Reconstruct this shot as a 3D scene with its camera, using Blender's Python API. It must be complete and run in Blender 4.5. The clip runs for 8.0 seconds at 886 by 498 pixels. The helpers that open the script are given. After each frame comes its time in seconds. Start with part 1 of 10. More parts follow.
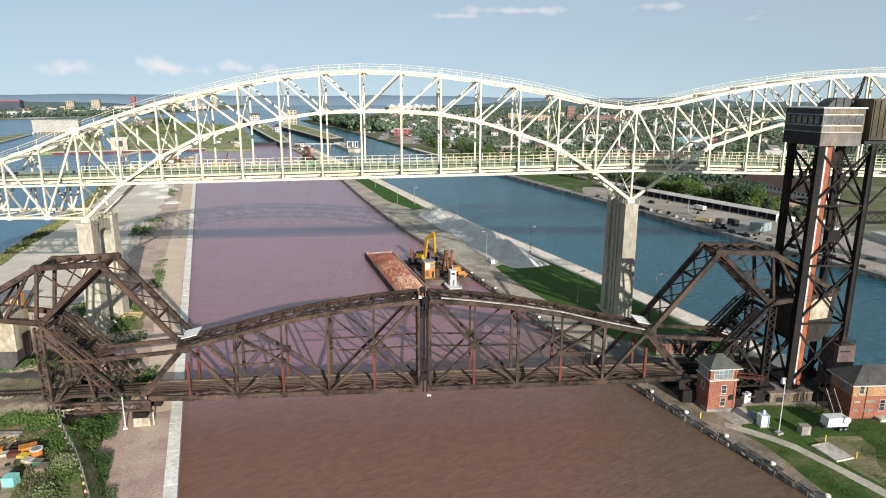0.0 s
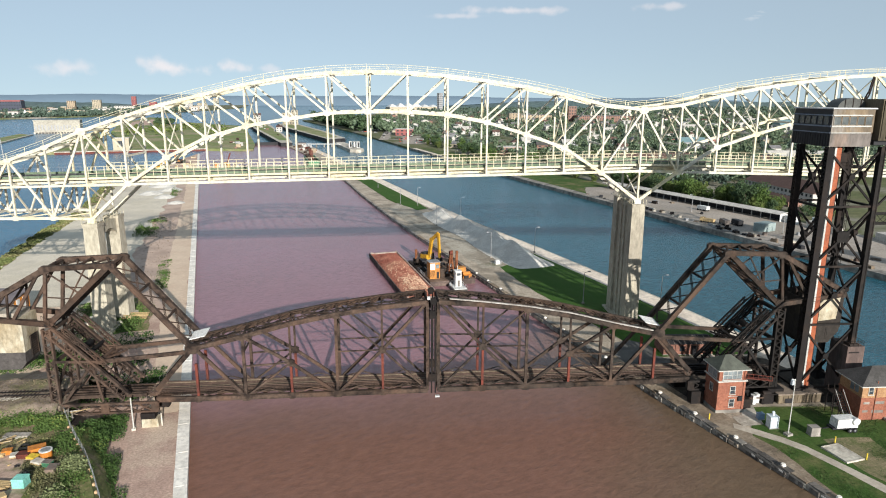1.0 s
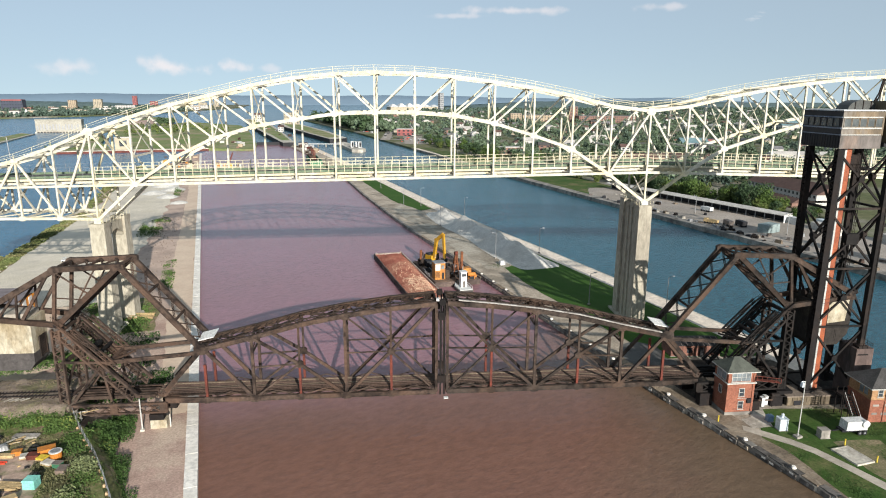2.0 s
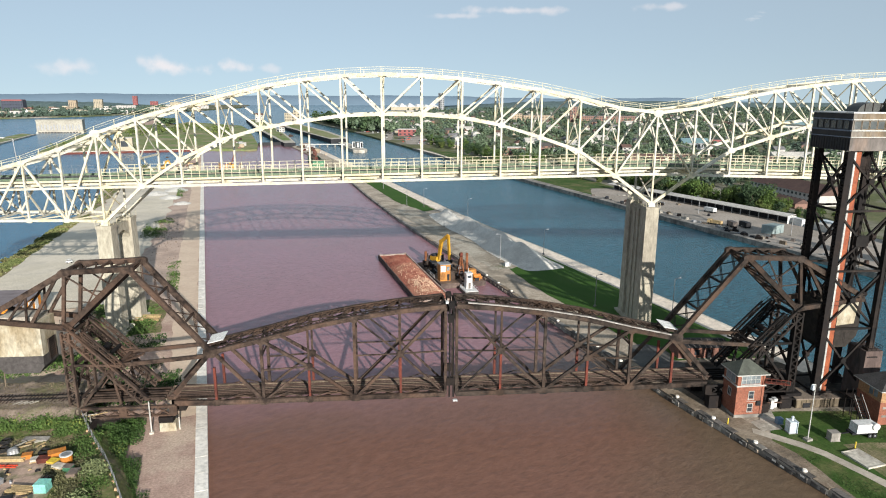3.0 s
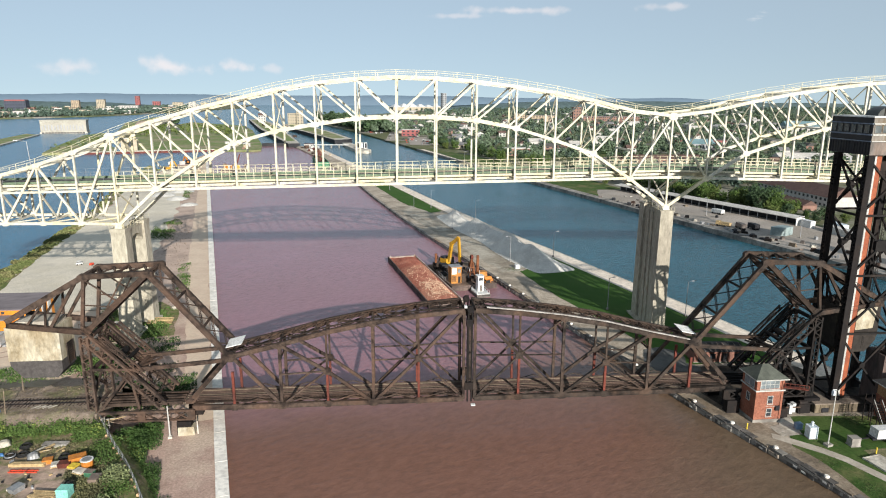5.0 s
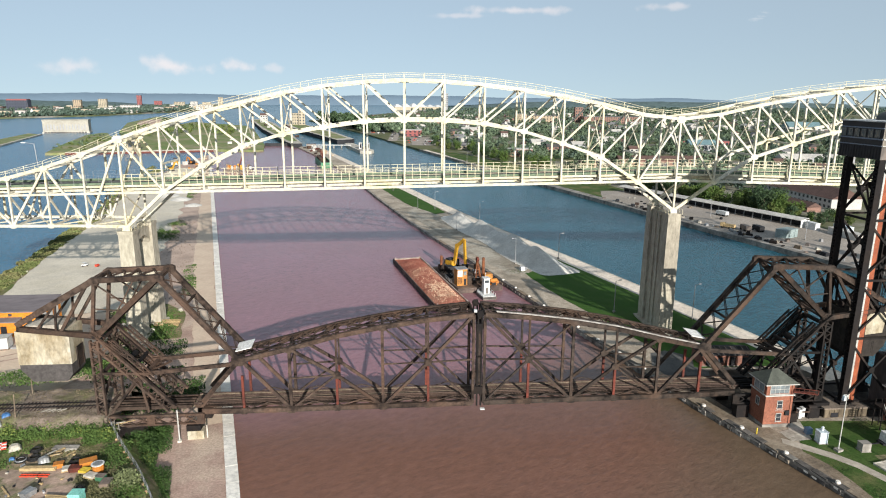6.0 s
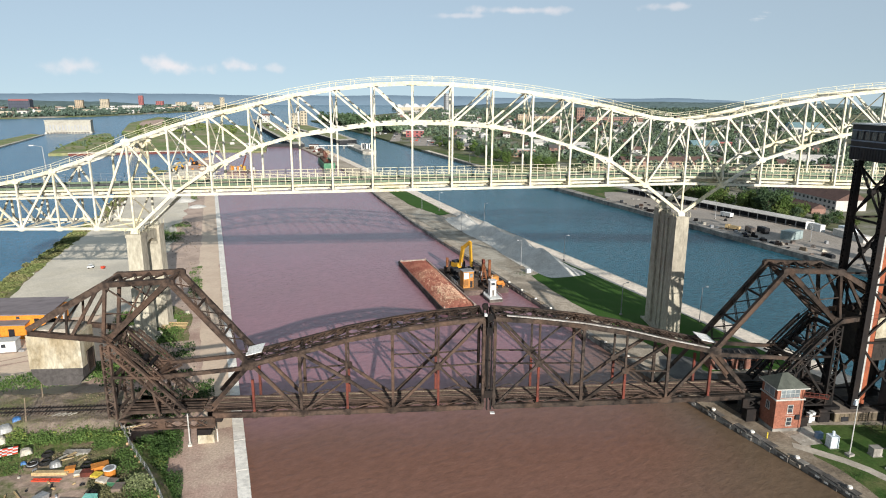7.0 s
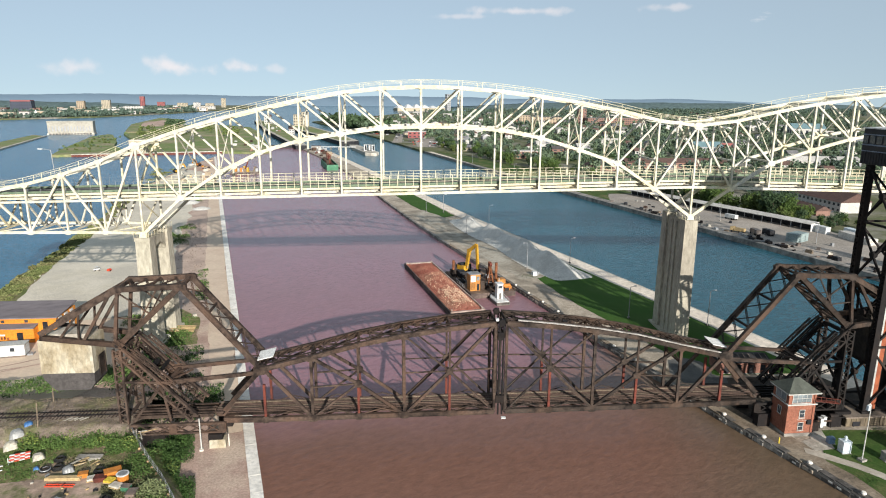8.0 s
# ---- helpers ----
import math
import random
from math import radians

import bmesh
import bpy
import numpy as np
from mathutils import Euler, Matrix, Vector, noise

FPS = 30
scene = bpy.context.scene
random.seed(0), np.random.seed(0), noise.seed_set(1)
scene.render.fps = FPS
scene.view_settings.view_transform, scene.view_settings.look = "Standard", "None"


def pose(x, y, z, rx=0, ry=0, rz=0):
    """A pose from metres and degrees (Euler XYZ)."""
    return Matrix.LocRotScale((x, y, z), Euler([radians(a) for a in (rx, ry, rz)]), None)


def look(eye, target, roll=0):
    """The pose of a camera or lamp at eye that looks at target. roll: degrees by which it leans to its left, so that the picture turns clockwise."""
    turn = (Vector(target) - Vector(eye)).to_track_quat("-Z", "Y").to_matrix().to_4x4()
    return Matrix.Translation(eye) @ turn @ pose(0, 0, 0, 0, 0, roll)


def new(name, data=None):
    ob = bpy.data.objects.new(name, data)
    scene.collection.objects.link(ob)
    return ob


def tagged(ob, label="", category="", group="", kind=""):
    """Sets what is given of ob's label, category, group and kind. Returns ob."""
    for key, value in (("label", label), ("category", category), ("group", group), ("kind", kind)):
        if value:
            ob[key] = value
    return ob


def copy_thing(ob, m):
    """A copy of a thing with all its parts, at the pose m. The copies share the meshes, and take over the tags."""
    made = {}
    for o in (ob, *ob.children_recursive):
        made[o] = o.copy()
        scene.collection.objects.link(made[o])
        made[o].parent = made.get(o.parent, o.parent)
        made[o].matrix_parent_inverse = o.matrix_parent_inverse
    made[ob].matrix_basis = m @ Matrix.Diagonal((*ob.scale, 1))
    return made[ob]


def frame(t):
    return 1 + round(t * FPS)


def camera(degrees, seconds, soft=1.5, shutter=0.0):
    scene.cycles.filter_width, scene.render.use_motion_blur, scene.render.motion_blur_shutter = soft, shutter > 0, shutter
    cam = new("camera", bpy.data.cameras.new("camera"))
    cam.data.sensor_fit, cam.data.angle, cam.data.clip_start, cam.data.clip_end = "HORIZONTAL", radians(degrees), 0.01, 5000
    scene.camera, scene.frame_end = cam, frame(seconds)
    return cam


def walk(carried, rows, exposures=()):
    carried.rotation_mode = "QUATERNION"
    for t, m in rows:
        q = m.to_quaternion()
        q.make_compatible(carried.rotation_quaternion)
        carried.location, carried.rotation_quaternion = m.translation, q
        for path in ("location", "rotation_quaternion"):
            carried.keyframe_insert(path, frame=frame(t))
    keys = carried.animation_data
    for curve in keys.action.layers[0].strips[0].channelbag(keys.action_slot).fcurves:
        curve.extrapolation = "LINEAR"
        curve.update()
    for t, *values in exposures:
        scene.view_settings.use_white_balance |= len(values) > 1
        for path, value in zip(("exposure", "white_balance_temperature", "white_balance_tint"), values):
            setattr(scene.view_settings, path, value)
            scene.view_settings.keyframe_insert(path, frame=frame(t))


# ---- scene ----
cam = camera(68.9, 8.0, soft=1.05)
PATH = [
    (0, (-0.36, 0.205, 58.734), (0.307, 2.033, 58.272), 0.2),
    (0.5, (-1.007, 0.523, 58.771), (-0.341, 2.351, 58.309), 0.3),
    (1, (-1.655, 0.898, 58.815), (-0.989, 2.727, 58.353), 0.2),
    (1.5, (-2.338, 1.247, 58.868), (-1.673, 3.076, 58.406), 0.3),
    (3, (-4.578, 2.409, 59.429), (-3.913, 4.237, 58.967), 0.3),
    (3.5, (-5.257, 2.751, 59.565), (-4.594, 4.58, 59.102), 0.3),
    (4, (-5.905, 3.072, 59.679), (-5.243, 4.902, 59.217), 0.3),
    (4.5, (-6.6, 3.466, 59.813), (-5.938, 5.296, 59.351), 0.3),
    (6, (-8.717, 4.644, 60.806), (-8.058, 6.475, 60.343), 0.4),
    (6.5, (-9.433, 5.022, 61.116), (-8.776, 6.853, 60.653), 0.4),
    (7, (-10.186, 5.415, 61.475), (-9.53, 7.247, 61.012), 0.4),
    (7.5, (-10.998, 5.835, 61.83), (-10.343, 7.668, 61.369), 0.4),
    (8, (-11.905, 6.283, 62.13), (-11.251, 8.116, 61.669), 0.4),
]
walk(cam, [(t, look(eye, target, roll)) for t, eye, target, roll in PATH])

# ---- world, sun and sky ----
SUN_EL, SUN_AZ = radians(17.8), radians(-88.5)   # the sun stands low behind the camera
sun_way = Vector((math.cos(SUN_EL) * math.cos(SUN_AZ), math.cos(SUN_EL) * math.sin(SUN_AZ), math.sin(SUN_EL)))
sun = new("sun", bpy.data.lights.new("sun", "SUN"))
sun.data.energy, sun.data.angle, sun.data.color = 5.6, radians(0.53), (1.0, 0.935, 0.85)
sun.matrix_world = look((0, 0, 300), Vector((0, 0, 300)) - sun_way)

world = bpy.data.worlds.new("sky")
scene.world = world
world.use_nodes = True
wn, wl = world.node_tree.nodes, world.node_tree.links
wn.clear()
sky = wn.new("ShaderNodeTexSky")
sky.sky_type, sky.sun_disc = "NISHITA", False
sky.sun_elevation, sky.sun_rotation = SUN_EL, math.pi / 2 - SUN_AZ
tilt = wn.new("ShaderNodeTexCoord")
lift = wn.new("ShaderNodeVectorMath")
lift.inputs[1].default_value = (0, 0, 0.13)
wl.new(tilt.outputs["Generated"], lift.inputs[0])
level = wn.new("ShaderNodeVectorMath")
level.operation = "NORMALIZE"
wl.new(lift.outputs[0], level.inputs[0])
wl.new(level.outputs[0], sky.inputs["Vector"])
sky.altitude, sky.air_density, sky.dust_density, sky.ozone_density = 200, 1.0, 0.6, 1.6
coord = wn.new("ShaderNodeTexCoord")
sep = wn.new("ShaderNodeSeparateXYZ")
wl.new(coord.outputs["Generated"], sep.inputs[0])
# thin fair-weather clouds: stretched noise kept to a band over the horizon
mapping = wn.new("ShaderNodeMapping")
mapping.inputs["Scale"].default_value = (1.0, 1.0, 4.2)
mapping.inputs["Location"].default_value = (0.37, 0.11, 0.0)
wl.new(coord.outputs["Generated"], mapping.inputs[0])
puff = wn.new("ShaderNodeTexNoise")
puff.inputs["Scale"].default_value, puff.inputs["Detail"].default_value, puff.inputs["Roughness"].default_value = 9.0, 9.0, 0.58
wl.new(mapping.outputs[0], puff.inputs["Vector"])
ramp = wn.new("ShaderNodeValToRGB")
ramp.color_ramp.elements[0].position, ramp.color_ramp.elements[1].position = 0.70, 0.92
wl.new(puff.outputs["Fac"], ramp.inputs[0])
band = wn.new("ShaderNodeMapRange")
band.inputs["From Min"].default_value, band.inputs["From Max"].default_value = 0.005, 0.03
wl.new(sep.outputs["Z"], band.inputs["Value"])
amount = wn.new("ShaderNodeMath")
amount.operation = "MULTIPLY"
wl.new(ramp.outputs["Color"], amount.inputs[0])
wl.new(band.outputs[0], amount.inputs[1])
cloud = wn.new("ShaderNodeMixRGB")
cloud.inputs["Color2"].default_value = (8.0, 7.6, 7.4, 1)
wl.new(amount.outputs[0], cloud.inputs["Fac"])
haze = wn.new("ShaderNodeMixRGB")
haze.inputs["Color2"].default_value = (4.0, 4.68, 5.02, 1)
thin = wn.new("ShaderNodeMapRange")      # the haze thins towards the zenith
for k, v in (("From Min", 0.13), ("From Max", 0.90), ("To Min", 0.55), ("To Max", 0.50)):
    thin.inputs[k].default_value = v
wl.new(sep.outputs["Z"], thin.inputs["Value"])
wl.new(thin.outputs[0], haze.inputs["Fac"])
wl.new(sky.outputs[0], haze.inputs["Color1"])
wl.new(haze.outputs[0], cloud.inputs["Color1"])
# a few small puffs and a thin streak low in the sky: direction, half width, half height, density
PUFFS = [((-0.159, 0.987, 0.033), 0.045, 0.013, 0.5), ((-0.035, 0.999, 0.037), 0.05, 0.014, 0.7), ((0.045, 0.999, 0.038), 0.022, 0.012, 0.6),
         ((0.10, 0.995, 0.036), 0.02, 0.008, 0.35), ((0.434, 0.893, 0.120), 0.09, 0.007, 0.5), ((0.36, 0.926, 0.113), 0.06, 0.005, 0.35), ((0.609, 0.784, 0.121), 0.04, 0.007, 0.4)]
flat_dir = cloud.outputs[0]
rough_puff = wn.new("ShaderNodeTexNoise")
rough_puff.inputs["Scale"].default_value, rough_puff.inputs["Detail"].default_value = 34.0, 7.0
wl.new(coord.outputs["Generated"], rough_puff.inputs["Vector"])
for (cx, cy, cz), half_w, half_h, dense in PUFFS:
    near_dir = wn.new("ShaderNodeVectorMath")
    near_dir.operation = "SUBTRACT"
    near_dir.inputs[1].default_value = (cx, cy, cz)
    wl.new(coord.outputs["Generated"], near_dir.inputs[0])
    scaled = wn.new("ShaderNodeVectorMath")
    scaled.operation = "MULTIPLY"
    scaled.inputs[1].default_value = (1 / half_w, 1 / half_w, 1 / half_h)
    wl.new(near_dir.outputs[0], scaled.inputs[0])
    reach = wn.new("ShaderNodeVectorMath")
    reach.operation = "LENGTH"
    wl.new(scaled.outputs[0], reach.inputs[0])
    torn = wn.new("ShaderNodeMath")
    torn.operation = "MULTIPLY_ADD"
    torn.inputs[1].default_value = 2.6
    wl.new(rough_puff.outputs["Fac"], torn.inputs[0])
    wl.new(reach.outputs["Value"], torn.inputs[2])
    body = wn.new("ShaderNodeMapRange")
    body.interpolation_type = "SMOOTHSTEP"
    for k, v in (("From Min", 2.3), ("From Max", 1.3), ("To Min", 0.0), ("To Max", dense)):
        body.inputs[k].default_value = v
    wl.new(torn.outputs[0], body.inputs["Value"])
    lay = wn.new("ShaderNodeMixRGB")
    lay.inputs["Color2"].default_value = (7.6, 6.9, 6.8, 1)
    wl.new(body.outputs[0], lay.inputs["Fac"])
    wl.new(flat_dir, lay.inputs["Color1"])
    flat_dir = lay.outputs[0]
back = wn.new("ShaderNodeBackground")
back.inputs["Strength"].default_value = 0.102
wl.new(flat_dir, back.inputs["Color"])
wo = wn.new("ShaderNodeOutputWorld")
wl.new(back.outputs[0], wo.inputs["Surface"])
scene.view_settings.exposure = 0.39


# ---- materials ----
def mat(name, base, dark=None, rough=0.8, metal=0.0, grain=3.0, blotch=0.2, lo=0.42, hi=0.62, bump=0.25, deep=0.03,
        stretch=(1, 1, 1), vary=0.0, third=None, third_scale=0.05, island=0.0, crisp=0.2):
    """A surface with grain and blotches laid out in metres."""
    m = bpy.data.materials.new(name)
    m.use_nodes = True
    n, l = m.node_tree.nodes, m.node_tree.links
    p = n["Principled BSDF"]
    p.inputs["Roughness"].default_value, p.inputs["Metallic"].default_value = rough, metal
    p.inputs["Specular IOR Level"].default_value = 0.3 if rough < 0.66 else 0.14
    geo = n.new("ShaderNodeNewGeometry")
    mp = n.new("ShaderNodeMapping")
    mp.inputs["Scale"].default_value = stretch
    l.new(geo.outputs["Position"], mp.inputs[0])

    def tex(scale, detail=6.0):
        t = n.new("ShaderNodeTexNoise")
        t.inputs["Scale"].default_value, t.inputs["Detail"].default_value, t.inputs["Roughness"].default_value = scale, detail, 0.68
        l.new(mp.outputs[0], t.inputs["Vector"])
        return t

    def mix(kind, fac, a, b):
        x = n.new("ShaderNodeMixRGB")
        x.blend_type = kind
        for k, v in (("Fac", fac), ("Color1", a), ("Color2", b)):
            if hasattr(v, "links"):
                l.new(v, x.inputs[k])
            else:
                x.inputs[k].default_value = v if k == "Fac" else (*v, 1)
        return x.outputs[0]

    def ramped(out, a, b, va=0.0, vb=1.0):
        r = n.new("ShaderNodeMapRange")
        for k, v in (("From Min", a), ("From Max", b), ("To Min", va), ("To Max", vb)):
            r.inputs[k].default_value = v
        l.new(out, r.inputs["Value"])
        return r.outputs[0]

    fine, broad = tex(grain), tex(blotch)
    dark = dark or tuple(0.7 * c for c in base)
    col = mix("MIX", ramped(broad.outputs["Fac"], lo, hi), base, dark)
    if third:
        col = mix("MIX", ramped(tex(third_scale, 8).outputs["Fac"], 0.48, 0.62), col, third)
    col = mix("MULTIPLY", 1.0, col, mix("MIX", ramped(fine.outputs["Fac"], 0.5 - crisp, 0.5 + crisp), (0.66, 0.66, 0.66), (1.27, 1.27, 1.27)))
    if vary or island:
        h = n.new("ShaderNodeHueSaturation")
        source = n.new("ShaderNodeObjectInfo").outputs["Random"] if vary else geo.outputs["Random Per Island"]
        l.new(ramped(source, 0, 1, 1 - (vary or island), 1 + (vary or island)), h.inputs["Value"])
        l.new(col, h.inputs["Color"])
        col = h.outputs[0]
    l.new(col, p.inputs["Base Color"])
    if bump:
        b = n.new("ShaderNodeBump")
        b.inputs["Strength"].default_value, b.inputs["Distance"].default_value = bump, deep
        l.new(fine.outputs["Fac"], b.inputs["Height"])
        l.new(b.outputs[0], p.inputs["Normal"])
    return m


def water_mat(name, base, dark, rough, ripple=0.9, swell=1.5, strength=0.35, crisp=0.3):
    # grain drives the colour too, painting ripples light and dark
    m = mat(name, base, dark, rough=rough, grain=ripple, blotch=0.012, lo=0.35, hi=0.65, bump=strength, deep=0.35, stretch=(swell, 0.85, 1), crisp=crisp)
    n = m.node_tree.nodes
    flow = next(k for k in n if k.bl_idname == "ShaderNodeMapping")
    flow.vector_type = "TEXTURE"
    flow.inputs["Rotation"].default_value = (0, 0, radians(16))
    p = n["Principled BSDF"]
    p.inputs["IOR"].default_value, p.inputs["Specular IOR Level"].default_value = 1.33, 0.5
    return m


def silt_and_sky_tint(m, near, olive, y0, y1):
    """Silt browner downstream, olive drift, torn uneven bands; sky reflection and ripple light painted in."""
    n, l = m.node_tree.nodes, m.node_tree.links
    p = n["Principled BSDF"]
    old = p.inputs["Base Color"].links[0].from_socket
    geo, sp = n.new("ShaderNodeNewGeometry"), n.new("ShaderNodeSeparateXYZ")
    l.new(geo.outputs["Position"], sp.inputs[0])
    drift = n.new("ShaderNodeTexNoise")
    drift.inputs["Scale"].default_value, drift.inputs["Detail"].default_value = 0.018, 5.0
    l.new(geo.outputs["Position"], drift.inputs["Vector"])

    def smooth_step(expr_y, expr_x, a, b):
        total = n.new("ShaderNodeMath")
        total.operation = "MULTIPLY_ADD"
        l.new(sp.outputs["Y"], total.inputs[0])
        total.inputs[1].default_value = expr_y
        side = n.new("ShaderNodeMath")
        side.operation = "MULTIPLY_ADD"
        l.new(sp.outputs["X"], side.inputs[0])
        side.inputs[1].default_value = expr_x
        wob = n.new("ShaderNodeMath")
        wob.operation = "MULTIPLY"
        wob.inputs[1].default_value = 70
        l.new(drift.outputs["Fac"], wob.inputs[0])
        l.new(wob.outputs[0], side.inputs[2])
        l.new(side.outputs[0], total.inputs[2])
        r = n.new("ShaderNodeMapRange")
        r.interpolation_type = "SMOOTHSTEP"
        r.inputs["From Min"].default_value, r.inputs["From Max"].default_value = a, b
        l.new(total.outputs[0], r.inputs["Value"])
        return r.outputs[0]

    # light and dark of the ripples, painted into the silt colours
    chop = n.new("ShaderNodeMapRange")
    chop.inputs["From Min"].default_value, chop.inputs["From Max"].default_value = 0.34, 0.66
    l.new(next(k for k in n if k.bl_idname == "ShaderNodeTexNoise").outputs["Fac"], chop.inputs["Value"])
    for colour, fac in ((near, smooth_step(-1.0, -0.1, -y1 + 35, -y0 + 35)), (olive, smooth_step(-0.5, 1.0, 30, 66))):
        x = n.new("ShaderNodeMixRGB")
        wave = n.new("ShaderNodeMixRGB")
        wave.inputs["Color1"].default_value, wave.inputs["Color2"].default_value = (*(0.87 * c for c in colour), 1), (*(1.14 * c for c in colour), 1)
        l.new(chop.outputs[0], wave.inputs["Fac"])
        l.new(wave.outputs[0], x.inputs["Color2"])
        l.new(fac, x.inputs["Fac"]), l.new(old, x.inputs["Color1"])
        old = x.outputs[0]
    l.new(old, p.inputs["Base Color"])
    return m


def leaf_mat(name, base, dark):
    m = mat(name, base, dark, rough=0.7, grain=0.9, blotch=0.12, bump=0, island=0.35)
    p = m.node_tree.nodes["Principled BSDF"]
    p.inputs["Specular IOR Level"].default_value = 0.15
    return m


CREAM = mat("cream_paint", (0.565, 0.55, 0.472), (0.52, 0.495, 0.40), rough=0.55, grain=1.2, blotch=0.25, bump=0.1, third=(0.62, 0.56, 0.37), third_scale=0.09)
CREAM_RAIL = mat("cream_rail_paint", (0.62, 0.58, 0.43), (0.52, 0.47, 0.31), rough=0.6, bump=0.0)
RUST = mat("rusted_brown_steel", (0.074, 0.053, 0.042), (0.018, 0.0135, 0.012), rough=0.78, grain=2.6, blotch=0.5, bump=0.35, third=(0.088, 0.056, 0.041), third_scale=0.16, vary=0.22)
RUST_DARK = mat("dark_steel", (0.016, 0.014, 0.014), (0.008, 0.0075, 0.008), rough=0.7, grain=2.0, blotch=0.4, bump=0.3, third=(0.027, 0.020, 0.017), third_scale=0.2, vary=0.2)
RED_PRIMER = mat("red_primer_steel", (0.145, 0.040, 0.028), (0.080, 0.030, 0.024), rough=0.7, grain=2.5, blotch=0.5)
ORANGE_STEEL = mat("orange_primer", (0.30, 0.085, 0.035), (0.20, 0.055, 0.028), rough=0.65, blotch=0.4)
WHITE_STEEL = mat("white_painted_steel", (0.62, 0.63, 0.62), (0.50, 0.51, 0.50), rough=0.5, blotch=0.6, bump=0.08)
GREY_STEEL = mat("galvanised_steel", (0.34, 0.35, 0.36), (0.24, 0.25, 0.26), rough=0.45, metal=0.4, bump=0.05)
GREEN_DECK = mat("green_parapet", (0.16, 0.21, 0.145), (0.10, 0.145, 0.095), rough=0.7, blotch=0.5)
ASPHALT = mat("bridge_asphalt", (0.12, 0.12, 0.115), (0.075, 0.075, 0.075), rough=0.9, grain=4)
CONCRETE = mat("pier_concrete", (0.405, 0.38, 0.305), (0.365, 0.338, 0.265), rough=0.88, grain=1.6, blotch=0.16, stretch=(1, 1, 0.35), third=(0.29, 0.265, 0.215), third_scale=0.14)
PALE_CONCRETE = mat("pale_concrete", (0.56, 0.53, 0.46), (0.40, 0.37, 0.31), rough=0.88, grain=1.4, blotch=0.25, third=(0.30, 0.27, 0.23), third_scale=0.10)
GREY_CONCRETE = mat("weathered_concrete", (0.33, 0.31, 0.28), (0.20, 0.19, 0.17), rough=0.9, grain=1.6, blotch=0.3, third=(0.12, 0.11, 0.10), third_scale=0.2)
QUAY_FACE = mat("quay_face_concrete", (0.17, 0.155, 0.14), (0.075, 0.07, 0.065), rough=0.9, grain=1.0, blotch=0.35, stretch=(1, 1, 0.5))


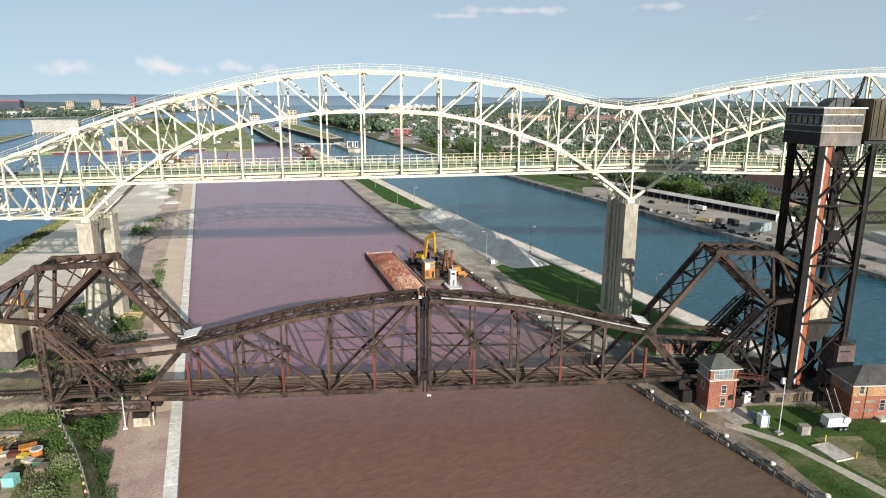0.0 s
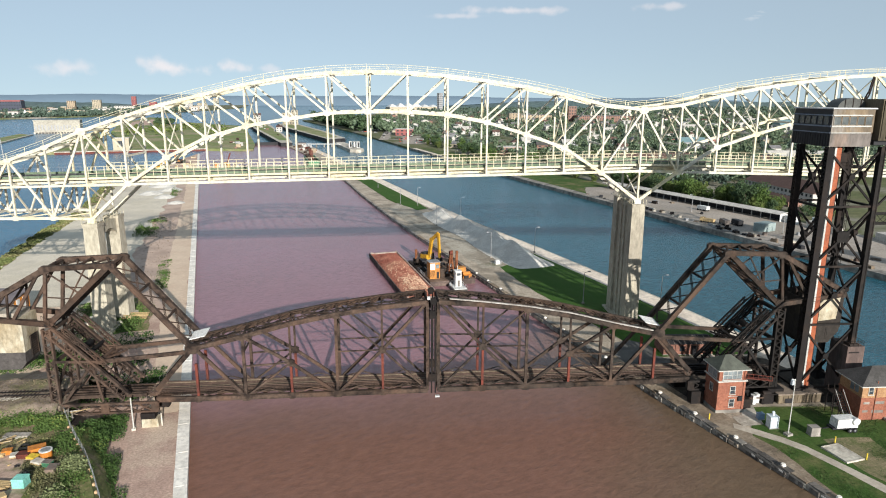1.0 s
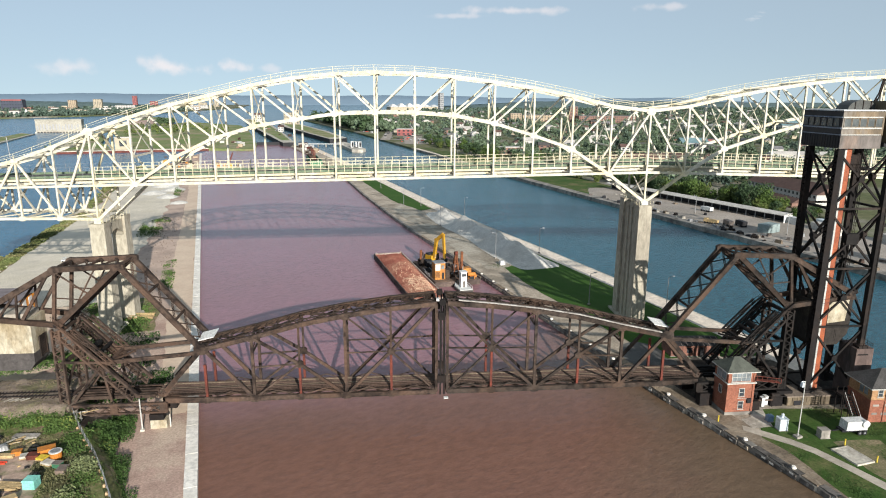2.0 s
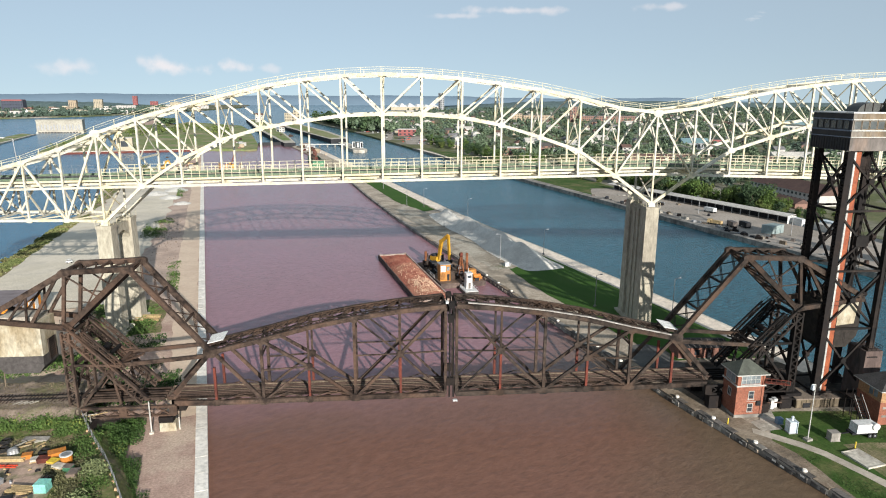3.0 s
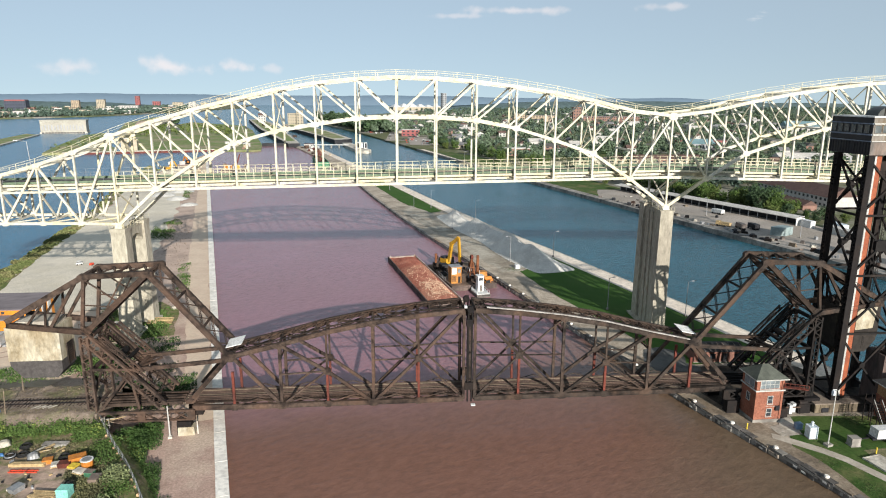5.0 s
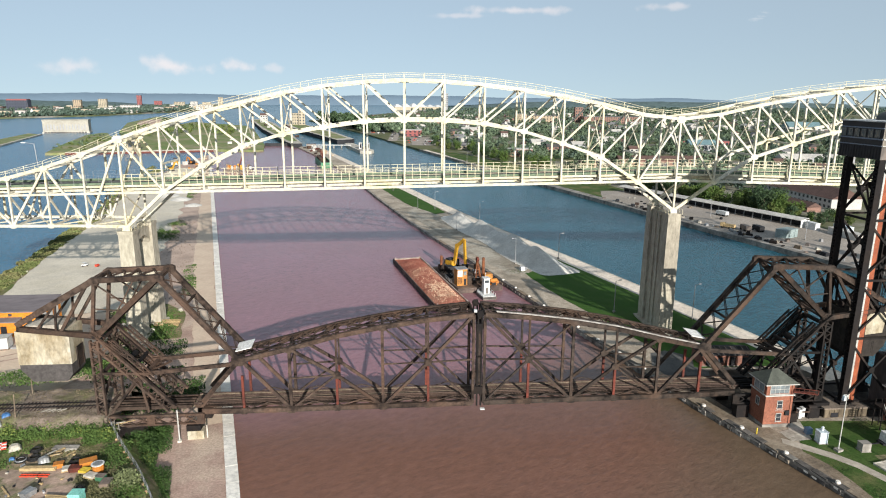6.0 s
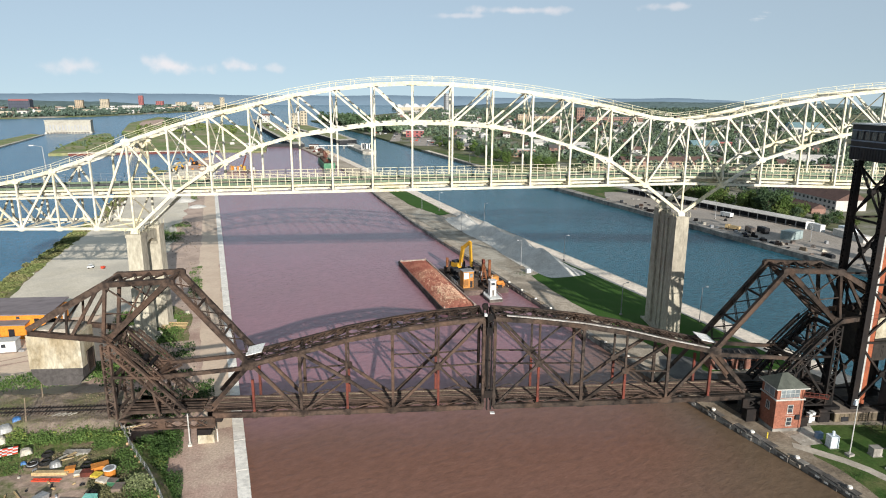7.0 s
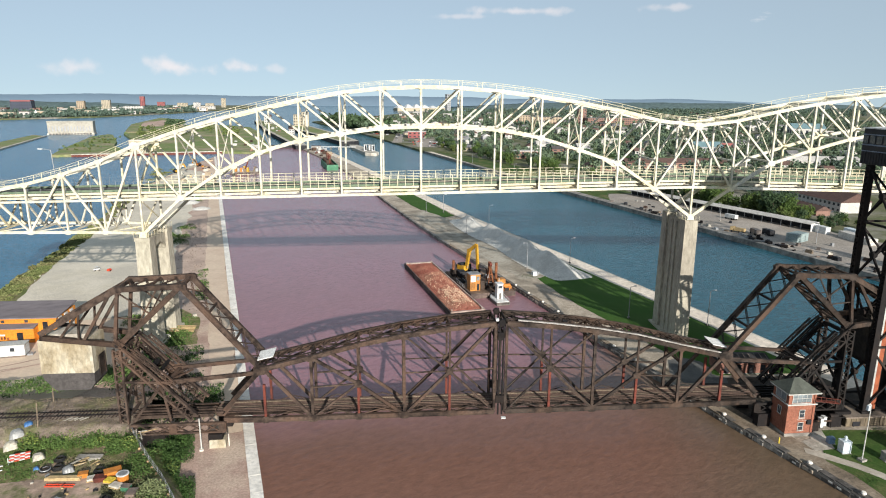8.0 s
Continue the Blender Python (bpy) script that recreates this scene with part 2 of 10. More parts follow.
# ---- builders ----
class Mesh:
    """Gathers boxes, prisms and sheets into one mesh."""

    def __init__(self):
        self.v, self.f = [], []

    def add(self, verts, faces):
        k = len(self.v)
        self.v += [tuple(p) for p in verts]
        self.f += [tuple(k + i for i in face) for face in faces]
        return self

    def bar(self, a, b, w, h, up=(0, 0, 1)):
        """A bar from a to b, w wide across up and h high."""
        a, b = Vector(a), Vector(b)
        along = (b - a).normalized()
        side = along.cross(Vector(up))
        if side.length < 1e-3:
            side = along.cross(Vector((0, 1, 0)))
        side.normalize()
        top = side.cross(along)
        s, t = side * w / 2, top * h / 2
        self.add([p + q for p in (a, b) for q in (-s - t, s - t, s + t, -s + t)],
                 [(3, 2, 1, 0), (4, 5, 6, 7), (0, 1, 5, 4), (1, 2, 6, 5), (2, 3, 7, 6), (3, 0, 4, 7)])
        return self

    def box(self, x0, y0, z0, x1, y1, z1):
        self.add([(x, y, z) for z in (z0, z1) for x, y in ((x0, y0), (x1, y0), (x1, y1), (x0, y1))],
                 [(3, 2, 1, 0), (4, 5, 6, 7), (0, 1, 5, 4), (1, 2, 6, 5), (2, 3, 7, 6), (3, 0, 4, 7)])
        return self

    def prism(self, poly, z0, z1, inset=0.0):
        """An upright prism over a polygon (counter-clockwise); inset narrows its top."""
        n = len(poly)
        cx, cy = sum(p[0] for p in poly) / n, sum(p[1] for p in poly) / n
        k = 1 - inset
        low = [(x, y, z0) for x, y in poly]
        high = [(cx + (x - cx) * k, cy + (y - cy) * k, z1) for x, y in poly]
        self.add(low + high, [tuple(range(n - 1, -1, -1)), tuple(range(n, 2 * n))] + [(i, (i + 1) % n, n + (i + 1) % n, n + i) for i in range(n)])
        return self

    def tube(self, a, b, r0, r1=None, n=8):
        a, b = Vector(a), Vector(b)
        r1 = r0 if r1 is None else r1
        along = (b - a).normalized()
        side = along.orthogonal().normalized()
        other = along.cross(side)
        ring = [(math.cos(2 * math.pi * i / n), math.sin(2 * math.pi * i / n)) for i in range(n)]
        self.add([p + (side * c + other * s) * r for p, r in ((a, r0), (b, r1)) for c, s in ring],
                 [tuple(range(n - 1, -1, -1)), tuple(range(n, 2 * n))] + [(i, (i + 1) % n, n + (i + 1) % n, n + i) for i in range(n)])
        return self

    def ring(self, r, z, thick, n=18, k=6):
        """A closed hoop of round section lying flat at height z."""
        self.add([((r + thick * math.cos(6.2832 * j / k)) * math.cos(6.2832 * i / n), (r + thick * math.cos(6.2832 * j / k)) * math.sin(6.2832 * i / n), z + thick * math.sin(6.2832 * j / k))
                  for i in range(n) for j in range(k)],
                 [(i * k + j, (i + 1) % n * k + j, (i + 1) % n * k + (j + 1) % k, i * k + (j + 1) % k) for i in range(n) for j in range(k)])
        return self

    def plate(self, c, w, h, t, axis="y", cut=0.25):
        """An eight-sided gusset plate of width w, height h, thickness t, standing across the given axis."""
        k = cut
        ring = [(-w / 2, -h / 2 + k * h), (-w / 2 + k * w, -h / 2), (w / 2 - k * w, -h / 2), (w / 2, -h / 2 + k * h),
                (w / 2, h / 2 - k * h), (w / 2 - k * w, h / 2), (-w / 2 + k * w, h / 2), (-w / 2, h / 2 - k * h)]
        put = (lambda a, b, d: (c[0] + a, c[1] + d, c[2] + b)) if axis == "y" else (lambda a, b, d: (c[0] + d, c[1] + a, c[2] + b))
        verts = [put(a, b, -t / 2) for a, b in ring] + [put(a, b, t / 2) for a, b in ring]
        self.add(verts, [tuple(range(8)), tuple(range(15, 7, -1))] + [(i, 8 + i, 8 + (i + 1) % 8, (i + 1) % 8) for i in range(8)])
        return self

    def laced(self, a, b, w, h, up=(0, 0, 1), flat=0.1, step=1.0, bar=0.09):
        """A built-up member: two flats w apart, joined by zigzag lacing above and below."""
        a, b = Vector(a), Vector(b)
        run = b - a
        along = run.normalized()
        side = along.cross(Vector(up))
        if side.length < 1e-3:
            side = along.cross(Vector((0, 1, 0)))
        side.normalize()
        top = side.cross(along)
        for k in (-1, 1):
            self.bar(a + side * k * w / 2, b + side * k * w / 2, flat, h, top)
        n = max(2, int(run.length / (w * step)))
        for i in range(n):
            for face in (-1, 1):
                k = 1 if (i + (face > 0)) % 2 else -1
                p, q = a + run * (i / n), a + run * ((i + 1) / n)
                o = top * face * (h / 2 - 0.02)
                self.bar(p - side * k * w / 2 + o, q + side * k * w / 2 + o, bar, 0.03, top)
        return self


def wavy(poly, amp=1.2, step=3.0, seed=1):
    """A polygon with its edges broken up into an uneven, natural line."""
    rng = random.Random(seed)
    out = []
    for (x0, y0), (x1, y1) in zip(poly, poly[1:] + poly[:1]):
        n = max(1, int(math.hypot(x1 - x0, y1 - y0) / step))
        for k in range(n):
            t = k / n
            x, y = x0 + (x1 - x0) * t, y0 + (y1 - y0) * t
            d = noise.noise_vector(Vector((x * 0.13, y * 0.13, seed))) * amp
            out.append((x + d.x + rng.uniform(-0.12, 0.12) * amp, y + d.y + rng.uniform(-0.12, 0.12) * amp))
    return out


def finish(name, mesh, material, smooth=False):
    data = bpy.data.meshes.new(name)
    data.from_pydata(mesh.v, [], mesh.f)
    data.materials.append(material)
    if smooth:
        data.polygons.foreach_set("use_smooth", [True] * len(data.polygons))
    data.update()
    return data


def part(name, mesh, material, parent, label="", smooth=False):
    """One mesh object under a thing or a part, in its parent's own axes."""
    data = mesh if isinstance(mesh, bpy.types.Mesh) else finish(name, mesh, material, smooth)
    ob = new(name, data)
    ob.parent = parent
    return tagged(ob, label)


def thing(name, m, label, category, group="", kind=""):
    """An Empty at the base of a thing."""
    ob = new(name)
    ob.matrix_world = m
    ob.empty_display_size = 0.5
    return tagged(ob, label, category, group, kind)


def solid(name, mesh, material, label="", category="", group="", kind="", m=None, smooth=False):
    """A thing or a piece of the setting that is one mesh."""
    ob = new(name, finish(name, mesh, material, smooth))
    if m is not None:
        ob.matrix_world = m
    return tagged(ob, label, category, group, kind)


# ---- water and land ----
# the far mauve is silt colour plus painted sky reflection
CANAL_WATER = silt_and_sky_tint(water_mat("silty_water", (0.288, 0.148, 0.176), (0.262, 0.138, 0.152), 0.20, ripple=0.75, strength=0.5, crisp=0.5), (0.182, 0.093, 0.066), (0.128, 0.089, 0.058), 112, 146)
RIVER_WATER = water_mat("blue_water", (0.019, 0.088, 0.120), (0.024, 0.108, 0.152), 0.2, ripple=0.5, strength=1.25, crisp=0.22)
DIRT = mat("red_dirt", (0.47, 0.335, 0.275), (0.365, 0.255, 0.21), rough=0.95, grain=2.6, blotch=0.16, bump=0.6, deep=0.15, third=(0.53, 0.42, 0.335), third_scale=0.06)
GRAVEL = mat("grey_gravel", (0.63, 0.575, 0.475), (0.55, 0.50, 0.40), rough=0.95, grain=2.4, blotch=0.09, bump=0.5, deep=0.12, third=(0.50, 0.46, 0.385), third_scale=0.04)
PAVING = mat("quay_paving", (0.47, 0.405, 0.325), (0.33, 0.28, 0.22), rough=0.92, grain=2.0, blotch=0.3, bump=0.5, third=(0.25, 0.215, 0.17), third_scale=0.09)
PALE_PAVING = mat("pale_paving", (0.74, 0.66, 0.56), (0.64, 0.56, 0.47), rough=0.9, grain=0.8, blotch=0.1)
GRASS = mat("mown_grass", (0.040, 0.086, 0.018), (0.062, 0.100, 0.026), rough=0.95, grain=2.2, blotch=0.15, bump=0.6, deep=0.12, third=(0.14, 0.135, 0.06), third_scale=0.09)
DEAD_GRASS = mat("dead_grass_earth", (0.26, 0.21, 0.17), (0.15, 0.12, 0.10), rough=0.97, grain=4.5, blotch=0.35, bump=0.8, deep=0.2, third=(0.15, 0.155, 0.075), third_scale=0.16)
SCRUB = mat("rough_grass", (0.115, 0.145, 0.045), (0.20, 0.175, 0.09), rough=0.95, grain=1.3, blotch=0.22, bump=0.7, deep=0.3, third=(0.31, 0.23, 0.16), third_scale=0.11)
LAWN = mat("dense_lawn", (0.038, 0.093, 0.015), (0.050, 0.101, 0.021), rough=0.95, grain=2.5, blotch=0.12, bump=0.6, deep=0.12)
YARD_EARTH = mat("trodden_earth", (0.42, 0.31, 0.245), (0.27, 0.205, 0.16), rough=0.95, grain=1.1, blotch=0.2, bump=0.5, deep=0.15, third=(0.13, 0.145, 0.06), third_scale=0.16)
LOT = mat("lot_asphalt", (0.38, 0.335, 0.29), (0.29, 0.26, 0.23), rough=0.95, grain=1.0, blotch=0.05, third=(0.30, 0.265, 0.225), third_scale=0.03)
TOWN = mat("town_ground", (0.10, 0.115, 0.05), (0.14, 0.14, 0.075), rough=0.95, grain=0.25, blotch=0.02, bump=0.3, deep=0.5, third=(0.26, 0.24, 0.21), third_scale=0.012)
BALLAST = mat("track_ballast", (0.215, 0.175, 0.14), (0.13, 0.108, 0.088), rough=0.97, grain=2.5, blotch=0.2, bump=0.6, deep=0.1)
# both hill colours are paled and blued to paint in distance haze
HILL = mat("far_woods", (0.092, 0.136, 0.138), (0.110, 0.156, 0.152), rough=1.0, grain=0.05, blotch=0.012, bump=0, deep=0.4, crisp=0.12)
HILL_FAR = mat("haze_tinted_hills", (0.172, 0.245, 0.315), (0.182, 0.257, 0.328), rough=1.0, grain=0.02, blotch=0.002, bump=0, crisp=1.4)

COPING = mat("white_coping_concrete", (0.78, 0.75, 0.69), (0.64, 0.61, 0.55), rough=0.88, grain=1.2, blotch=0.3)
ISLAND_GREEN = mat("island_grass", (0.15, 0.215, 0.072), (0.21, 0.22, 0.10), rough=0.95, grain=0.3, blotch=0.03, bump=0.4, deep=0.3, third=(0.30, 0.26, 0.17), third_scale=0.02)
LEFT_X, BANK_X, TOP, CANAL_Z = -8.1, 205.0, 2.0, 0.92
# the canal's right wall runs straight and then falls back upstream
QUAY = [(80.6, -420), (80.4, 55), (79.6, 66), (78.4, 85), (77.7, 98), (77.8, 140), (77.9, 200), (78.2, 258), (79.3, 308), (82.2, 377), (85.9, 432), (89.4, 500), (90.6, 535)]


def quay_x(y):
    """Where the right wall's edge stands at a distance y."""
    for (x0, y0), (x1, y1) in zip(QUAY, QUAY[1:]):
        if y <= y1:
            return x0 + (x1 - x0) * (y - y0) / (y1 - y0)
    return QUAY[-1][0]


def sheet(name, poly, z, material, rough_edge=0.0, **tags):
    m = Mesh()
    poly = wavy(poly, rough_edge, max(1.5, rough_edge * 1.6), len(name)) if rough_edge else poly
    m.add([(x, y, z) for x, y in poly], [tuple(range(len(poly)))])
    return solid(name, m, material, **tags)


def block(name, poly, z0, z1, material, inset=0.0, **tags):
    return solid(name, Mesh().prism(poly, z0, z1, inset), material, **tags)


sheet("water_river", [(-4900, -4900), (4900, -4900), (4900, 4900), (-4900, 4900)], -0.12, RIVER_WATER,
      label="wide blue river water with small ripples", category="water", kind="structure")
LEFT_WATER = water_mat("deep_blue_water", (0.028, 0.120, 0.204), (0.042, 0.152, 0.252), 0.22, ripple=0.5, strength=1.2, crisp=0.24)
sheet("water_river_left", [(-4800, -420), (-60, -420), (-40, 560), (-12, 690), (0, 760), (0, 1250), (-40, 4800), (-4800, 4800)], -0.08, LEFT_WATER,
      label="open blue river water with small ripples", category="water", kind="structure")
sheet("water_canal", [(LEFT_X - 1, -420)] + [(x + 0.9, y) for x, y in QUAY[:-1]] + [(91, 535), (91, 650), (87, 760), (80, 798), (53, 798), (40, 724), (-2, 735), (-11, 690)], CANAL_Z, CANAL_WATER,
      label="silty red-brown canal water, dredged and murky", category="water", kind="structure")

# left bank: a long quay that narrows upstream
block("ground_left_bank", [(LEFT_X - 1.9, -420), (LEFT_X - 1.9, 690), (-34, 594), (-60, 450), (-66, 340), (-73, 260), (-82, 150), (-95, -420)], -3, TOP - 0.06, DIRT,
      label="bare reddish earth of the canal bank", category="ground", kind="structure")
block("pavement_left_quay", [(LEFT_X, -420), (LEFT_X, 690), (LEFT_X - 1.9, 690), (LEFT_X - 1.9, -420)], -3, TOP + 0.1, COPING,
      label="pale concrete coping along the canal", category="quay", kind="structure")
sheet("ground_gravel_yard", [(-34, 196), (-30, 240), (-27, 300), (-22, 420), (-20, 560), (-36, 575), (-57, 450), (-62, 340), (-68.6, 268), (-69.2, 243), (-72.0, 196)], TOP + 0.02, GRAVEL, 3.0,
      label="flat pale gravel yard beside the river", category="ground", kind="structure")
sheet("ground_shore_scrub", [(-59.8, 450), (-65.6, 340), (-72.6, 260), (-77.6, 196), (-71.5, 196), (-68.8, 243), (-68.2, 268), (-61.6, 340), (-56.6, 450)], TOP + 0.03, SCRUB, 1.5,
      label="rough green belt between the yard and the river", category="ground", kind="structure")
# higher ground of the left yard, sloping to the bank
block("ground_left_yard", [(-29, 40), (-18.3, 85), (-25.0, 113), (-33, 123), (-95, 141), (-95, 40)], -1, 5.0, SCRUB,
      label="rough yard with weeds and trodden earth", category="ground", kind="structure")
sheet("ground_yard_earth", [(-31, 70), (-29, 99), (-31, 106), (-45, 109), (-62, 112), (-70, 90), (-60, 70)], 5.03, YARD_EARTH, 2.0,
      label="bare earth patch of a works yard", category="ground", kind="structure")

# strip between the two canals; its outer edge bends a little
EDGE = [(119.0, -420), (118.9, 146), (118.1, 166), (117.2, 190), (116.2, 215), (114.5, 241), (112.9, 270), (112.0, 312), (112.0, 360), (112.0, 430), (111.6, 600), (111.4, 768)]
WALK = [(119.0, 97)] + EDGE[1:-1] + [(110.9, 700)]


def offset(line, d):
    return [(x - d, y) for x, y in line]


block("ground_mid_strip", [(81.6, -420)] + offset(EDGE, 0.6) + [(92, 772), (87, 760), (90.5, 650), (90.5, 535)] + offset(QUAY[1:-1], -1.0)[::-1], -3, TOP - 0.05, PAVING,
      label="worn stone and gravel paving between two canals", category="ground", kind="structure")
block("pavement_mid_wall", offset(QUAY, -1.0) + QUAY[::-1], -3, TOP, GREY_CONCRETE,
      label="weathered dark concrete quay wall", category="quay", kind="structure")
block("pavement_mid_edge", offset(EDGE, 0.6)[::-1] + EDGE, -3, TOP + 0.04, PALE_CONCRETE, label="pale concrete canal edge", category="quay", kind="structure")
sheet("pavement_walk", offset(WALK, 0.6) + offset(WALK, 6.9)[::-1], TOP + 0.02, PALE_PAVING, label="pale paved walk along the canal", category="pavement", kind="structure")
sheet("grass_mid", [(88.6, 112), (112.0, 106), (112.0, 146), (111.2, 166), (110.4, 190), (109.6, 208), (100, 215), (92.2, 203), (89.6, 196), (87.6, 174), (87.8, 158)], TOP + 0.01, LAWN, 0.5, label="mown lawn on the canal strip", category="grass", kind="structure")
sheet("grass_far", [(93.2, 308), (104.0, 314), (105.0, 372), (104.9, 430), (104.6, 480), (96.5, 480), (94.6, 420), (92.2, 350)], TOP + 0.01, LAWN, 0.5, label="narrow mown lawn between paths", category="grass", kind="structure")

# right bank and town
block("ground_right_bank", [(BANK_X + 0.8, -420), (2200, -420), (3200, 1500), (3600, 3400), (1150, 2700), (700, 2350), (330, 1750), (215, 1560), (222, 1030), (213, 700)], -3, TOP - 0.05, TOWN,
      label="town ground with gardens and streets", category="ground", kind="structure")
block("pavement_right_wall", [(BANK_X, -420), (BANK_X + 0.8, -420), (213, 700), (212, 700), (BANK_X, 400)], -3, TOP + 0.03, GREY_CONCRETE,
      label="grey concrete canal wall", category="quay", kind="structure")
sheet("pavement_lot", [(BANK_X + 0.8, 60), (258, 60), (256, 300), (243, 352), (225, 356), (BANK_X + 0.8, 330)], TOP + 0.01, LOT,
      label="dusty asphalt storage lot by the canal", category="pavement", kind="structure")
sheet("grass_right", [(BANK_X + 5, 332), (225, 358), (243, 356), (250, 420), (240, 600), (226, 700), (BANK_X + 9, 600), (BANK_X + 5, 400)], TOP + 0.02, GRASS,
      label="grass bank beside the canal", category="grass", kind="structure")
sheet("pavement_right_walk", [(BANK_X + 0.8, 345), (BANK_X + 4.6, 345), (BANK_X + 5.0, 500), (218, 690), (213, 690)], TOP + 0.025, PALE_PAVING, label="pale canal-side walk", category="pavement", kind="structure")

# islands upstream
block("ground_island_near", [(-163, 747), (-97, 751), (-104, 800), (-121, 870), (-126, 940), (-150, 1098), (-158, 1108), (-172, 1056), (-168, 841)], -3, TOP + 0.4, ISLAND_GREEN,
      label="green island with rough grass", category="island", kind="structure")
block("ground_island_locks", [(-90, 750), (0, 750), (20, 735), (38, 724), (46, 730), (53, 800), (64, 1130), (60, 1300), (-36, 1500), (-60, 1384), (-98, 1170), (-138, 1124), (-121, 1030), (-97, 900)], -3, TOP + 0.4, ISLAND_GREEN,
      label="green island with mown grass beside the locks", category="island", kind="structure")
block("ground_island_far", [(-137, 1126), (-100, 1172), (-62, 1384), (-78, 1700), (-128, 1800), (-157, 1430)], -3, TOP + 2, ISLAND_GREEN,
      label="far green spit of land", category="island", kind="structure")
block("ground_left_spit", [(-236, 780), (-238, 874), (-243, 1108), (-262, 1138), (-266, 968), (-268, 780)], -3, 1.2, ISLAND_GREEN,
      label="low grassy breakwater", category="island", kind="structure")
block("pavement_spit_edge", [(-232, 780), (-234, 874), (-239, 1112), (-243, 1112), (-238, 874), (-236, 780)], -3, 1.4, PALE_CONCRETE,
      label="pale stone edge of the breakwater", category="quay", kind="structure")
block("ground_far_shore", [(-2600, 1720), (-471, 1815), (-293, 1975), (-190, 2170), (-74, 2440), (150, 3100), (300, 4400), (-2600, 4400)], -3, 3.0, TOWN,
      label="far wooded city shore", category="ground", kind="structure")


def ridge(name, x0, x1, y, depth, base, peak, step, material, label, seed):
    """A long wooded ridge: a strip of rounded humps."""
    m = Mesh()
    rng = random.Random(seed)
    n = int((x1 - x0) / step)
    ph = [rng.uniform(0, 6.28) for _ in range(4)]
    rows = []
    for i in range(n + 1):
        x = x0 + i * step
        top = base + (peak - base) * (0.55 + 0.22 * math.sin(x / 900 + ph[0]) + 0.14 * math.sin(x / 310 + ph[1]) + 0.06 * math.sin(x / 90 + ph[2])) + rng.uniform(-1.0, 1.0)
        top *= max(0.02, min(1.0, (x - x0) / 500, (x1 - x) / 500))
        rows.append([(x, y, -2), (x, y + depth * 0.2, top * 0.5), (x, y + depth * 0.6, top), (x, y + depth, top * 0.8), (x, y + depth, -2)])
    m.add([p for r in rows for p in r], [(i * 5 + k, i * 5 + 5 + k, i * 5 + 6 + k, i * 5 + 1 + k) for i in range(n) for k in range(4)])
    return solid(name, m, material, label, "hills", kind="structure", smooth=True)


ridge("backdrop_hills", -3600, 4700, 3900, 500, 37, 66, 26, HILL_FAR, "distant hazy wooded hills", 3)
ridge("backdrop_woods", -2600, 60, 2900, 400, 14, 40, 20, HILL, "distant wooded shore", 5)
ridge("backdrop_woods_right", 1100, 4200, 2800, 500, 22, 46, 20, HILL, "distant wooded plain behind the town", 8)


# ---- the tall cream arch bridge ----
BAY, DEEP = 9.361, 11.8
TOP_Z = [50.6, 53.8, 56.6, 58.9, 61.1, 62.75, 63.75, 64.2, 64.0, 63.3, 62.2, 60.8, 59.0, 56.85, 55.7]
LOW_Z = [29.9, 38.5, 44.6, 49.15, 51.85, 53.4, 54.75, 55.15, 55.05, 54.4, 52.7, 49.95, 46.8, 40.75, 33.85]


def top_z(i):
    return TOP_Z[i] if i <= 14 else TOP_Z[28 - i]


def low_z(i):
    return LOW_Z[i] if i <= 14 else LOW_Z[28 - i]


def tie_z(s):
    return 38.17 + 0.0226 * (s if s < 131 else 262 - s)


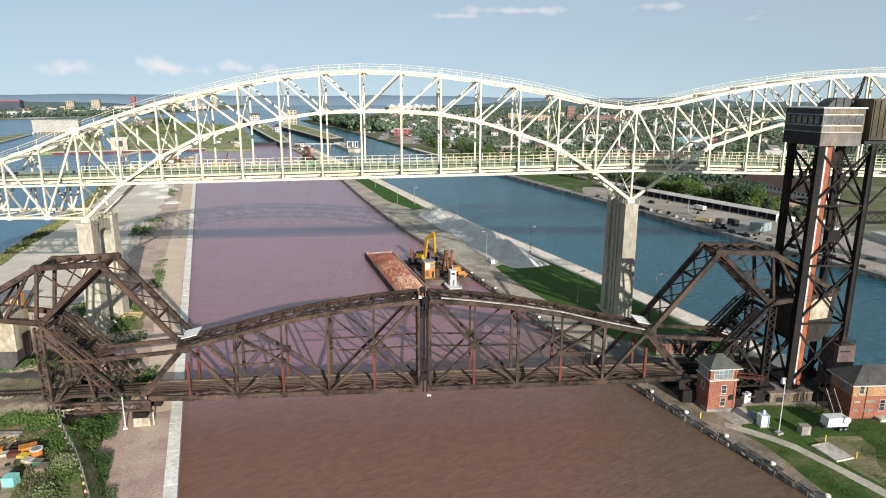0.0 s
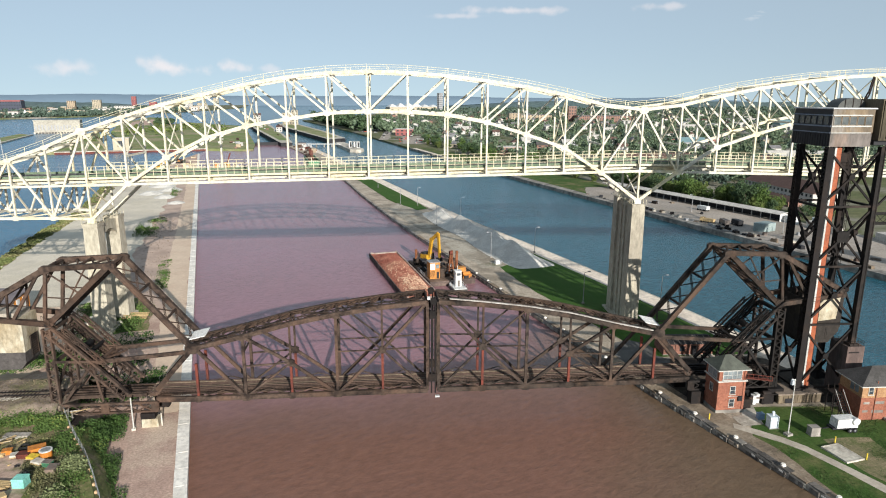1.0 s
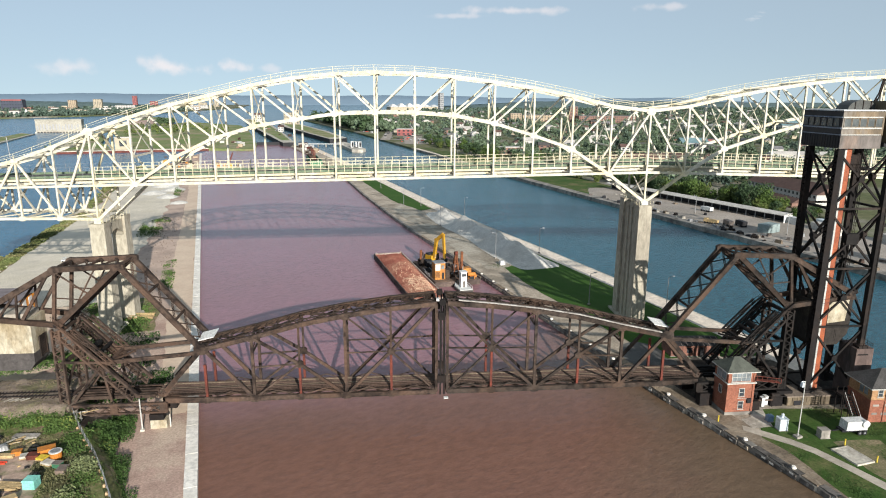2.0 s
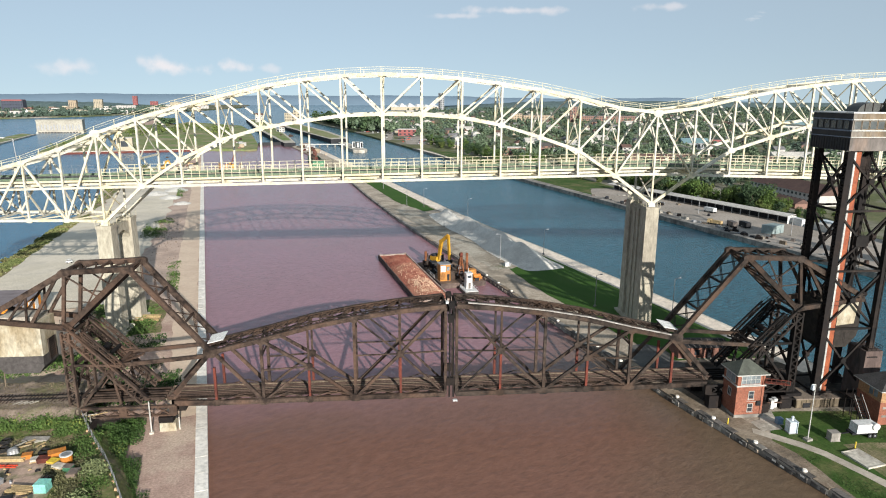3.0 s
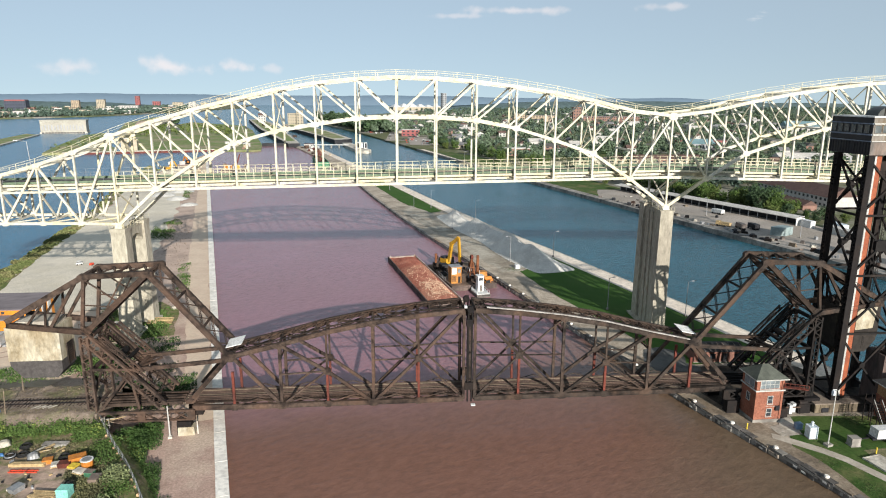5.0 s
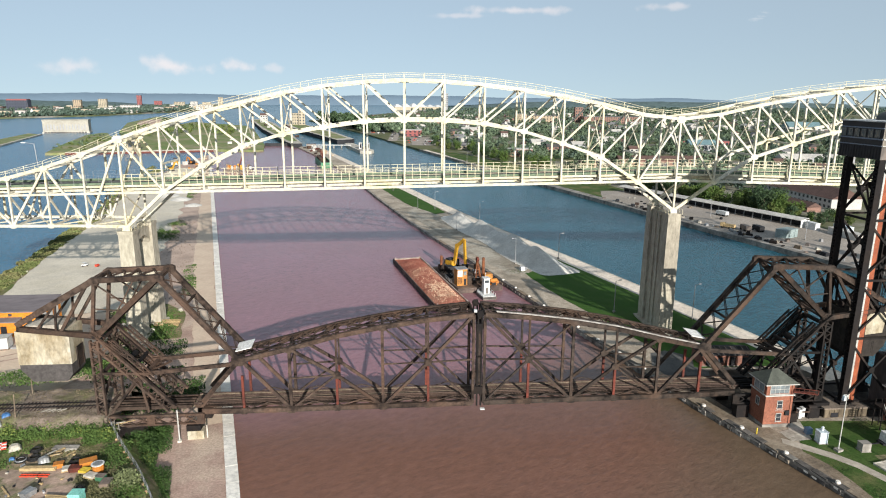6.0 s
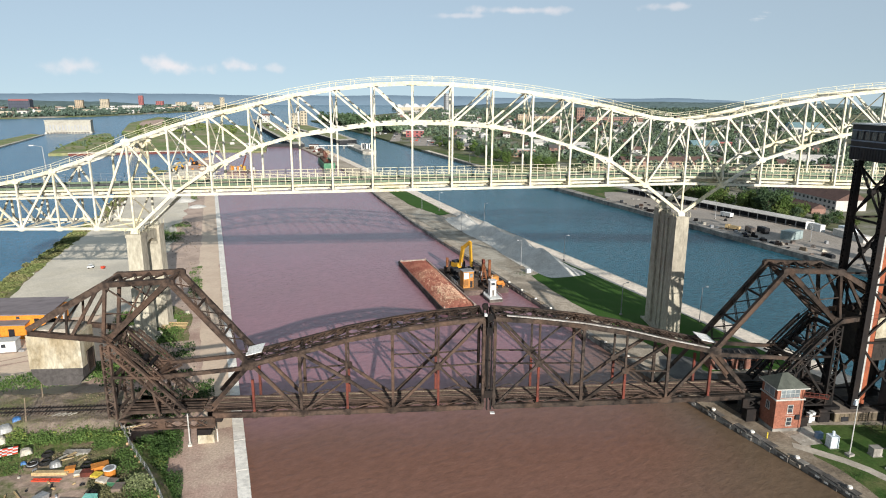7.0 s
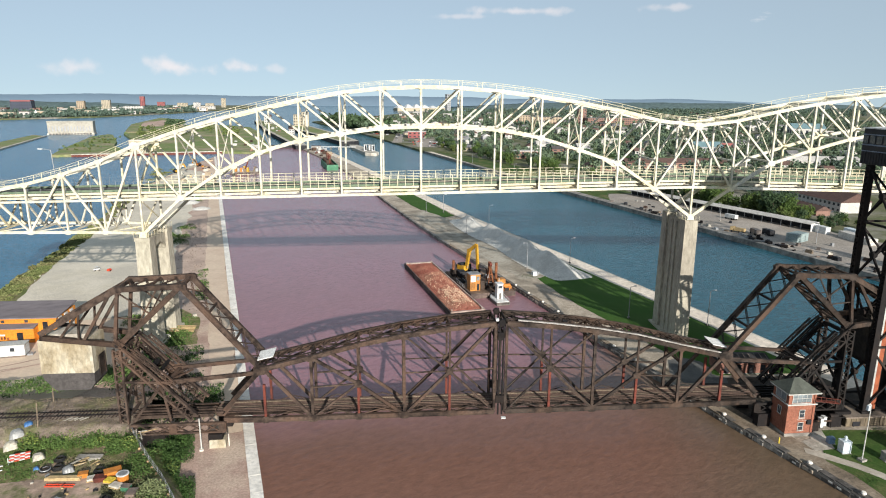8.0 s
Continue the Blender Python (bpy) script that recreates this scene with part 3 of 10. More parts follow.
def arch_bridge():
    b = thing("arch_bridge", pose(-28.38, 170.48, 0, 0, 0, -16.88), "tall cream-painted steel arch truss road bridge on concrete piers", "bridge")
    last = 28
    for v in (0.0, DEEP):
        for i in range(last + 1):
            s = i * BAY
            t, w = top_z(i), low_z(i)
            low_end = w if i in (0, 14, 28) else tie_z(s)
            part("vertical", Mesh().bar((s, v, low_end), (s, v, t), 0.52, 0.40, (1, 0, 0)), CREAM, b)
            g = Mesh()
            big = i in (0, 14, 28)
            g.plate((s, v, t - 0.1), 1.3 if not big else 2.2, 0.95 if not big else 1.7, 0.72)
            part("gusset", g, CREAM, b)
            part("gusset", Mesh().plate((s, v, w), 1.75, 1.25, 0.74), CREAM, b)
            if i < last:
                s1 = s + BAY
                part("top_chord", Mesh().bar((s, v, t), (s1, v, top_z(i + 1)), 0.66, 0.74), CREAM, b)
                part("arch_chord", Mesh().bar((s, v, w), (s1, v, low_z(i + 1)), 0.64, 0.70), CREAM, b)
                part("tie_chord", Mesh().bar((s, v, tie_z(s)), (s1, v, tie_z(s1)), 0.5, 0.60), CREAM, b)
                rising = (i % 14) < 7
                a, c = ((s, v, t), (s1, v, low_z(i + 1))) if rising else ((s1, v, top_z(i + 1)), (s, v, w))
                part("diagonal", Mesh().bar(a, c, 0.42, 0.42), CREAM, b)
    # anchor span running down to the left bank
    AT = [50.6, 46.95, 43.95, 41.6, 39.8, 38.6, 38.1]
    bay = 8.6
    for v in (0.0, DEEP):
        for k in range(7):
            s, zb = -k * bay, 30.4
            if k:
                part("vertical", Mesh().bar((s, v, zb), (s, v, AT[k]), 0.46, 0.38, (1, 0, 0)), CREAM, b)
                part("gusset", Mesh().plate((s, v, AT[k] - 0.1), 1.6, 1.1, 0.74), CREAM, b)
                part("gusset", Mesh().plate((s, v, zb), 1.6, 1.1, 0.74), CREAM, b)
            if k < 6:
                part("top_chord", Mesh().bar((s - bay, v, AT[k + 1]), (s, v, AT[k]), 0.66, 0.72), CREAM, b)
                part("bottom_chord", Mesh().bar((s - bay, v, zb), (s, v, zb if k else 30.2), 0.64, 0.62), CREAM, b)
                part("tie_chord", Mesh().bar((s - bay, v, tie_z(s - bay)), (s, v, tie_z(s)), 0.5, 0.5), CREAM, b)
                hi, lo = ((s, AT[k]), (s - bay, zb)) if k % 2 == 0 else ((s - bay, AT[k + 1]), (s, zb))
                part("diagonal", Mesh().bar((hi[0], v, hi[1]), (lo[0], v, lo[1]), 0.44, 0.46), CREAM, b)
    # cross frames and laterals between the two trusses
    for i in range(-6, last + 1):
        s = i * BAY if i >= 0 else i * bay
        t = top_z(i) if i >= 0 else AT[-i]
        part("cross_strut", Mesh().bar((s, 0.4, t), (s, DEEP - 0.4, t), 0.4, 0.5), CREAM, b)
        if i < last:
            s1 = (i + 1) * BAY if i >= 0 else (i + 1) * bay
            t1 = top_z(i + 1) if i >= 0 else AT[-i - 1]
            part("lateral", Mesh().bar((s, 0.4, t - 0.1), (s1, DEEP - 0.4, t1 - 0.1), 0.28, 0.26), CREAM, b)
            part("lateral", Mesh().bar((s, DEEP - 0.4, t + 0.16), (s1, 0.4, t1 + 0.16), 0.28, 0.26), CREAM, b)
        if i >= 0 and i % 14:
            w = max(low_z(i), tie_z(s) + 6.5)
            part("cross_strut", Mesh().bar((s, 0.4, w), (s, DEEP - 0.4, w), 0.36, 0.4), CREAM, b)
            if t - w > 2.5:
                part("sway_brace", Mesh().bar((s, 0.3, t - 0.5), (s, DEEP - 0.3, w + 0.4), 0.2, 0.22, (1, 0, 0)), CREAM, b)
                part("sway_brace", Mesh().bar((s + 0.24, DEEP - 0.3, t - 0.5), (s + 0.24, 0.3, w + 0.4), 0.2, 0.22, (1, 0, 0)), CREAM, b)
        elif i in (0, 14, 28):
            w = low_z(i)
            for a, c in ((0.3, DEEP / 2), (DEEP - 0.3, DEEP / 2)):
                part("portal_brace", Mesh().laced((s, a, tie_z(s) + 7.5), (s, c, t - 0.6), 0.45, 0.3, (1, 0, 0)), CREAM, b)
            part("cross_strut", Mesh().bar((s, 0.4, w + 1.2), (s, DEEP - 0.4, w + 1.2), 0.4, 0.5), CREAM, b)
            part("sway_brace", Mesh().bar((s, 0.3, w + 1.0), (s, DEEP - 0.3, tie_z(s) - 0.6), 0.26, 0.3, (1, 0, 0)), CREAM, b)
            part("sway_brace", Mesh().bar((s + 0.3, DEEP - 0.3, w + 1.0), (s + 0.3, 0.3, tie_z(s) - 0.6), 0.26, 0.3, (1, 0, 0)), CREAM, b)
    for i in range(-6, 0):     # lower laterals and sway frames of the anchor span
        s, s1 = i * bay, (i + 1) * bay
        part("cross_strut", Mesh().bar((s, 0.4, 30.4), (s, DEEP - 0.4, 30.4), 0.4, 0.4), CREAM, b)
        part("lateral", Mesh().bar((s, 0.4, 30.4), (s1, DEEP - 0.4, 30.4), 0.3, 0.26), CREAM, b)
        part("lateral", Mesh().bar((s, DEEP - 0.4, 30.1), (s1, 0.4, 30.1), 0.3, 0.26), CREAM, b)
        for a, c in ((0.3, DEEP / 2), (DEEP - 0.3, DEEP / 2)):
            part("sway_brace", Mesh().bar((s, a, tie_z(s) - 0.6), (s, c, 30.8), 0.34, 0.36, (1, 0, 0)), CREAM, b)
    # deck, floor beams, stringers, parapets and railings
    for i in range(-6, last):
        s = i * BAY if i >= 0 else i * bay
        s1 = (i + 1) * BAY if i >= 0 else (i + 1) * bay
        z, z1 = tie_z(s), tie_z(s1)
        part("floor_beam", Mesh().bar((s, 0.45, z + 0.25), (s, DEEP - 0.45, z + 0.25), 0.42, 1.15), CREAM, b)
        m = Mesh()
        for v in (2.2, 3.9, 5.9, 7.9, 9.6):
            m.bar((s, v, z + 0.62), (s1, v, z1 + 0.62), 0.3, 0.7)
        part("stringer", m, CREAM, b)
        z, z1 = z + 0.4, z1 + 0.4
        part("fascia_girder", Mesh().bar((s, 0.95, z + 1.05), (s1, 0.95, z1 + 1.05), 0.22, 0.5), CREAM_RAIL, b)
        part("fascia_girder", Mesh().bar((s, DEEP - 0.95, z + 1.05), (s1, DEEP - 0.95, z1 + 1.05), 0.22, 0.72), CREAM_RAIL, b)
        part("deck_slab", Mesh().bar((s, DEEP / 2, z + 1.15), (s1, DEEP / 2, z1 + 1.15), DEEP - 2.2, 0.34), ASPHALT, b, "grey asphalt bridge deck")
        for v in (1.25, DEEP - 1.25):
            part("parapet", Mesh().bar((s, v, z + 1.62), (s1, v, z1 + 1.62), 0.16, 0.5), GREEN_DECK, b, "muted green parapet panel")
        for v in (1.05, DEEP - 1.05):
            m = Mesh()
            stout = i >= 0
            for h in (2.25, 3.0, 3.75):
                m.bar((s, v, z + h), (s1, v, z1 + h), 0.07 if stout else 0.03, 0.09 if stout else 0.03)
            n = 5 if stout else 3
            for j in range(n):
                p = s + (s1 - s) * j / n
                m.bar((p, v, tie_z(p) + 1.6), (p, v, tie_z(p) + 4.2), 0.13 if stout else 0.06, 0.13 if stout else 0.06)
            part("railing", m, CREAM_RAIL if stout else GREY_STEEL, b, "cream tube railing" if stout else "thin grey wire fence")
        part("bottom_lateral", Mesh().bar((s, 0.4, z - 0.12), (s1, DEEP - 0.4, z1 - 0.12), 0.26, 0.2), CREAM, b)
        part("bottom_lateral", Mesh().bar((s, DEEP - 0.4, z + 0.1), (s1, 0.4, z1 + 0.1), 0.26, 0.2), CREAM, b)
    lp = part("deck_lamp", Mesh().tube((-24.5, DEEP - 0.5, 38.5), (-25.0, DEEP - 0.5, 48.6), 0.12, 0.08, 8).tube((-25.0, DEEP - 0.5, 48.6), (-27.2, DEEP - 0.5, 48.9), 0.07, 0.06, 6), GREY_STEEL, b, "grey deck lamp post")
    part("lantern", Mesh().box(-28.0, DEEP - 0.75, 48.75, -27.0, DEEP - 0.25, 49.0), WHITE_STEEL, lp)
    for v in (0.0, DEEP):    # walkway rail on the top chords
        for i in range(-5, last):
            s, z = (i * BAY, top_z(i)) if i >= 0 else (i * bay, AT[-i])
            s1, z1 = ((i + 1) * BAY, top_z(i + 1)) if i >= 0 else ((i + 1) * bay, AT[-i - 1])
            m = Mesh()
            m.bar((s, v - 0.3, z + 1.6), (s1, v - 0.3, z1 + 1.6), 0.07, 0.07)
            m.bar((s, v - 0.3, z + 1.1), (s1, v - 0.3, z1 + 1.1), 0.045, 0.045)
            for j in range(2):
                k = j / 2
                p = (s + (s1 - s) * k, v - 0.3, z + (z1 - z) * k)
                m.bar((p[0], p[1], p[2] + 0.3), (p[0], p[1], p[2] + 1.6), 0.1, 0.1)
            part("walkway_rail", m, CREAM_RAIL, b, "thin walkway handrail")
    return b


def pier_twin(name, s, top):
    """A concrete pier: two shafts joined by an arched wall."""
    o = thing(name, pose(-28.38, 170.48, 0, 0, 0, -16.88) @ pose(s, 0, TOP - 0.2), "tall pale concrete bridge pier with arched opening", "bridge pier", "bridge piers")
    h = top - TOP
    for v in (0.3, DEEP - 0.3):
        m = Mesh()
        m.prism([(-1.95, v - 1.85), (1.95, v - 1.85), (1.95, v + 1.85), (-1.95, v + 1.85)], 0, h - 0.9, 0.14)
        m.box(-1.8, v - 1.75, h - 0.9, 1.8, v + 1.75, h - 0.1)
        part("shaft", m, CONCRETE, o)
        m = Mesh()
        for z in (0.0,):
            m.box(-2.5, v - 2.4, -0.6, 2.5, v + 2.4, 1.0)
        part("footing", m, CONCRETE, o)
    # arched web between the shafts
    m = Mesh()
    a, c = 1.8, DEEP - 1.8
    crown, spring, n = h - 2.6, h - 5.2, 10
    pts = [(a + (c - a) * i / n, spring + (crown - spring) * math.sin(math.pi * i / n) ** 0.6) for i in range(n + 1)]
    ring = pts + [(c, h - 0.8), (a, h - 0.8)]
    k = len(ring)
    m.add([(x, y, z) for x in (-1.1, 1.1) for y, z in ring],
          [tuple(range(k)), tuple(range(2 * k - 1, k - 1, -1))] + [(i, k + i, k + (i + 1) % k, (i + 1) % k) for i in range(k)])
    part("arch_web", m, CONCRETE, o)
    shoe_and_rail(o, h)
    return o


def shoe_and_rail(o, h):
    for v in (0.0, DEEP):
        part("bearing", Mesh().prism([(-0.9, v - 0.7), (0.9, v - 0.7), (0.9, v + 0.7), (-0.9, v + 0.7)], h - 0.1, h + 1.0, 0.35), CREAM, o, "cream steel bearing shoe")
    m = Mesh()
    for x in (-1.7, 1.7):
        for z in (0.6, 1.1):
            m.bar((x, -1.6, h + z), (x, DEEP + 1.6, h + z), 0.06, 0.06)
        for k in range(9):
            y = -1.6 + (DEEP + 3.2) * k / 8
            m.bar((x, y, h - 0.2), (x, y, h + 1.1), 0.06, 0.06)
    part("pier_railing", m, CREAM_RAIL, o, "thin cream railing on the pier top")


def pier_wall(name, s, top):
    """A concrete pier: one long shaft with grooved flanks."""
    o = thing(name, pose(-28.38, 170.48, 0, 0, 0, -16.88) @ pose(s, 0, TOP - 0.2), "tall grooved concrete bridge pier standing on the canal strip", "bridge pier", "bridge piers")
    h = top - TOP
    for v in (0.1, DEEP - 0.1):
        part("shaft", Mesh().prism([(-1.75, v - 1.7), (1.75, v - 1.7), (1.75, v + 1.7), (-1.75, v + 1.7)], 0, h, 0.10), CONCRETE, o)
    part("web_wall", Mesh().prism([(-1.1, 1.5), (1.1, 1.5), (1.1, DEEP - 1.5), (-1.1, DEEP - 1.5)], 0, h - 0.5, 0.0), CONCRETE, o)
    m = Mesh()
    for y in (4.6, 7.2):
        m.prism([(-1.4, y - 0.5), (1.4, y - 0.5), (1.4, y + 0.5), (-1.4, y + 0.5)], 0, h - 1.2)
    part("flank_rib", m, CONCRETE, o)
    part("footing", Mesh().box(-2.6, -2.6, -0.5, 2.6, DEEP + 2.6, 0.6), CONCRETE, o)
    shoe_and_rail(o, h)
    return o


arch_bridge()
pier_twin("bridge_pier", 0.0, 29.5)
pier_wall("bridge_pier", 14 * BAY, 33.35)
pier_wall("bridge_pier", 28 * BAY, 30.0)


# ---- the brown railway bascule bridge ----
RAIL_ROT = -14.57
RAIL = pose(1.76, 112.6, 0, 0, 0, RAIL_ROT)
MIDDLE, GAUGE = 33.4, 6.2
D_TOP = [(1.0, 23.2), (9.1, 22.5), (17.2, 21.4), (25.3, 19.9), (33.4, 17.8), (41.6, 15.9)]
BOT = 6.4


def rail_at(s, v, z=0.0):
    return RAIL @ Vector((s, v, z))


def bascule_leaf(side):
    """One leaf with its tail truss; side -1 reaches to lower s, +1 to higher s."""
    b = thing("bascule_leaf", RAIL @ pose(MIDDLE, 0, 0), "rust-brown riveted steel railway bascule leaf, closed over the canal", "bascule bridge", "bascule leaves")

    # the right leaf takes a darker brown than the left
    steel = RUST if side < 0 else RUST_DARKER

    def P(d, v, z):
        return (side * d, v, z)

    def beam(name, a, c, v, w, h, material=None, label=""):
        m = Mesh().bar(P(a[0], v, a[1]), P(c[0], v, c[1]), w, h)
        if w >= 0.6:       # flange plates standing proud of the web, with batten plates between them
            run = math.hypot(c[0] - a[0], c[1] - a[1])
            ux, uz = (c[0] - a[0]) / run, (c[1] - a[1]) / run
            for k in (-h / 2, h / 2):
                m.bar(P(a[0] - uz * k, v, a[1] + ux * k), P(c[0] - uz * k, v, c[1] + ux * k), w + 0.16, 0.07)
            for j in range(1, int(run / 1.3)):
                q = j * 1.3
                m.bar(P(a[0] + ux * (q - 0.12), v, a[1] + uz * (q - 0.12)), P(a[0] + ux * (q + 0.12), v, a[1] + uz * (q + 0.12)), w + 0.07, h - 0.09)
        part(name, m, material or steel, b, label)

    top = dict(D_TOP)
    mids = {9.1: 14.5, 25.3: 12.6}
    for v, far in ((0.0, 0), (GAUGE, 1)):
        o = 0.03 if far else 0.0
        # chords
        ds = [d for d, _ in D_TOP]
        for a, c in zip(ds, ds[1:]):
            beam("top_chord", (a, top[a]), (c, top[c]), v, 0.62, 0.72)
            beam("bottom_chord", (a, BOT), (c, BOT), v, 0.62, 0.78)
        beam("bottom_chord", (41.6, BOT), (48.8, BOT + 0.2), v, 0.6, 0.85)
        # posts
        for d in (1.0, 17.2, 33.4):
            beam("post", (d, BOT), (d, top[d]), v, 0.5, 0.46)
        for d in (9.1, 25.3):
            beam("sub_post", (d, mids[d]), (d, top[d]), v, 0.34, 0.3)
            beam("red_post", (d, BOT), (d, mids[d] - 0.7), v, 0.42, 0.44, RED_PRIMER, "red-primed steel post")
            part("gusset", Mesh().plate(P(d, v, mids[d]), 1.3, 1.2, 0.56), steel, b)
        beam("red_post", (41.6, BOT), (41.6, 13.0), v, 0.42, 0.44, RED_PRIMER, "red-primed steel post")
        # diagonals
        for a, mid, c in ((1.0, 9.1, 17.2), (33.4, 25.3, 17.2)):
            beam("diagonal", (a, top[a]), (mid, mids[mid]), v, 0.46, 0.5)
            beam("diagonal", (mid, mids[mid]), (c, BOT), v, 0.46, 0.5)
            beam("sub_diagonal", (mid, mids[mid]), (a, BOT), v, 0.3, 0.32)
            beam("mid_strut", (mid, mids[mid]), (a, mids[mid] + (0.3 if a < 5 else -0.4)), v, 0.26, 0.24)
        beam("mid_strut", (9.1, 14.5), (17.2, 14.4), v, 0.22, 0.2)
        beam("counter_diagonal", (9.1, 14.5), (17.2, top[17.2]), v, 0.24, 0.26)
        for a, c in zip(ds, ds[1:]):
            q = (a + c) / 2
            beam("floor_lattice", (a + 0.5, BOT + 0.35), (q, BOT + 1.35), v, 0.12, 0.16)
            beam("floor_lattice", (q, BOT + 1.35), (c - 0.5, BOT + 0.35), v, 0.12, 0.16)
        beam("diagonal", (41.6, top[41.6]), (33.4, BOT), v, 0.5, 0.55)
        for d in (17.2, 33.4):
            part("gusset", Mesh().plate(P(d, v, BOT), 2.4, 1.3, 0.7, cut=0.3), steel, b)
            part("gusset", Mesh().plate(P(d, v, top[d] - 0.2), 1.5, 1.0, 0.68), steel, b)
        for d in (9.1, 25.3, 41.6):
            part("gusset", Mesh().plate(P(d, v, BOT), 1.6, 1.2, 0.68), steel, b)
        part("gusset", Mesh().plate(P(42.0, v, 15.9), 2.4, 1.9, 0.72), steel, b)
        # tail: strut up to the peak, peak chord, counterweight arm
        beam("tail_strut", (42.0, 16.0), (54.2, 31.1), v, 0.62, 0.78)
        beam("peak_chord", (54.2, 31.1), (64.4, 30.7), v, 0.7, 0.8)
        beam("counterweight_arm", (64.4, 30.7), (77.5, 23.2), v, 0.7, 0.85)
        beam("tail_diagonal", (54.2, 31.1), (65.2, 20.8), v, 0.72, 0.82)
        beam("tail_post", (64.4, 30.7), (65.6, 21.4), v, 0.55, 0.5)
        beam("arm_bottom_chord", (65.2, 21.0), (77.5, 22.6), v, 0.62, 0.75)
        beam("arm_diagonal", (65.4, 30.4), (70.8, 21.6), v, 0.44, 0.5)
        beam("arm_diagonal", (70.6, 27.4), (74.4, 22.3), v, 0.34, 0.36)
        beam("arm_tie", (64.6, 30.3), (59.6, 26.4), v, 0.2, 0.22)
        beam("arm_tie", (58.2, 30.5), (61.6, 24.6), v, 0.2, 0.22)
        beam("arm_tie", (65.2, 25.8), (60.6, 25.4), v, 0.16, 0.18)
        beam("arm_post", (71.0, 27.1), (71.4, 22.0), v, 0.3, 0.32)
        beam("heel_diagonal", (42.2, 15.6), (48.6, 8.4), v, 0.6, 0.7)
        beam("operating_strut", (42.0, 15.3), (58.8, 13.9), v, 0.5, 0.66)
        beam("hip_tie", (48.8, 7.4), (43.0, 15.0), v, 0.34, 0.4)
        part("gusset", Mesh().plate(P(54.2, v, 31.0), 1.9, 1.2, 0.80), steel, b)
        part("gusset", Mesh().plate(P(64.4, v, 30.6), 1.8, 1.2, 0.80), steel, b)
        part("gusset", Mesh().plate(P(65.0, v, 21.2), 1.7, 1.5, 0.86, cut=0.32), steel, b)
        part("trunnion", Mesh().tube(P(65.3, v - 0.5, 21.0), P(65.3, v + 0.5, 21.0), 0.34, n=14), RUST_DARK, b, "dark round trunnion bearing")
    # bracing across, between near and far planes
    for d, z in D_TOP:
        part("cross_strut", Mesh().bar(P(d, 0.3, z), P(d, GAUGE - 0.3, z), 0.34, 0.4), steel, b)
    for (a, za), (c, zc) in zip(D_TOP, D_TOP[1:]):
        part("top_lateral", Mesh().laced(P(a, 0.3, za + 0.05), P(c, GAUGE - 0.3, zc + 0.05), 0.34, 0.3), steel, b)
        part("top_lateral", Mesh().laced(P(a, GAUGE - 0.3, za - 0.3), P(c, 0.3, zc - 0.3), 0.34, 0.3), steel, b)
    for (a, za), (c, zc) in zip(D_TOP, D_TOP[1:]):
        m = Mesh()
        for k in range(4):
            t0, t1 = k / 4, (k + 1) / 4
            p0, p1 = (a + (c - a) * t0, za + (zc - za) * t0 + 0.3), (a + (c - a) * t1, za + (zc - za) * t1 + 0.3)
            m.bar(P(p0[0], 0.3, p0[1]), P(p0[0], GAUGE - 0.3, p0[1]), 0.12, 0.14)
            m.bar(P(p0[0], 0.3, p0[1]), P(p1[0], GAUGE / 2, p1[1]), 0.10, 0.12).bar(P(p0[0], GAUGE - 0.3, p0[1]), P(p1[0], GAUGE / 2, p1[1]), 0.10, 0.12)
            for v in (0.0, GAUGE):      # lacing along the chord's upper flange
                m.bar(P(p0[0], v - 0.28, p0[1] + 0.1), P((p0[0] + p1[0]) / 2, v + 0.28, (p0[1] + p1[1]) / 2 + 0.1), 0.09, 0.05)
                m.bar(P((p0[0] + p1[0]) / 2, v + 0.28, (p0[1] + p1[1]) / 2 + 0.1), P(p1[0], v - 0.28, p1[1] + 0.1), 0.09, 0.05)
        part("lateral_lacing", m, steel, b)
    for d in (1.0, 17.2, 33.4):
        z = top[d]
        part("sway_frame", Mesh().bar(P(d, 0.3, z - 3.0), P(d, GAUGE - 0.3, z - 3.0), 0.22, 0.3).bar(P(d, 0.3, z - 3), P(d, GAUGE - 0.3, z - 0.4), 0.14, 0.16).bar(P(d, GAUGE - 0.3, z - 3), P(d, 0.3, z - 0.4), 0.14, 0.16), steel, b)
    for (a, za), (c, zc) in (((42.0, 16.2), (54.2, 31.1)), ((54.2, 31.1), (65.2, 20.9)), ((54.2, 31.2), (64.4, 30.8)), ((64.4, 30.8), (77.0, 23.6))):
        n = 6 if abs(za - zc) > 1 else 4
        for k in range(n):
            p0, p1 = k / n, (k + 1) / n
            q0, q1 = (a + (c - a) * p0, za + (zc - za) * p0), (a + (c - a) * p1, za + (zc - za) * p1)
            part("tail_lacing", Mesh().laced(P(q0[0], 0.4, q0[1]), P(q1[0], GAUGE - 0.4, q1[1]), 0.3, 0.2, flat=0.07, bar=0.06), steel, b)
            part("tail_lacing", Mesh().laced(P(q0[0], GAUGE - 0.4, q0[1] - 0.35), P(q1[0], 0.4, q1[1] - 0.35), 0.3, 0.2, flat=0.07, bar=0.06), steel, b)
            if k % 2 and k < n:
                part("cross_strut", Mesh().bar(P(q1[0], 0.3, q1[1]), P(q1[0], GAUGE - 0.3, q1[1]), 0.3, 0.36), steel, b)
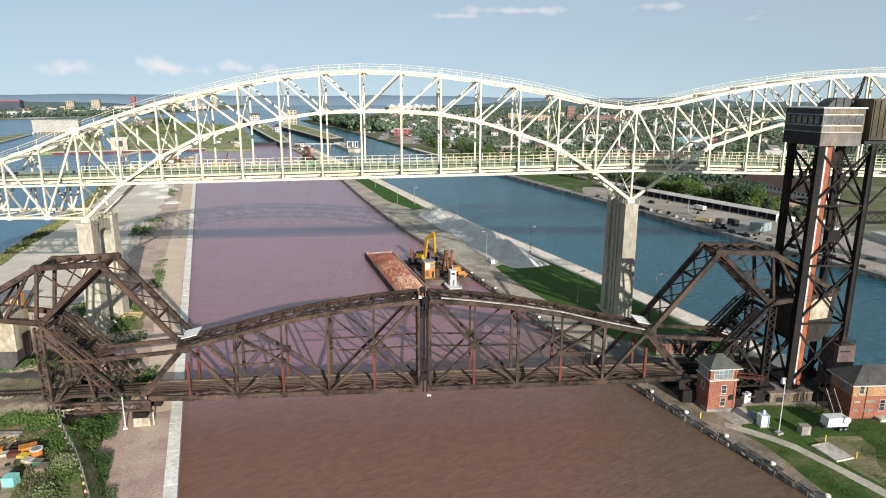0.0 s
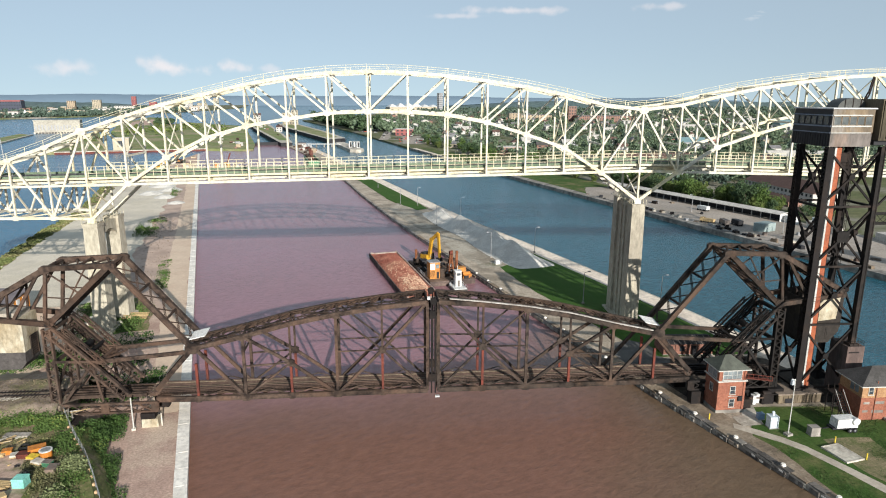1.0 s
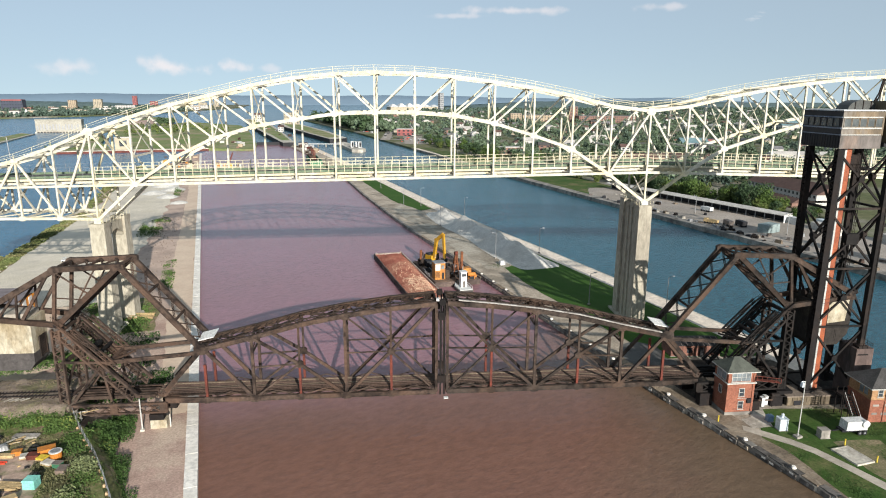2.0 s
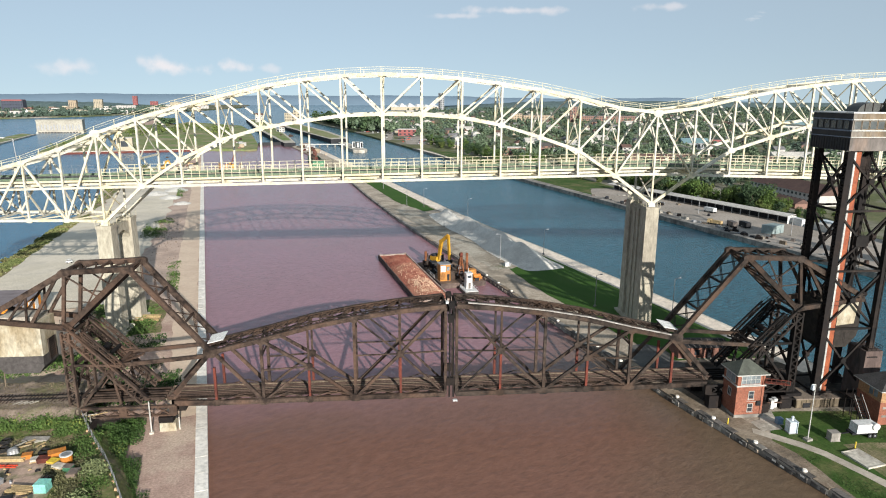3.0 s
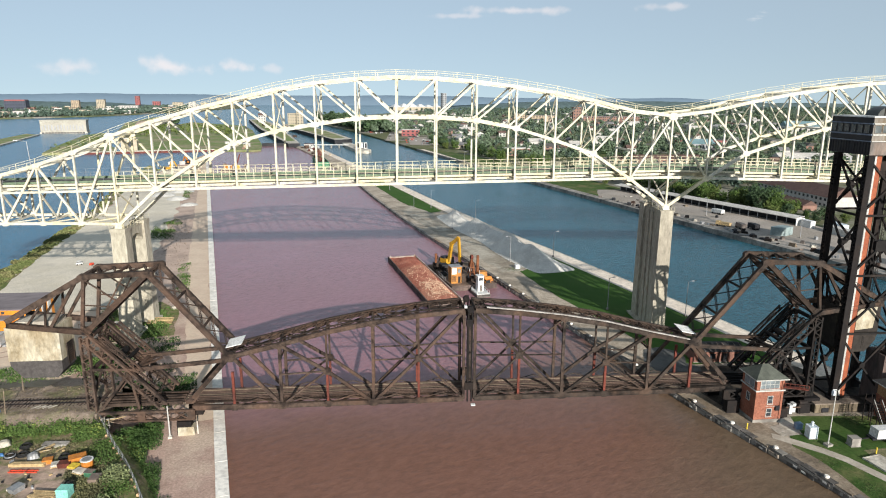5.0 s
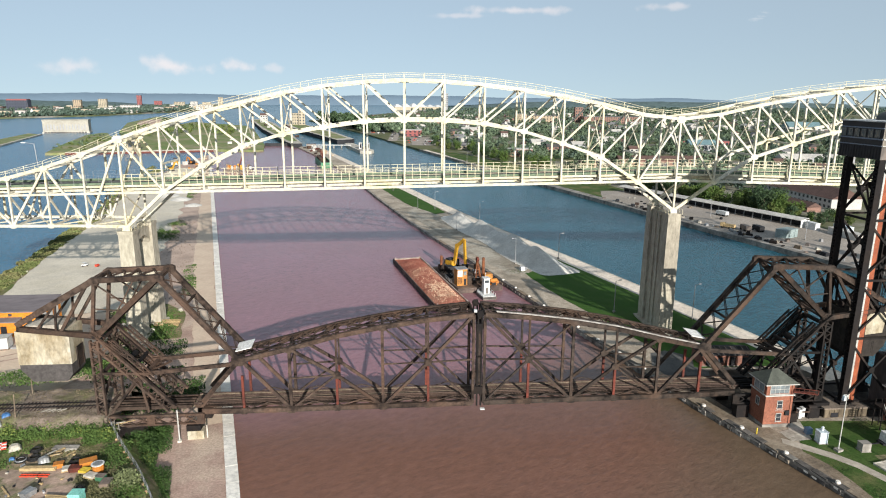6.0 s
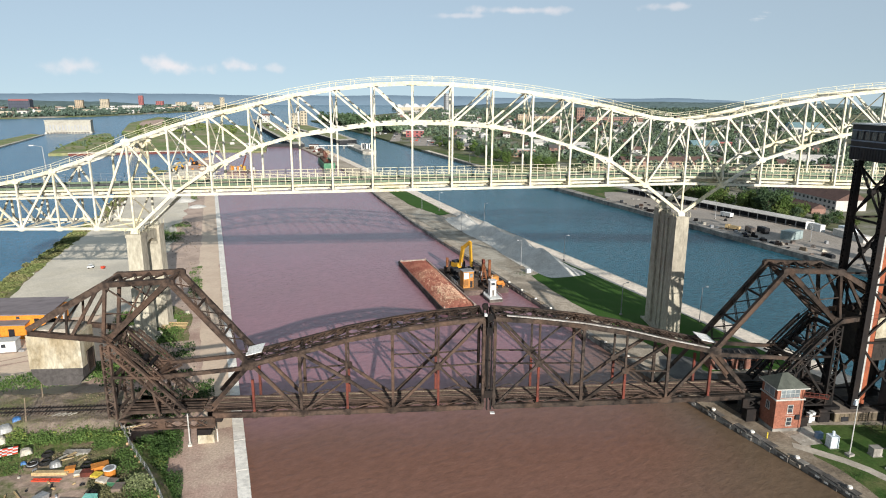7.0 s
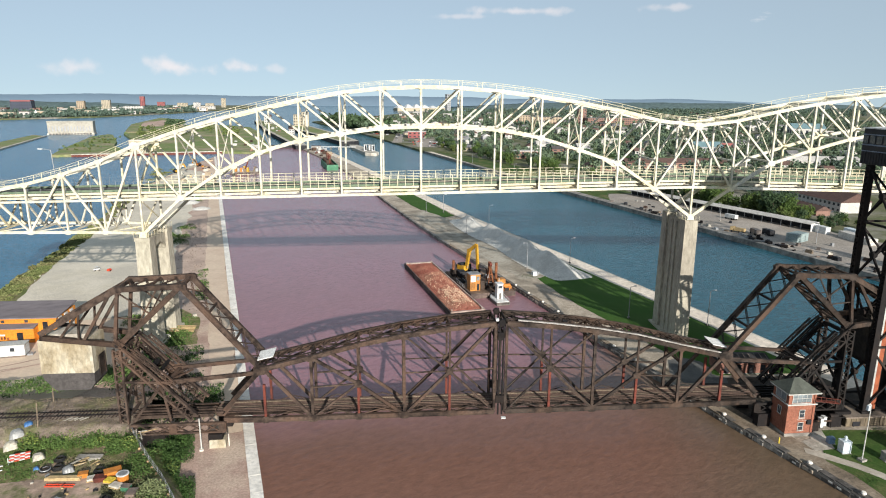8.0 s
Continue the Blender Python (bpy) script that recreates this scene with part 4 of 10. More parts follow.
    # floor: beams, stringers, lower laterals
    for d in (1.0, 9.1, 17.2, 25.3, 33.4, 41.6, 48.4):
        part("floor_beam", Mesh().bar(P(d, 0.3, BOT + 0.1), P(d, GAUGE - 0.3, BOT + 0.1), 0.4, 0.95), steel, b)
    m = Mesh()
    for v in (1.7, 2.5, 3.7, 4.5):
        m.bar(P(0.6, v, BOT + 0.35), P(50.5, v, BOT + 0.35), 0.26, 0.6)
    part("stringer", m, steel, b)
    for a, c in ((1.0, 9.1), (9.1, 17.2), (17.2, 25.3), (25.3, 33.4), (33.4, 41.6)):
        part("bottom_lateral", Mesh().bar(P(a, 0.3, BOT - 0.2), P(c, GAUGE - 0.3, BOT - 0.2), 0.24, 0.2), steel, b)
        part("bottom_lateral", Mesh().bar(P(a, GAUGE - 0.3, BOT - 0.42), P(c, 0.3, BOT - 0.42), 0.24, 0.2), steel, b)
    for k in range(92):
        o = part("sleeper", SLEEPER, None, b)
        o.location = P(0.7 + k * 0.54, 3.1, BOT + 0.78)
    m = Mesh()
    for v in (2.38, 3.82):
        m.bar(P(0.4, v, BOT + 0.98), P(50.5, v, BOT + 0.98), 0.09, 0.17)
    part("rail", m, RAIL_STEEL, b, "worn steel rails")
    m = Mesh().bar(P(0.6, 0.75, BOT + 0.75), P(48, 0.75, BOT + 0.75), 0.7, 0.08)
    for z in (1.3, 1.8):
        m.bar(P(0.6, 0.42, BOT + z), P(48, 0.42, BOT + z), 0.05, 0.05)
    part("walkway", m, steel, b, "narrow steel walkway with handrail")
    for v, w in ((1.35, 0.2), (1.8, 0.14), (2.75, 0.22), (3.1, 0.2), (3.45, 0.22), (4.4, 0.14), (4.95, 0.2), (5.45, 0.2)):
        part("guard_timber", Mesh().bar(P(0.6, v, BOT + 0.96), P(50.5, v, BOT + 0.96), w, 0.12), GUARD_TIMBER if v in (3.1, 4.95) else BRIDGE_TIMBER, b, "weathered guard timber beside the rails")
    # walkway and cable duct on the top chord
    m = Mesh()
    for (a, za), (c, zc) in zip(D_TOP, D_TOP[1:]):
        m.bar(P(a, 1.1, za + 0.5), P(c, 1.1, zc + 0.5), 0.7, 0.06)
        m.bar(P(a, 1.5, za + 1.4), P(c, 1.5, zc + 1.4), 0.05, 0.05)
        m.bar(P(a, GAUGE - 0.6, za + 0.5), P(c, GAUGE - 0.6, zc + 0.5), 0.5, 0.12)
        for k in range(4):
            t = k / 4
            m.bar(P(a + (c - a) * t, 1.5, za + (zc - za) * t + 0.4), P(a + (c - a) * t, 1.5, za + (zc - za) * t + 1.4), 0.05, 0.05)
    part("top_walkway", m, steel, b)
    if side > 0:
        m = Mesh()
        for (a, za), (c, zc) in zip(D_TOP, D_TOP[1:]):
            m.bar(P(a + (2.0 if a < 2 else 0), 0.1, za + 0.52), P(c, 0.1, zc + 0.52), 0.42, 0.16)
        part("cable_tray", m, TRAY_STEEL, b, "pale cable tray along the top chord")
    m = Mesh()
    m.add([P(40.0, 1.2, 17.6), P(42.8, 1.2, 16.95), P(42.8, 4.8, 17.2), P(40.0, 4.8, 17.85), P(40.0, 1.2, 17.72), P(42.8, 1.2, 17.07), P(42.8, 4.8, 17.32), P(40.0, 4.8, 17.97)],
          [(3, 2, 1, 0), (4, 5, 6, 7), (0, 1, 5, 4), (1, 2, 6, 5), (2, 3, 7, 6), (3, 0, 4, 7)])
    part("white_panel", m, WHITE_PANEL, b, "white sheet panel with ribs")
    # the joint where the leaves meet: dark locking gear
    if side < 0:
        m = Mesh()
        for v in (0.0, GAUGE):
            m.bar(P(-0.45, v, BOT - 0.6), P(-0.45, v, 24.0), 0.26, 0.4).bar(P(0.25, v, BOT - 0.6), P(0.25, v, 23.8), 0.26, 0.4)
            m.box(-0.6, v - 0.4, 20.2, 0.5, v + 0.4, 21.6)
            m.box(-0.8, v - 0.4, 8.2, 0.7, v + 0.4, 9.6)
            m.tube((0.1, v - 0.35, 23.4), (0.1, v + 0.35, 23.4), 0.6, n=12)
        part("centre_lock", m, RUST_DARK, b, "dark centre lock gear")
        m = Mesh().box(-1.0, -0.2, 23.7, -0.5, 0.5, 24.1).box(0.4, -0.4, BOT - 1.4, 1.2, 0.2, BOT - 1.2)
        part("lamp_box", m, WHITE_STEEL, b, "small white navigation lamp box")
    # counterweight hung from the arm
    def slice_(poly, lo, hi):
        k, q = len(poly), Mesh()
        return q.add([P(d, lo, z) for d, z in poly] + [P(d, hi, z) for d, z in poly],
                     [tuple(range(k)), tuple(range(2 * k - 1, k - 1, -1))] + [(i, k + i, k + (i + 1) % k, (i + 1) % k) for i in range(k)])

    m = slice_([(69.8, 21.9), (69.8, 15.9), (78.4, 15.9), (78.4, 21.9)], 0.55, GAUGE - 0.55)
    part("counterweight_foot", slice_([(69.9, 15.89), (69.9, 14.0), (70.8, 12.8), (76.4, 12.8), (78.2, 15.0), (78.3, 15.89)], 0.6, GAUGE - 0.6), FOOT_CONCRETE if side < 0 else SHADED_CONCRETE, b, "dark grey lower part of the counterweight")
    part("counterweight_cap", slice_([(70.4, 21.91), (70.4, 22.7), (76.8, 22.7), (76.8, 21.91)], 1.2, GAUGE - 1.2), PALE_CONCRETE if side < 0 else SHADED_CONCRETE, b)
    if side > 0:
        # stained cream panel paints the sunlit patch on the darkened block
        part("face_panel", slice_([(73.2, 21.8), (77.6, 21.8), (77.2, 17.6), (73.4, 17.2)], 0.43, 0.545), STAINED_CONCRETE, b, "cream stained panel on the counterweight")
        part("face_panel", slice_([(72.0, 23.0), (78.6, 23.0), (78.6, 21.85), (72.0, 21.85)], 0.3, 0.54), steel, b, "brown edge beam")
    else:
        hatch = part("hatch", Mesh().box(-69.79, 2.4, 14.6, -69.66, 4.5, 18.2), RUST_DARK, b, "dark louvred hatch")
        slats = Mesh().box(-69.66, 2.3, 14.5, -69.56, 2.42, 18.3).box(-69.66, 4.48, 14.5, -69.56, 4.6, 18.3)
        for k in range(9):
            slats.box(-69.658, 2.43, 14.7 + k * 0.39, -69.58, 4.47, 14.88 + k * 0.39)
        part("louvre", slats, RUST_DARKER, hatch)
    # right block is coloured near black to stand for the tower's shade
    part("counterweight", m, STAINED_CONCRETE if side < 0 else SHADED_CONCRETE, b, "stained concrete counterweight block" if side < 0 else "dark sooty concrete counterweight block")
    return b


def bascule_tower(side):
    """The fixed trestle under a leaf's trunnion."""
    b = thing("bascule_tower", RAIL @ pose(MIDDLE, 0, 0), "brown laced steel trestle carrying the bascule trunnions", "trestle", "bascule towers")

    # right trestle takes the darker tower steel, painting in its shade
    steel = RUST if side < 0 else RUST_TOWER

    def P(d, v, z):
        return (side * d, v, z)

    for v in (-0.55, GAUGE + 0.55):
        part("laced_post", Mesh().laced(P(65.3, v, 4.6), P(65.3, v, 20.4), 1.25, 0.7, (0, 1, 0), flat=0.3, step=0.55, bar=0.17), steel, b)
        part("laced_strut", Mesh().laced(P(65.0, v, 20.0), P(53.6, v, 7.4), 1.45, 0.66, (0, 1, 0), flat=0.36, step=0.55, bar=0.16), steel, b)
        part("laced_strut", Mesh().laced(P(62.6, v, 20.2), P(56.4, v, 13.6), 0.7, 0.5, (0, 1, 0), flat=0.14, step=0.8), steel, b)
        part("laced_strut", Mesh().laced(P(64.0, abs(v - 0.9), 19.4), P(55.0, abs(v - 0.9), 9.4), 0.7, 0.5, (0, 1, 0), flat=0.14, step=0.7), steel, b)
        part("brace", Mesh().bar(P(58.8, v, 13.6), P(63.8, v, 7.0), 0.4, 0.42), steel, b)
        part("brace", Mesh().bar(P(58.6, v, 13.4), P(57.6, v, 7.0), 0.36, 0.38), steel, b)
        part("brace", Mesh().bar(P(56.8, v, 14.2), P(65.0, v, 14.4), 0.34, 0.4), steel, b)
        part("girder", Mesh().bar(P(48.6, v, 6.3), P(66.0, v, 6.3), 0.5, 0.4), steel, b)
        part("girder", Mesh().bar(P(48.6, v, 4.65), P(66.0, v, 4.65), 0.5, 0.3), steel, b)
        for d in (49.0, 57.4, 65.6):
            part("girder_post", Mesh().bar(P(d, v, 4.6), P(d, v, 6.4), 0.46, 1.3, (1, 0, 0)), steel, b)
        m = Mesh()
        for k in range(6):
            d = 49.4 + k * 2.7
            m.bar(P(d, v, 4.7), P(d + 2.6, v, 6.2), 0.2, 0.3, (0, 1, 0)).bar(P(d + 2.6, v + 0.05, 4.7), P(d, v + 0.05, 6.2), 0.2, 0.3, (0, 1, 0))
        part("girder_lattice", m, steel, b)
        part("bearing_block", Mesh().box(*sorted((side * 49.0, side * 51.4))[:1], v - 0.8, 2.0, sorted((side * 49.0, side * 51.4))[1], v + 0.8, 4.5), RUST_DARK, b, "dark grimy bearing block")
        part("bearing_block", Mesh().box(sorted((side * 64.0, side * 67.2))[0], v - 1.1, 1.6, sorted((side * 64.0, side * 67.2))[1], v + 1.1, 4.55), RUST_DARK, b, "stained concrete bearing block")
    for z in (7.0, 13.8, 19.6):
        part("cross_girt", Mesh().bar(P(65.3, -0.2, z), P(65.3, GAUGE + 0.2, z), 0.5, 0.6), steel, b)
    part("cross_brace", Mesh().laced(P(65.3, 0, 8.8), P(65.3, GAUGE, 13.6), 0.4, 0.3, (1, 0, 0)), steel, b)
    part("cross_brace", Mesh().laced(P(65.6, GAUGE, 8.8), P(65.6, 0, 13.6), 0.4, 0.3, (1, 0, 0)), steel, b)
    part("cross_girt", Mesh().bar(P(57.5, -0.2, 13.9), P(57.5, GAUGE + 0.2, 13.9), 0.6, 0.7), steel, b)
    part("drive_frame", Mesh().laced(P(58.6, 0.3, 14.0), P(55.6, GAUGE - 0.5, 13.9), 1.3, 0.3, flat=0.2, step=0.6), steel, b, "laced drive frame between the struts")
    part("drive_shaft", Mesh().tube(P(59.4, 0.4, 15.4), P(59.4, GAUGE - 0.4, 15.4), 0.34, n=10).tube(P(60.6, 1.8, 16.2), P(60.6, 4.2, 16.2), 0.55, n=10), RUST_DARK, b, "dark drive shaft and drum")
    m = Mesh()
    for k in range(9):      # fine ties of the raking struts
        d, z = 64.4 - k * 1.15, 19.6 - k * 1.28
        m.bar(P(d, -0.2, z), P(d - 0.9, GAUGE + 0.2, z - 0.9), 0.12, 0.14).bar(P(d - 0.9, -0.2, z - 0.9), P(d, GAUGE + 0.2, z), 0.12, 0.14)
    tagged(part("sway_tie", m, steel, b), kind="stuff")
    for v in (-0.9, GAUGE + 0.9):
        m = Mesh().bar(P(60.2, v, 17.3), P(65.6, v, 21.9), 0.5, 0.06)
        for k in range(6):
            d, z = 60.2 + k * 1.08, 17.3 + k * 0.92
            m.bar(P(d, v - 0.2, z), P(d, v - 0.2, z + 1.0), 0.05, 0.05)
        m.bar(P(60.2, v - 0.2, 18.3), P(65.6, v - 0.2, 22.9), 0.05, 0.05)
        part("stair_rail", m, steel, b)
    m = Mesh()
    for v in (1.7, 2.5, 3.7, 4.5):
        m.bar(P(51, v, BOT + 0.3), P(67, v, BOT + 0.3), 0.26, 0.6)
    part("stringer", m, steel, b)
    return b


# lift tower steel; on the right trestle it stands for shade
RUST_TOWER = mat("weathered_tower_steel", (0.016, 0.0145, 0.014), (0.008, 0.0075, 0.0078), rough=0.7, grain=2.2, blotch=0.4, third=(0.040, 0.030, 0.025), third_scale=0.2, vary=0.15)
RUST_DARKER = mat("darker_brown_steel", (0.055, 0.043, 0.036), (0.012, 0.010, 0.009), rough=0.78, grain=2.6, blotch=0.5, bump=0.35, third=(0.074, 0.049, 0.036), third_scale=0.16, vary=0.22)
STAINED_CONCRETE = mat("rust_stained_concrete", (0.44, 0.41, 0.325), (0.34, 0.29, 0.20), rough=0.9, grain=1.8, blotch=0.16, stretch=(1, 1, 0.5), third=(0.23, 0.185, 0.115), third_scale=0.26)
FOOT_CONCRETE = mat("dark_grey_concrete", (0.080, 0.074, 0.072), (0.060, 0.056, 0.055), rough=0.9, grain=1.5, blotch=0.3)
# shade on the right counterweight, painted in as near black
SHADED_CONCRETE = mat("sooty_concrete", (0.036, 0.032, 0.029), (0.022, 0.020, 0.019), rough=0.9, grain=1.5, blotch=0.3, third=(0.06, 0.05, 0.04), third_scale=0.3)
GUARD_TIMBER = mat("weathered_timber", (0.225, 0.178, 0.13), (0.14, 0.112, 0.084), rough=0.9, grain=3, blotch=0.5)
BRIDGE_TIMBER = mat("tarred_bridge_timber", (0.125, 0.085, 0.068), (0.07, 0.050, 0.042), rough=0.9, grain=3, blotch=0.5)
TIE_WOOD = mat("sleeper_timber", (0.092, 0.062, 0.050), (0.048, 0.035, 0.030), rough=0.9, grain=4, blotch=0.5)
RAIL_STEEL = mat("rail_steel", (0.15, 0.105, 0.085), (0.09, 0.062, 0.05), rough=0.5, metal=0.5, bump=0.1)
TRAY_STEEL = mat("pale_cable_tray", (0.40, 0.385, 0.36), (0.22, 0.20, 0.18), rough=0.6, grain=2.5, blotch=0.6)
WHITE_PANEL = mat("white_sheet", (0.74, 0.74, 0.72), (0.58, 0.58, 0.56), rough=0.5, blotch=0.8)
SLEEPER = finish("sleeper", Mesh().box(-0.12, -1.8, -0.12, 0.12, 1.8, 0.12), TIE_WOOD)
for side in (-1, 1):
    bascule_leaf(side)
    bascule_tower(side)


# ---- lift-bridge tower at the right bank ----
def pane_mat(name, colour):
    m = mat(name, colour, tuple(0.6 * c for c in colour), rough=0.12, grain=0.5, blotch=0.3, bump=0)
    m.node_tree.nodes["Principled BSDF"].inputs["Specular IOR Level"].default_value = 0.6
    return m


GLASS = pane_mat("window_glass", (0.045, 0.055, 0.065))
PALE_GLASS = pane_mat("bright_window_glass", (0.24, 0.28, 0.30))
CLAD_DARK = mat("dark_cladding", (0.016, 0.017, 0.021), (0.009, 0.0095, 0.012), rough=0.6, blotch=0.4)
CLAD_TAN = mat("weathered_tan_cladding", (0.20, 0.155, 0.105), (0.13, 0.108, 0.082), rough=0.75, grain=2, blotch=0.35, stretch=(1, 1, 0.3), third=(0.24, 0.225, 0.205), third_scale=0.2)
CLAD_BROWN = mat("brown_counterweight_cladding", (0.105, 0.088, 0.060), (0.06, 0.052, 0.037), rough=0.8, blotch=0.3, stretch=(1, 1, 0.2))
TRIM = mat("pale_trim", (0.46, 0.46, 0.43), (0.36, 0.36, 0.34), rough=0.6, bump=0.05)


def lift_tower():
    b = thing("lift_tower", RAIL, "tall dark riveted steel lift-bridge tower with machinery cabin", "bridge tower")
    s0, s1, v0, v1 = 103.6, 113.6, -0.8, 7.1
    levels = [4.2, 17.0, 28.3, 39.5, 50.2]
    for s in (s0, s1):
        for v in (v0, v1):
            foot = 13.0 if (s == s1 and v == v0) else 4.2
            m = Mesh()
            if s == s0:
                m.bar((s, v - 0.5, foot), (s, v - 0.5, 50.2), 1.1, 0.07, (0, 1, 0)).bar((s, v + 0.5, foot), (s, v + 0.5, 50.2), 1.1, 0.07, (0, 1, 0))
                for a, c in zip(levels, levels[1:]):
                    m.laced((s - 0.45, v, a), (s - 0.45, v, c), 0.95, 0.14, (1, 0, 0), flat=0.16, step=0.6, bar=0.2)
                m.bar((s + 0.5, v, foot), (s + 0.5, v, 50.2), 0.95, 0.07, (1, 0, 0))
            else:
                m.bar((s, v, foot), (s, v, 50.2), 0.95, 1.0, (0, 1, 0)).bar((s + 0.3, v - 0.55, foot), (s + 0.3, v - 0.55, 50.2), 0.2, 0.1, (0, 1, 0))
            part("leg", m, RUST_DARK if s == s0 else RUST_TOWER, b)
            part("leg_shoe", Mesh().prism([(s - 1.1, v - 1.1), (s + 1.1, v - 1.1), (s + 1.1, v + 1.1), (s - 1.1, v + 1.1)], foot - 1.6, foot + 0.2, 0.25), RUST_DARK, b)
    for i, (a, c) in enumerate(zip(levels, levels[1:])):
        for v, material in ((v0, RUST_TOWER), (v1, RUST_DARK)):
            part("brace", Mesh().bar((s0, v, a + 0.4), (s1, v, c - 0.4), 0.3, 0.34), material, b)
            part("brace", Mesh().bar((s0, v + 0.36, c - 0.4), (s1, v + 0.36, a + 0.4), 0.3, 0.34), material, b)
            part("girt", Mesh().bar((s0, v, a), (s1, v, a), 0.34, 0.36), material, b)
            w, h, cut = (2.4, 2.0, 0.12) if i == 2 and v == v0 else (1.1, 1.1, 0.3)
            part("gusset", Mesh().plate(((s0 + s1) / 2, v + 0.18, (a + c) / 2), w, h, 0.78, cut=cut), material, b)
        for s in (s0, s1):
            part("brace", Mesh().bar((s, v0, a + 0.4), (s, v1, c - 0.4), 0.3, 0.36), RUST_DARK, b)
            part("brace", Mesh().bar((s + 0.34, v1, a + 0.4), (s + 0.34, v0, c - 0.4), 0.3, 0.36), RUST_DARK, b)
            part("girt", Mesh().bar((s, v0, a), (s, v1, a), 0.36, 0.4), RUST_DARK, b)
            part("gusset", Mesh().plate((s + 0.17, (v0 + v1) / 2, (a + c) / 2), 1.2, 1.2, 0.8, axis="x", cut=0.3), RUST_DARK, b)
    part("guide_column", Mesh().box(105.42, -0.35, 4.0, 106.35, 0.5, 50.2), ORANGE_STEEL, b, "orange-primed guide column")
    part("guide_column", Mesh().box(105.05, -0.38, 4.0, 105.40, 0.0, 50.2), TRIM, b, "white-painted guide strip")
    part("guide_column", Mesh().box(106.3, -0.2, 4.0, 106.6, 0.4, 50.2), RUST_DARK, b)
    part("guide_column", Mesh().box(107.3, 3.2, 20.0, 108.1, 4.0, 50.2), RUST_DARK, b)
    part("rope_guide", Mesh().box(109.6, 2.6, 30.0, 110.3, 3.3, 50.2), RUST_DARK, b)
    part("landing", Mesh().box(106.9, 1.0, 46.2, 112.6, 5.6, 46.5).box(107.2, 1.2, 46.5, 109.4, 4.0, 49.0), RUST_DARK, b, "dark machinery landing")
    m = Mesh()
    for z in (46.9, 47.4):
        m.bar((106.9, 0.9, z), (112.6, 0.9, z), 0.06, 0.06)
    for k in range(7):
        m.bar((106.9 + 0.95 * k, 0.9, 46.3), (106.9 + 0.95 * k, 0.9, 47.4), 0.06, 0.06)
    part("landing_rail", m, RUST_TOWER, b)
    for s in (108.6, 111.4):
        part("inner_brace", Mesh().bar((s, 2, 30), (s - 2.5, 5, 46), 0.3, 0.3), RUST_DARK, b)
    m = Mesh()
    for v in (2.2, 2.65):
        m.bar((111.2, v, 15), (111.2, v, 50.2), 0.06, 0.06)
    for k in range(60):
        m.bar((111.2, 2.2, 15.4 + k * 0.58), (111.2, 2.65, 15.4 + k * 0.58), 0.05, 0.05)
    part("ladder", m, RUST_TOWER, b)
    for s in (109.0, 109.3):
        part("rope", Mesh().tube((s, 0.6, 13.5), (s, 0.6, 50.2), 0.04, n=6), RUST_DARK, b)
    # machinery cabin
    c0, c1, w0, w1 = 103.15, 110.95, -1.2, 9.4
    cabin = part("cabin", Mesh().box(c0, w0, 52.6, c1, w1, 56.75), CLAD_TAN, b, "weathered tan machinery cabin")
    part("cabin_base", Mesh().box(c0 + 0.05, w0 + 0.05, 50.3, c1 - 0.05, w1 - 0.05, 52.55), CLAD_GREY, cabin, "streaked grey-pink steel cabin base")
    # side turned from the sun: its shade is painted as a dark panel
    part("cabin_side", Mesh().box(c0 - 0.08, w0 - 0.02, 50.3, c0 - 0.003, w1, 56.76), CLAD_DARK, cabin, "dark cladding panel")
    part("roof_edge", Mesh().box(c0 - 0.22, w0 - 0.22, 56.78, c1 + 0.2, w1 + 0.2, 57.0), WHITE_STEEL, cabin, "white roof edge")
    for z, h in ((55.62, 0.2), (53.72, 0.24), (52.62, 0.16)):
        part("sill_band", Mesh().box(c0 + 0.02, w0 - 0.14, z, c1 - 0.4, w0 - 0.003, z + h), TRIM, cabin)
        # the pale bands again, in a colour with the side's shade put in
        part("sill_band", Mesh().box(c0 - 0.2, w0, z, c0 - 0.085, w1, z + h), TRIM_SHADED, cabin)
    for k in range(5):
        s = c0 + 0.35 + k * 1.46
        win = part("window", Mesh().box(s, w0 - 0.06, 54.12, s + 1.16, w0 - 0.004, 55.46), CABIN_GLASS, cabin, "grimy cabin window pane")
        part("frame", Mesh().box(s - 0.1, w0 - 0.1, 54.02, s, w0 - 0.004, 55.56).box(s + 1.16, w0 - 0.1, 54.02, s + 1.26, w0 - 0.004, 55.56).box(s, w0 - 0.1, 55.46, s + 1.16, w0 - 0.004, 55.56), CLAD_TAN, win)
    for k in range(6):
        v = w0 + 0.7 + k * 1.7
        part("window", Mesh().box(c0 - 0.16, v, 54.1, c0 - 0.084, v + 1.2, 55.5), GLASS, cabin)
    m = Mesh()
    for k in range(15):
        v = w0 + 0.3 + k * 0.7
        m.box(c0 - 0.17, v, 50.3, c0 - 0.083, v + 0.18, 52.5)
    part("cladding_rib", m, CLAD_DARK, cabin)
    # sheave hood, jib and rear counterweight
    m = Mesh()
    n, r = 14, 2.75
    arc = [(109.1 - r * math.cos(math.pi * i / n), 57.0 + 0.6 * r * math.sin(math.pi * i / n)) for i in range(n + 1)]
    m.add([(x, v, z) for v in (2.2, 5.4) for x, z in arc], [tuple(range(n, -1, -1)), tuple(range(n + 1, 2 * n + 2))] + [(i, i + 1, n + 2 + i, n + 1 + i) for i in range(n)] + [(n, 0, n + 1, 2 * n + 1)])
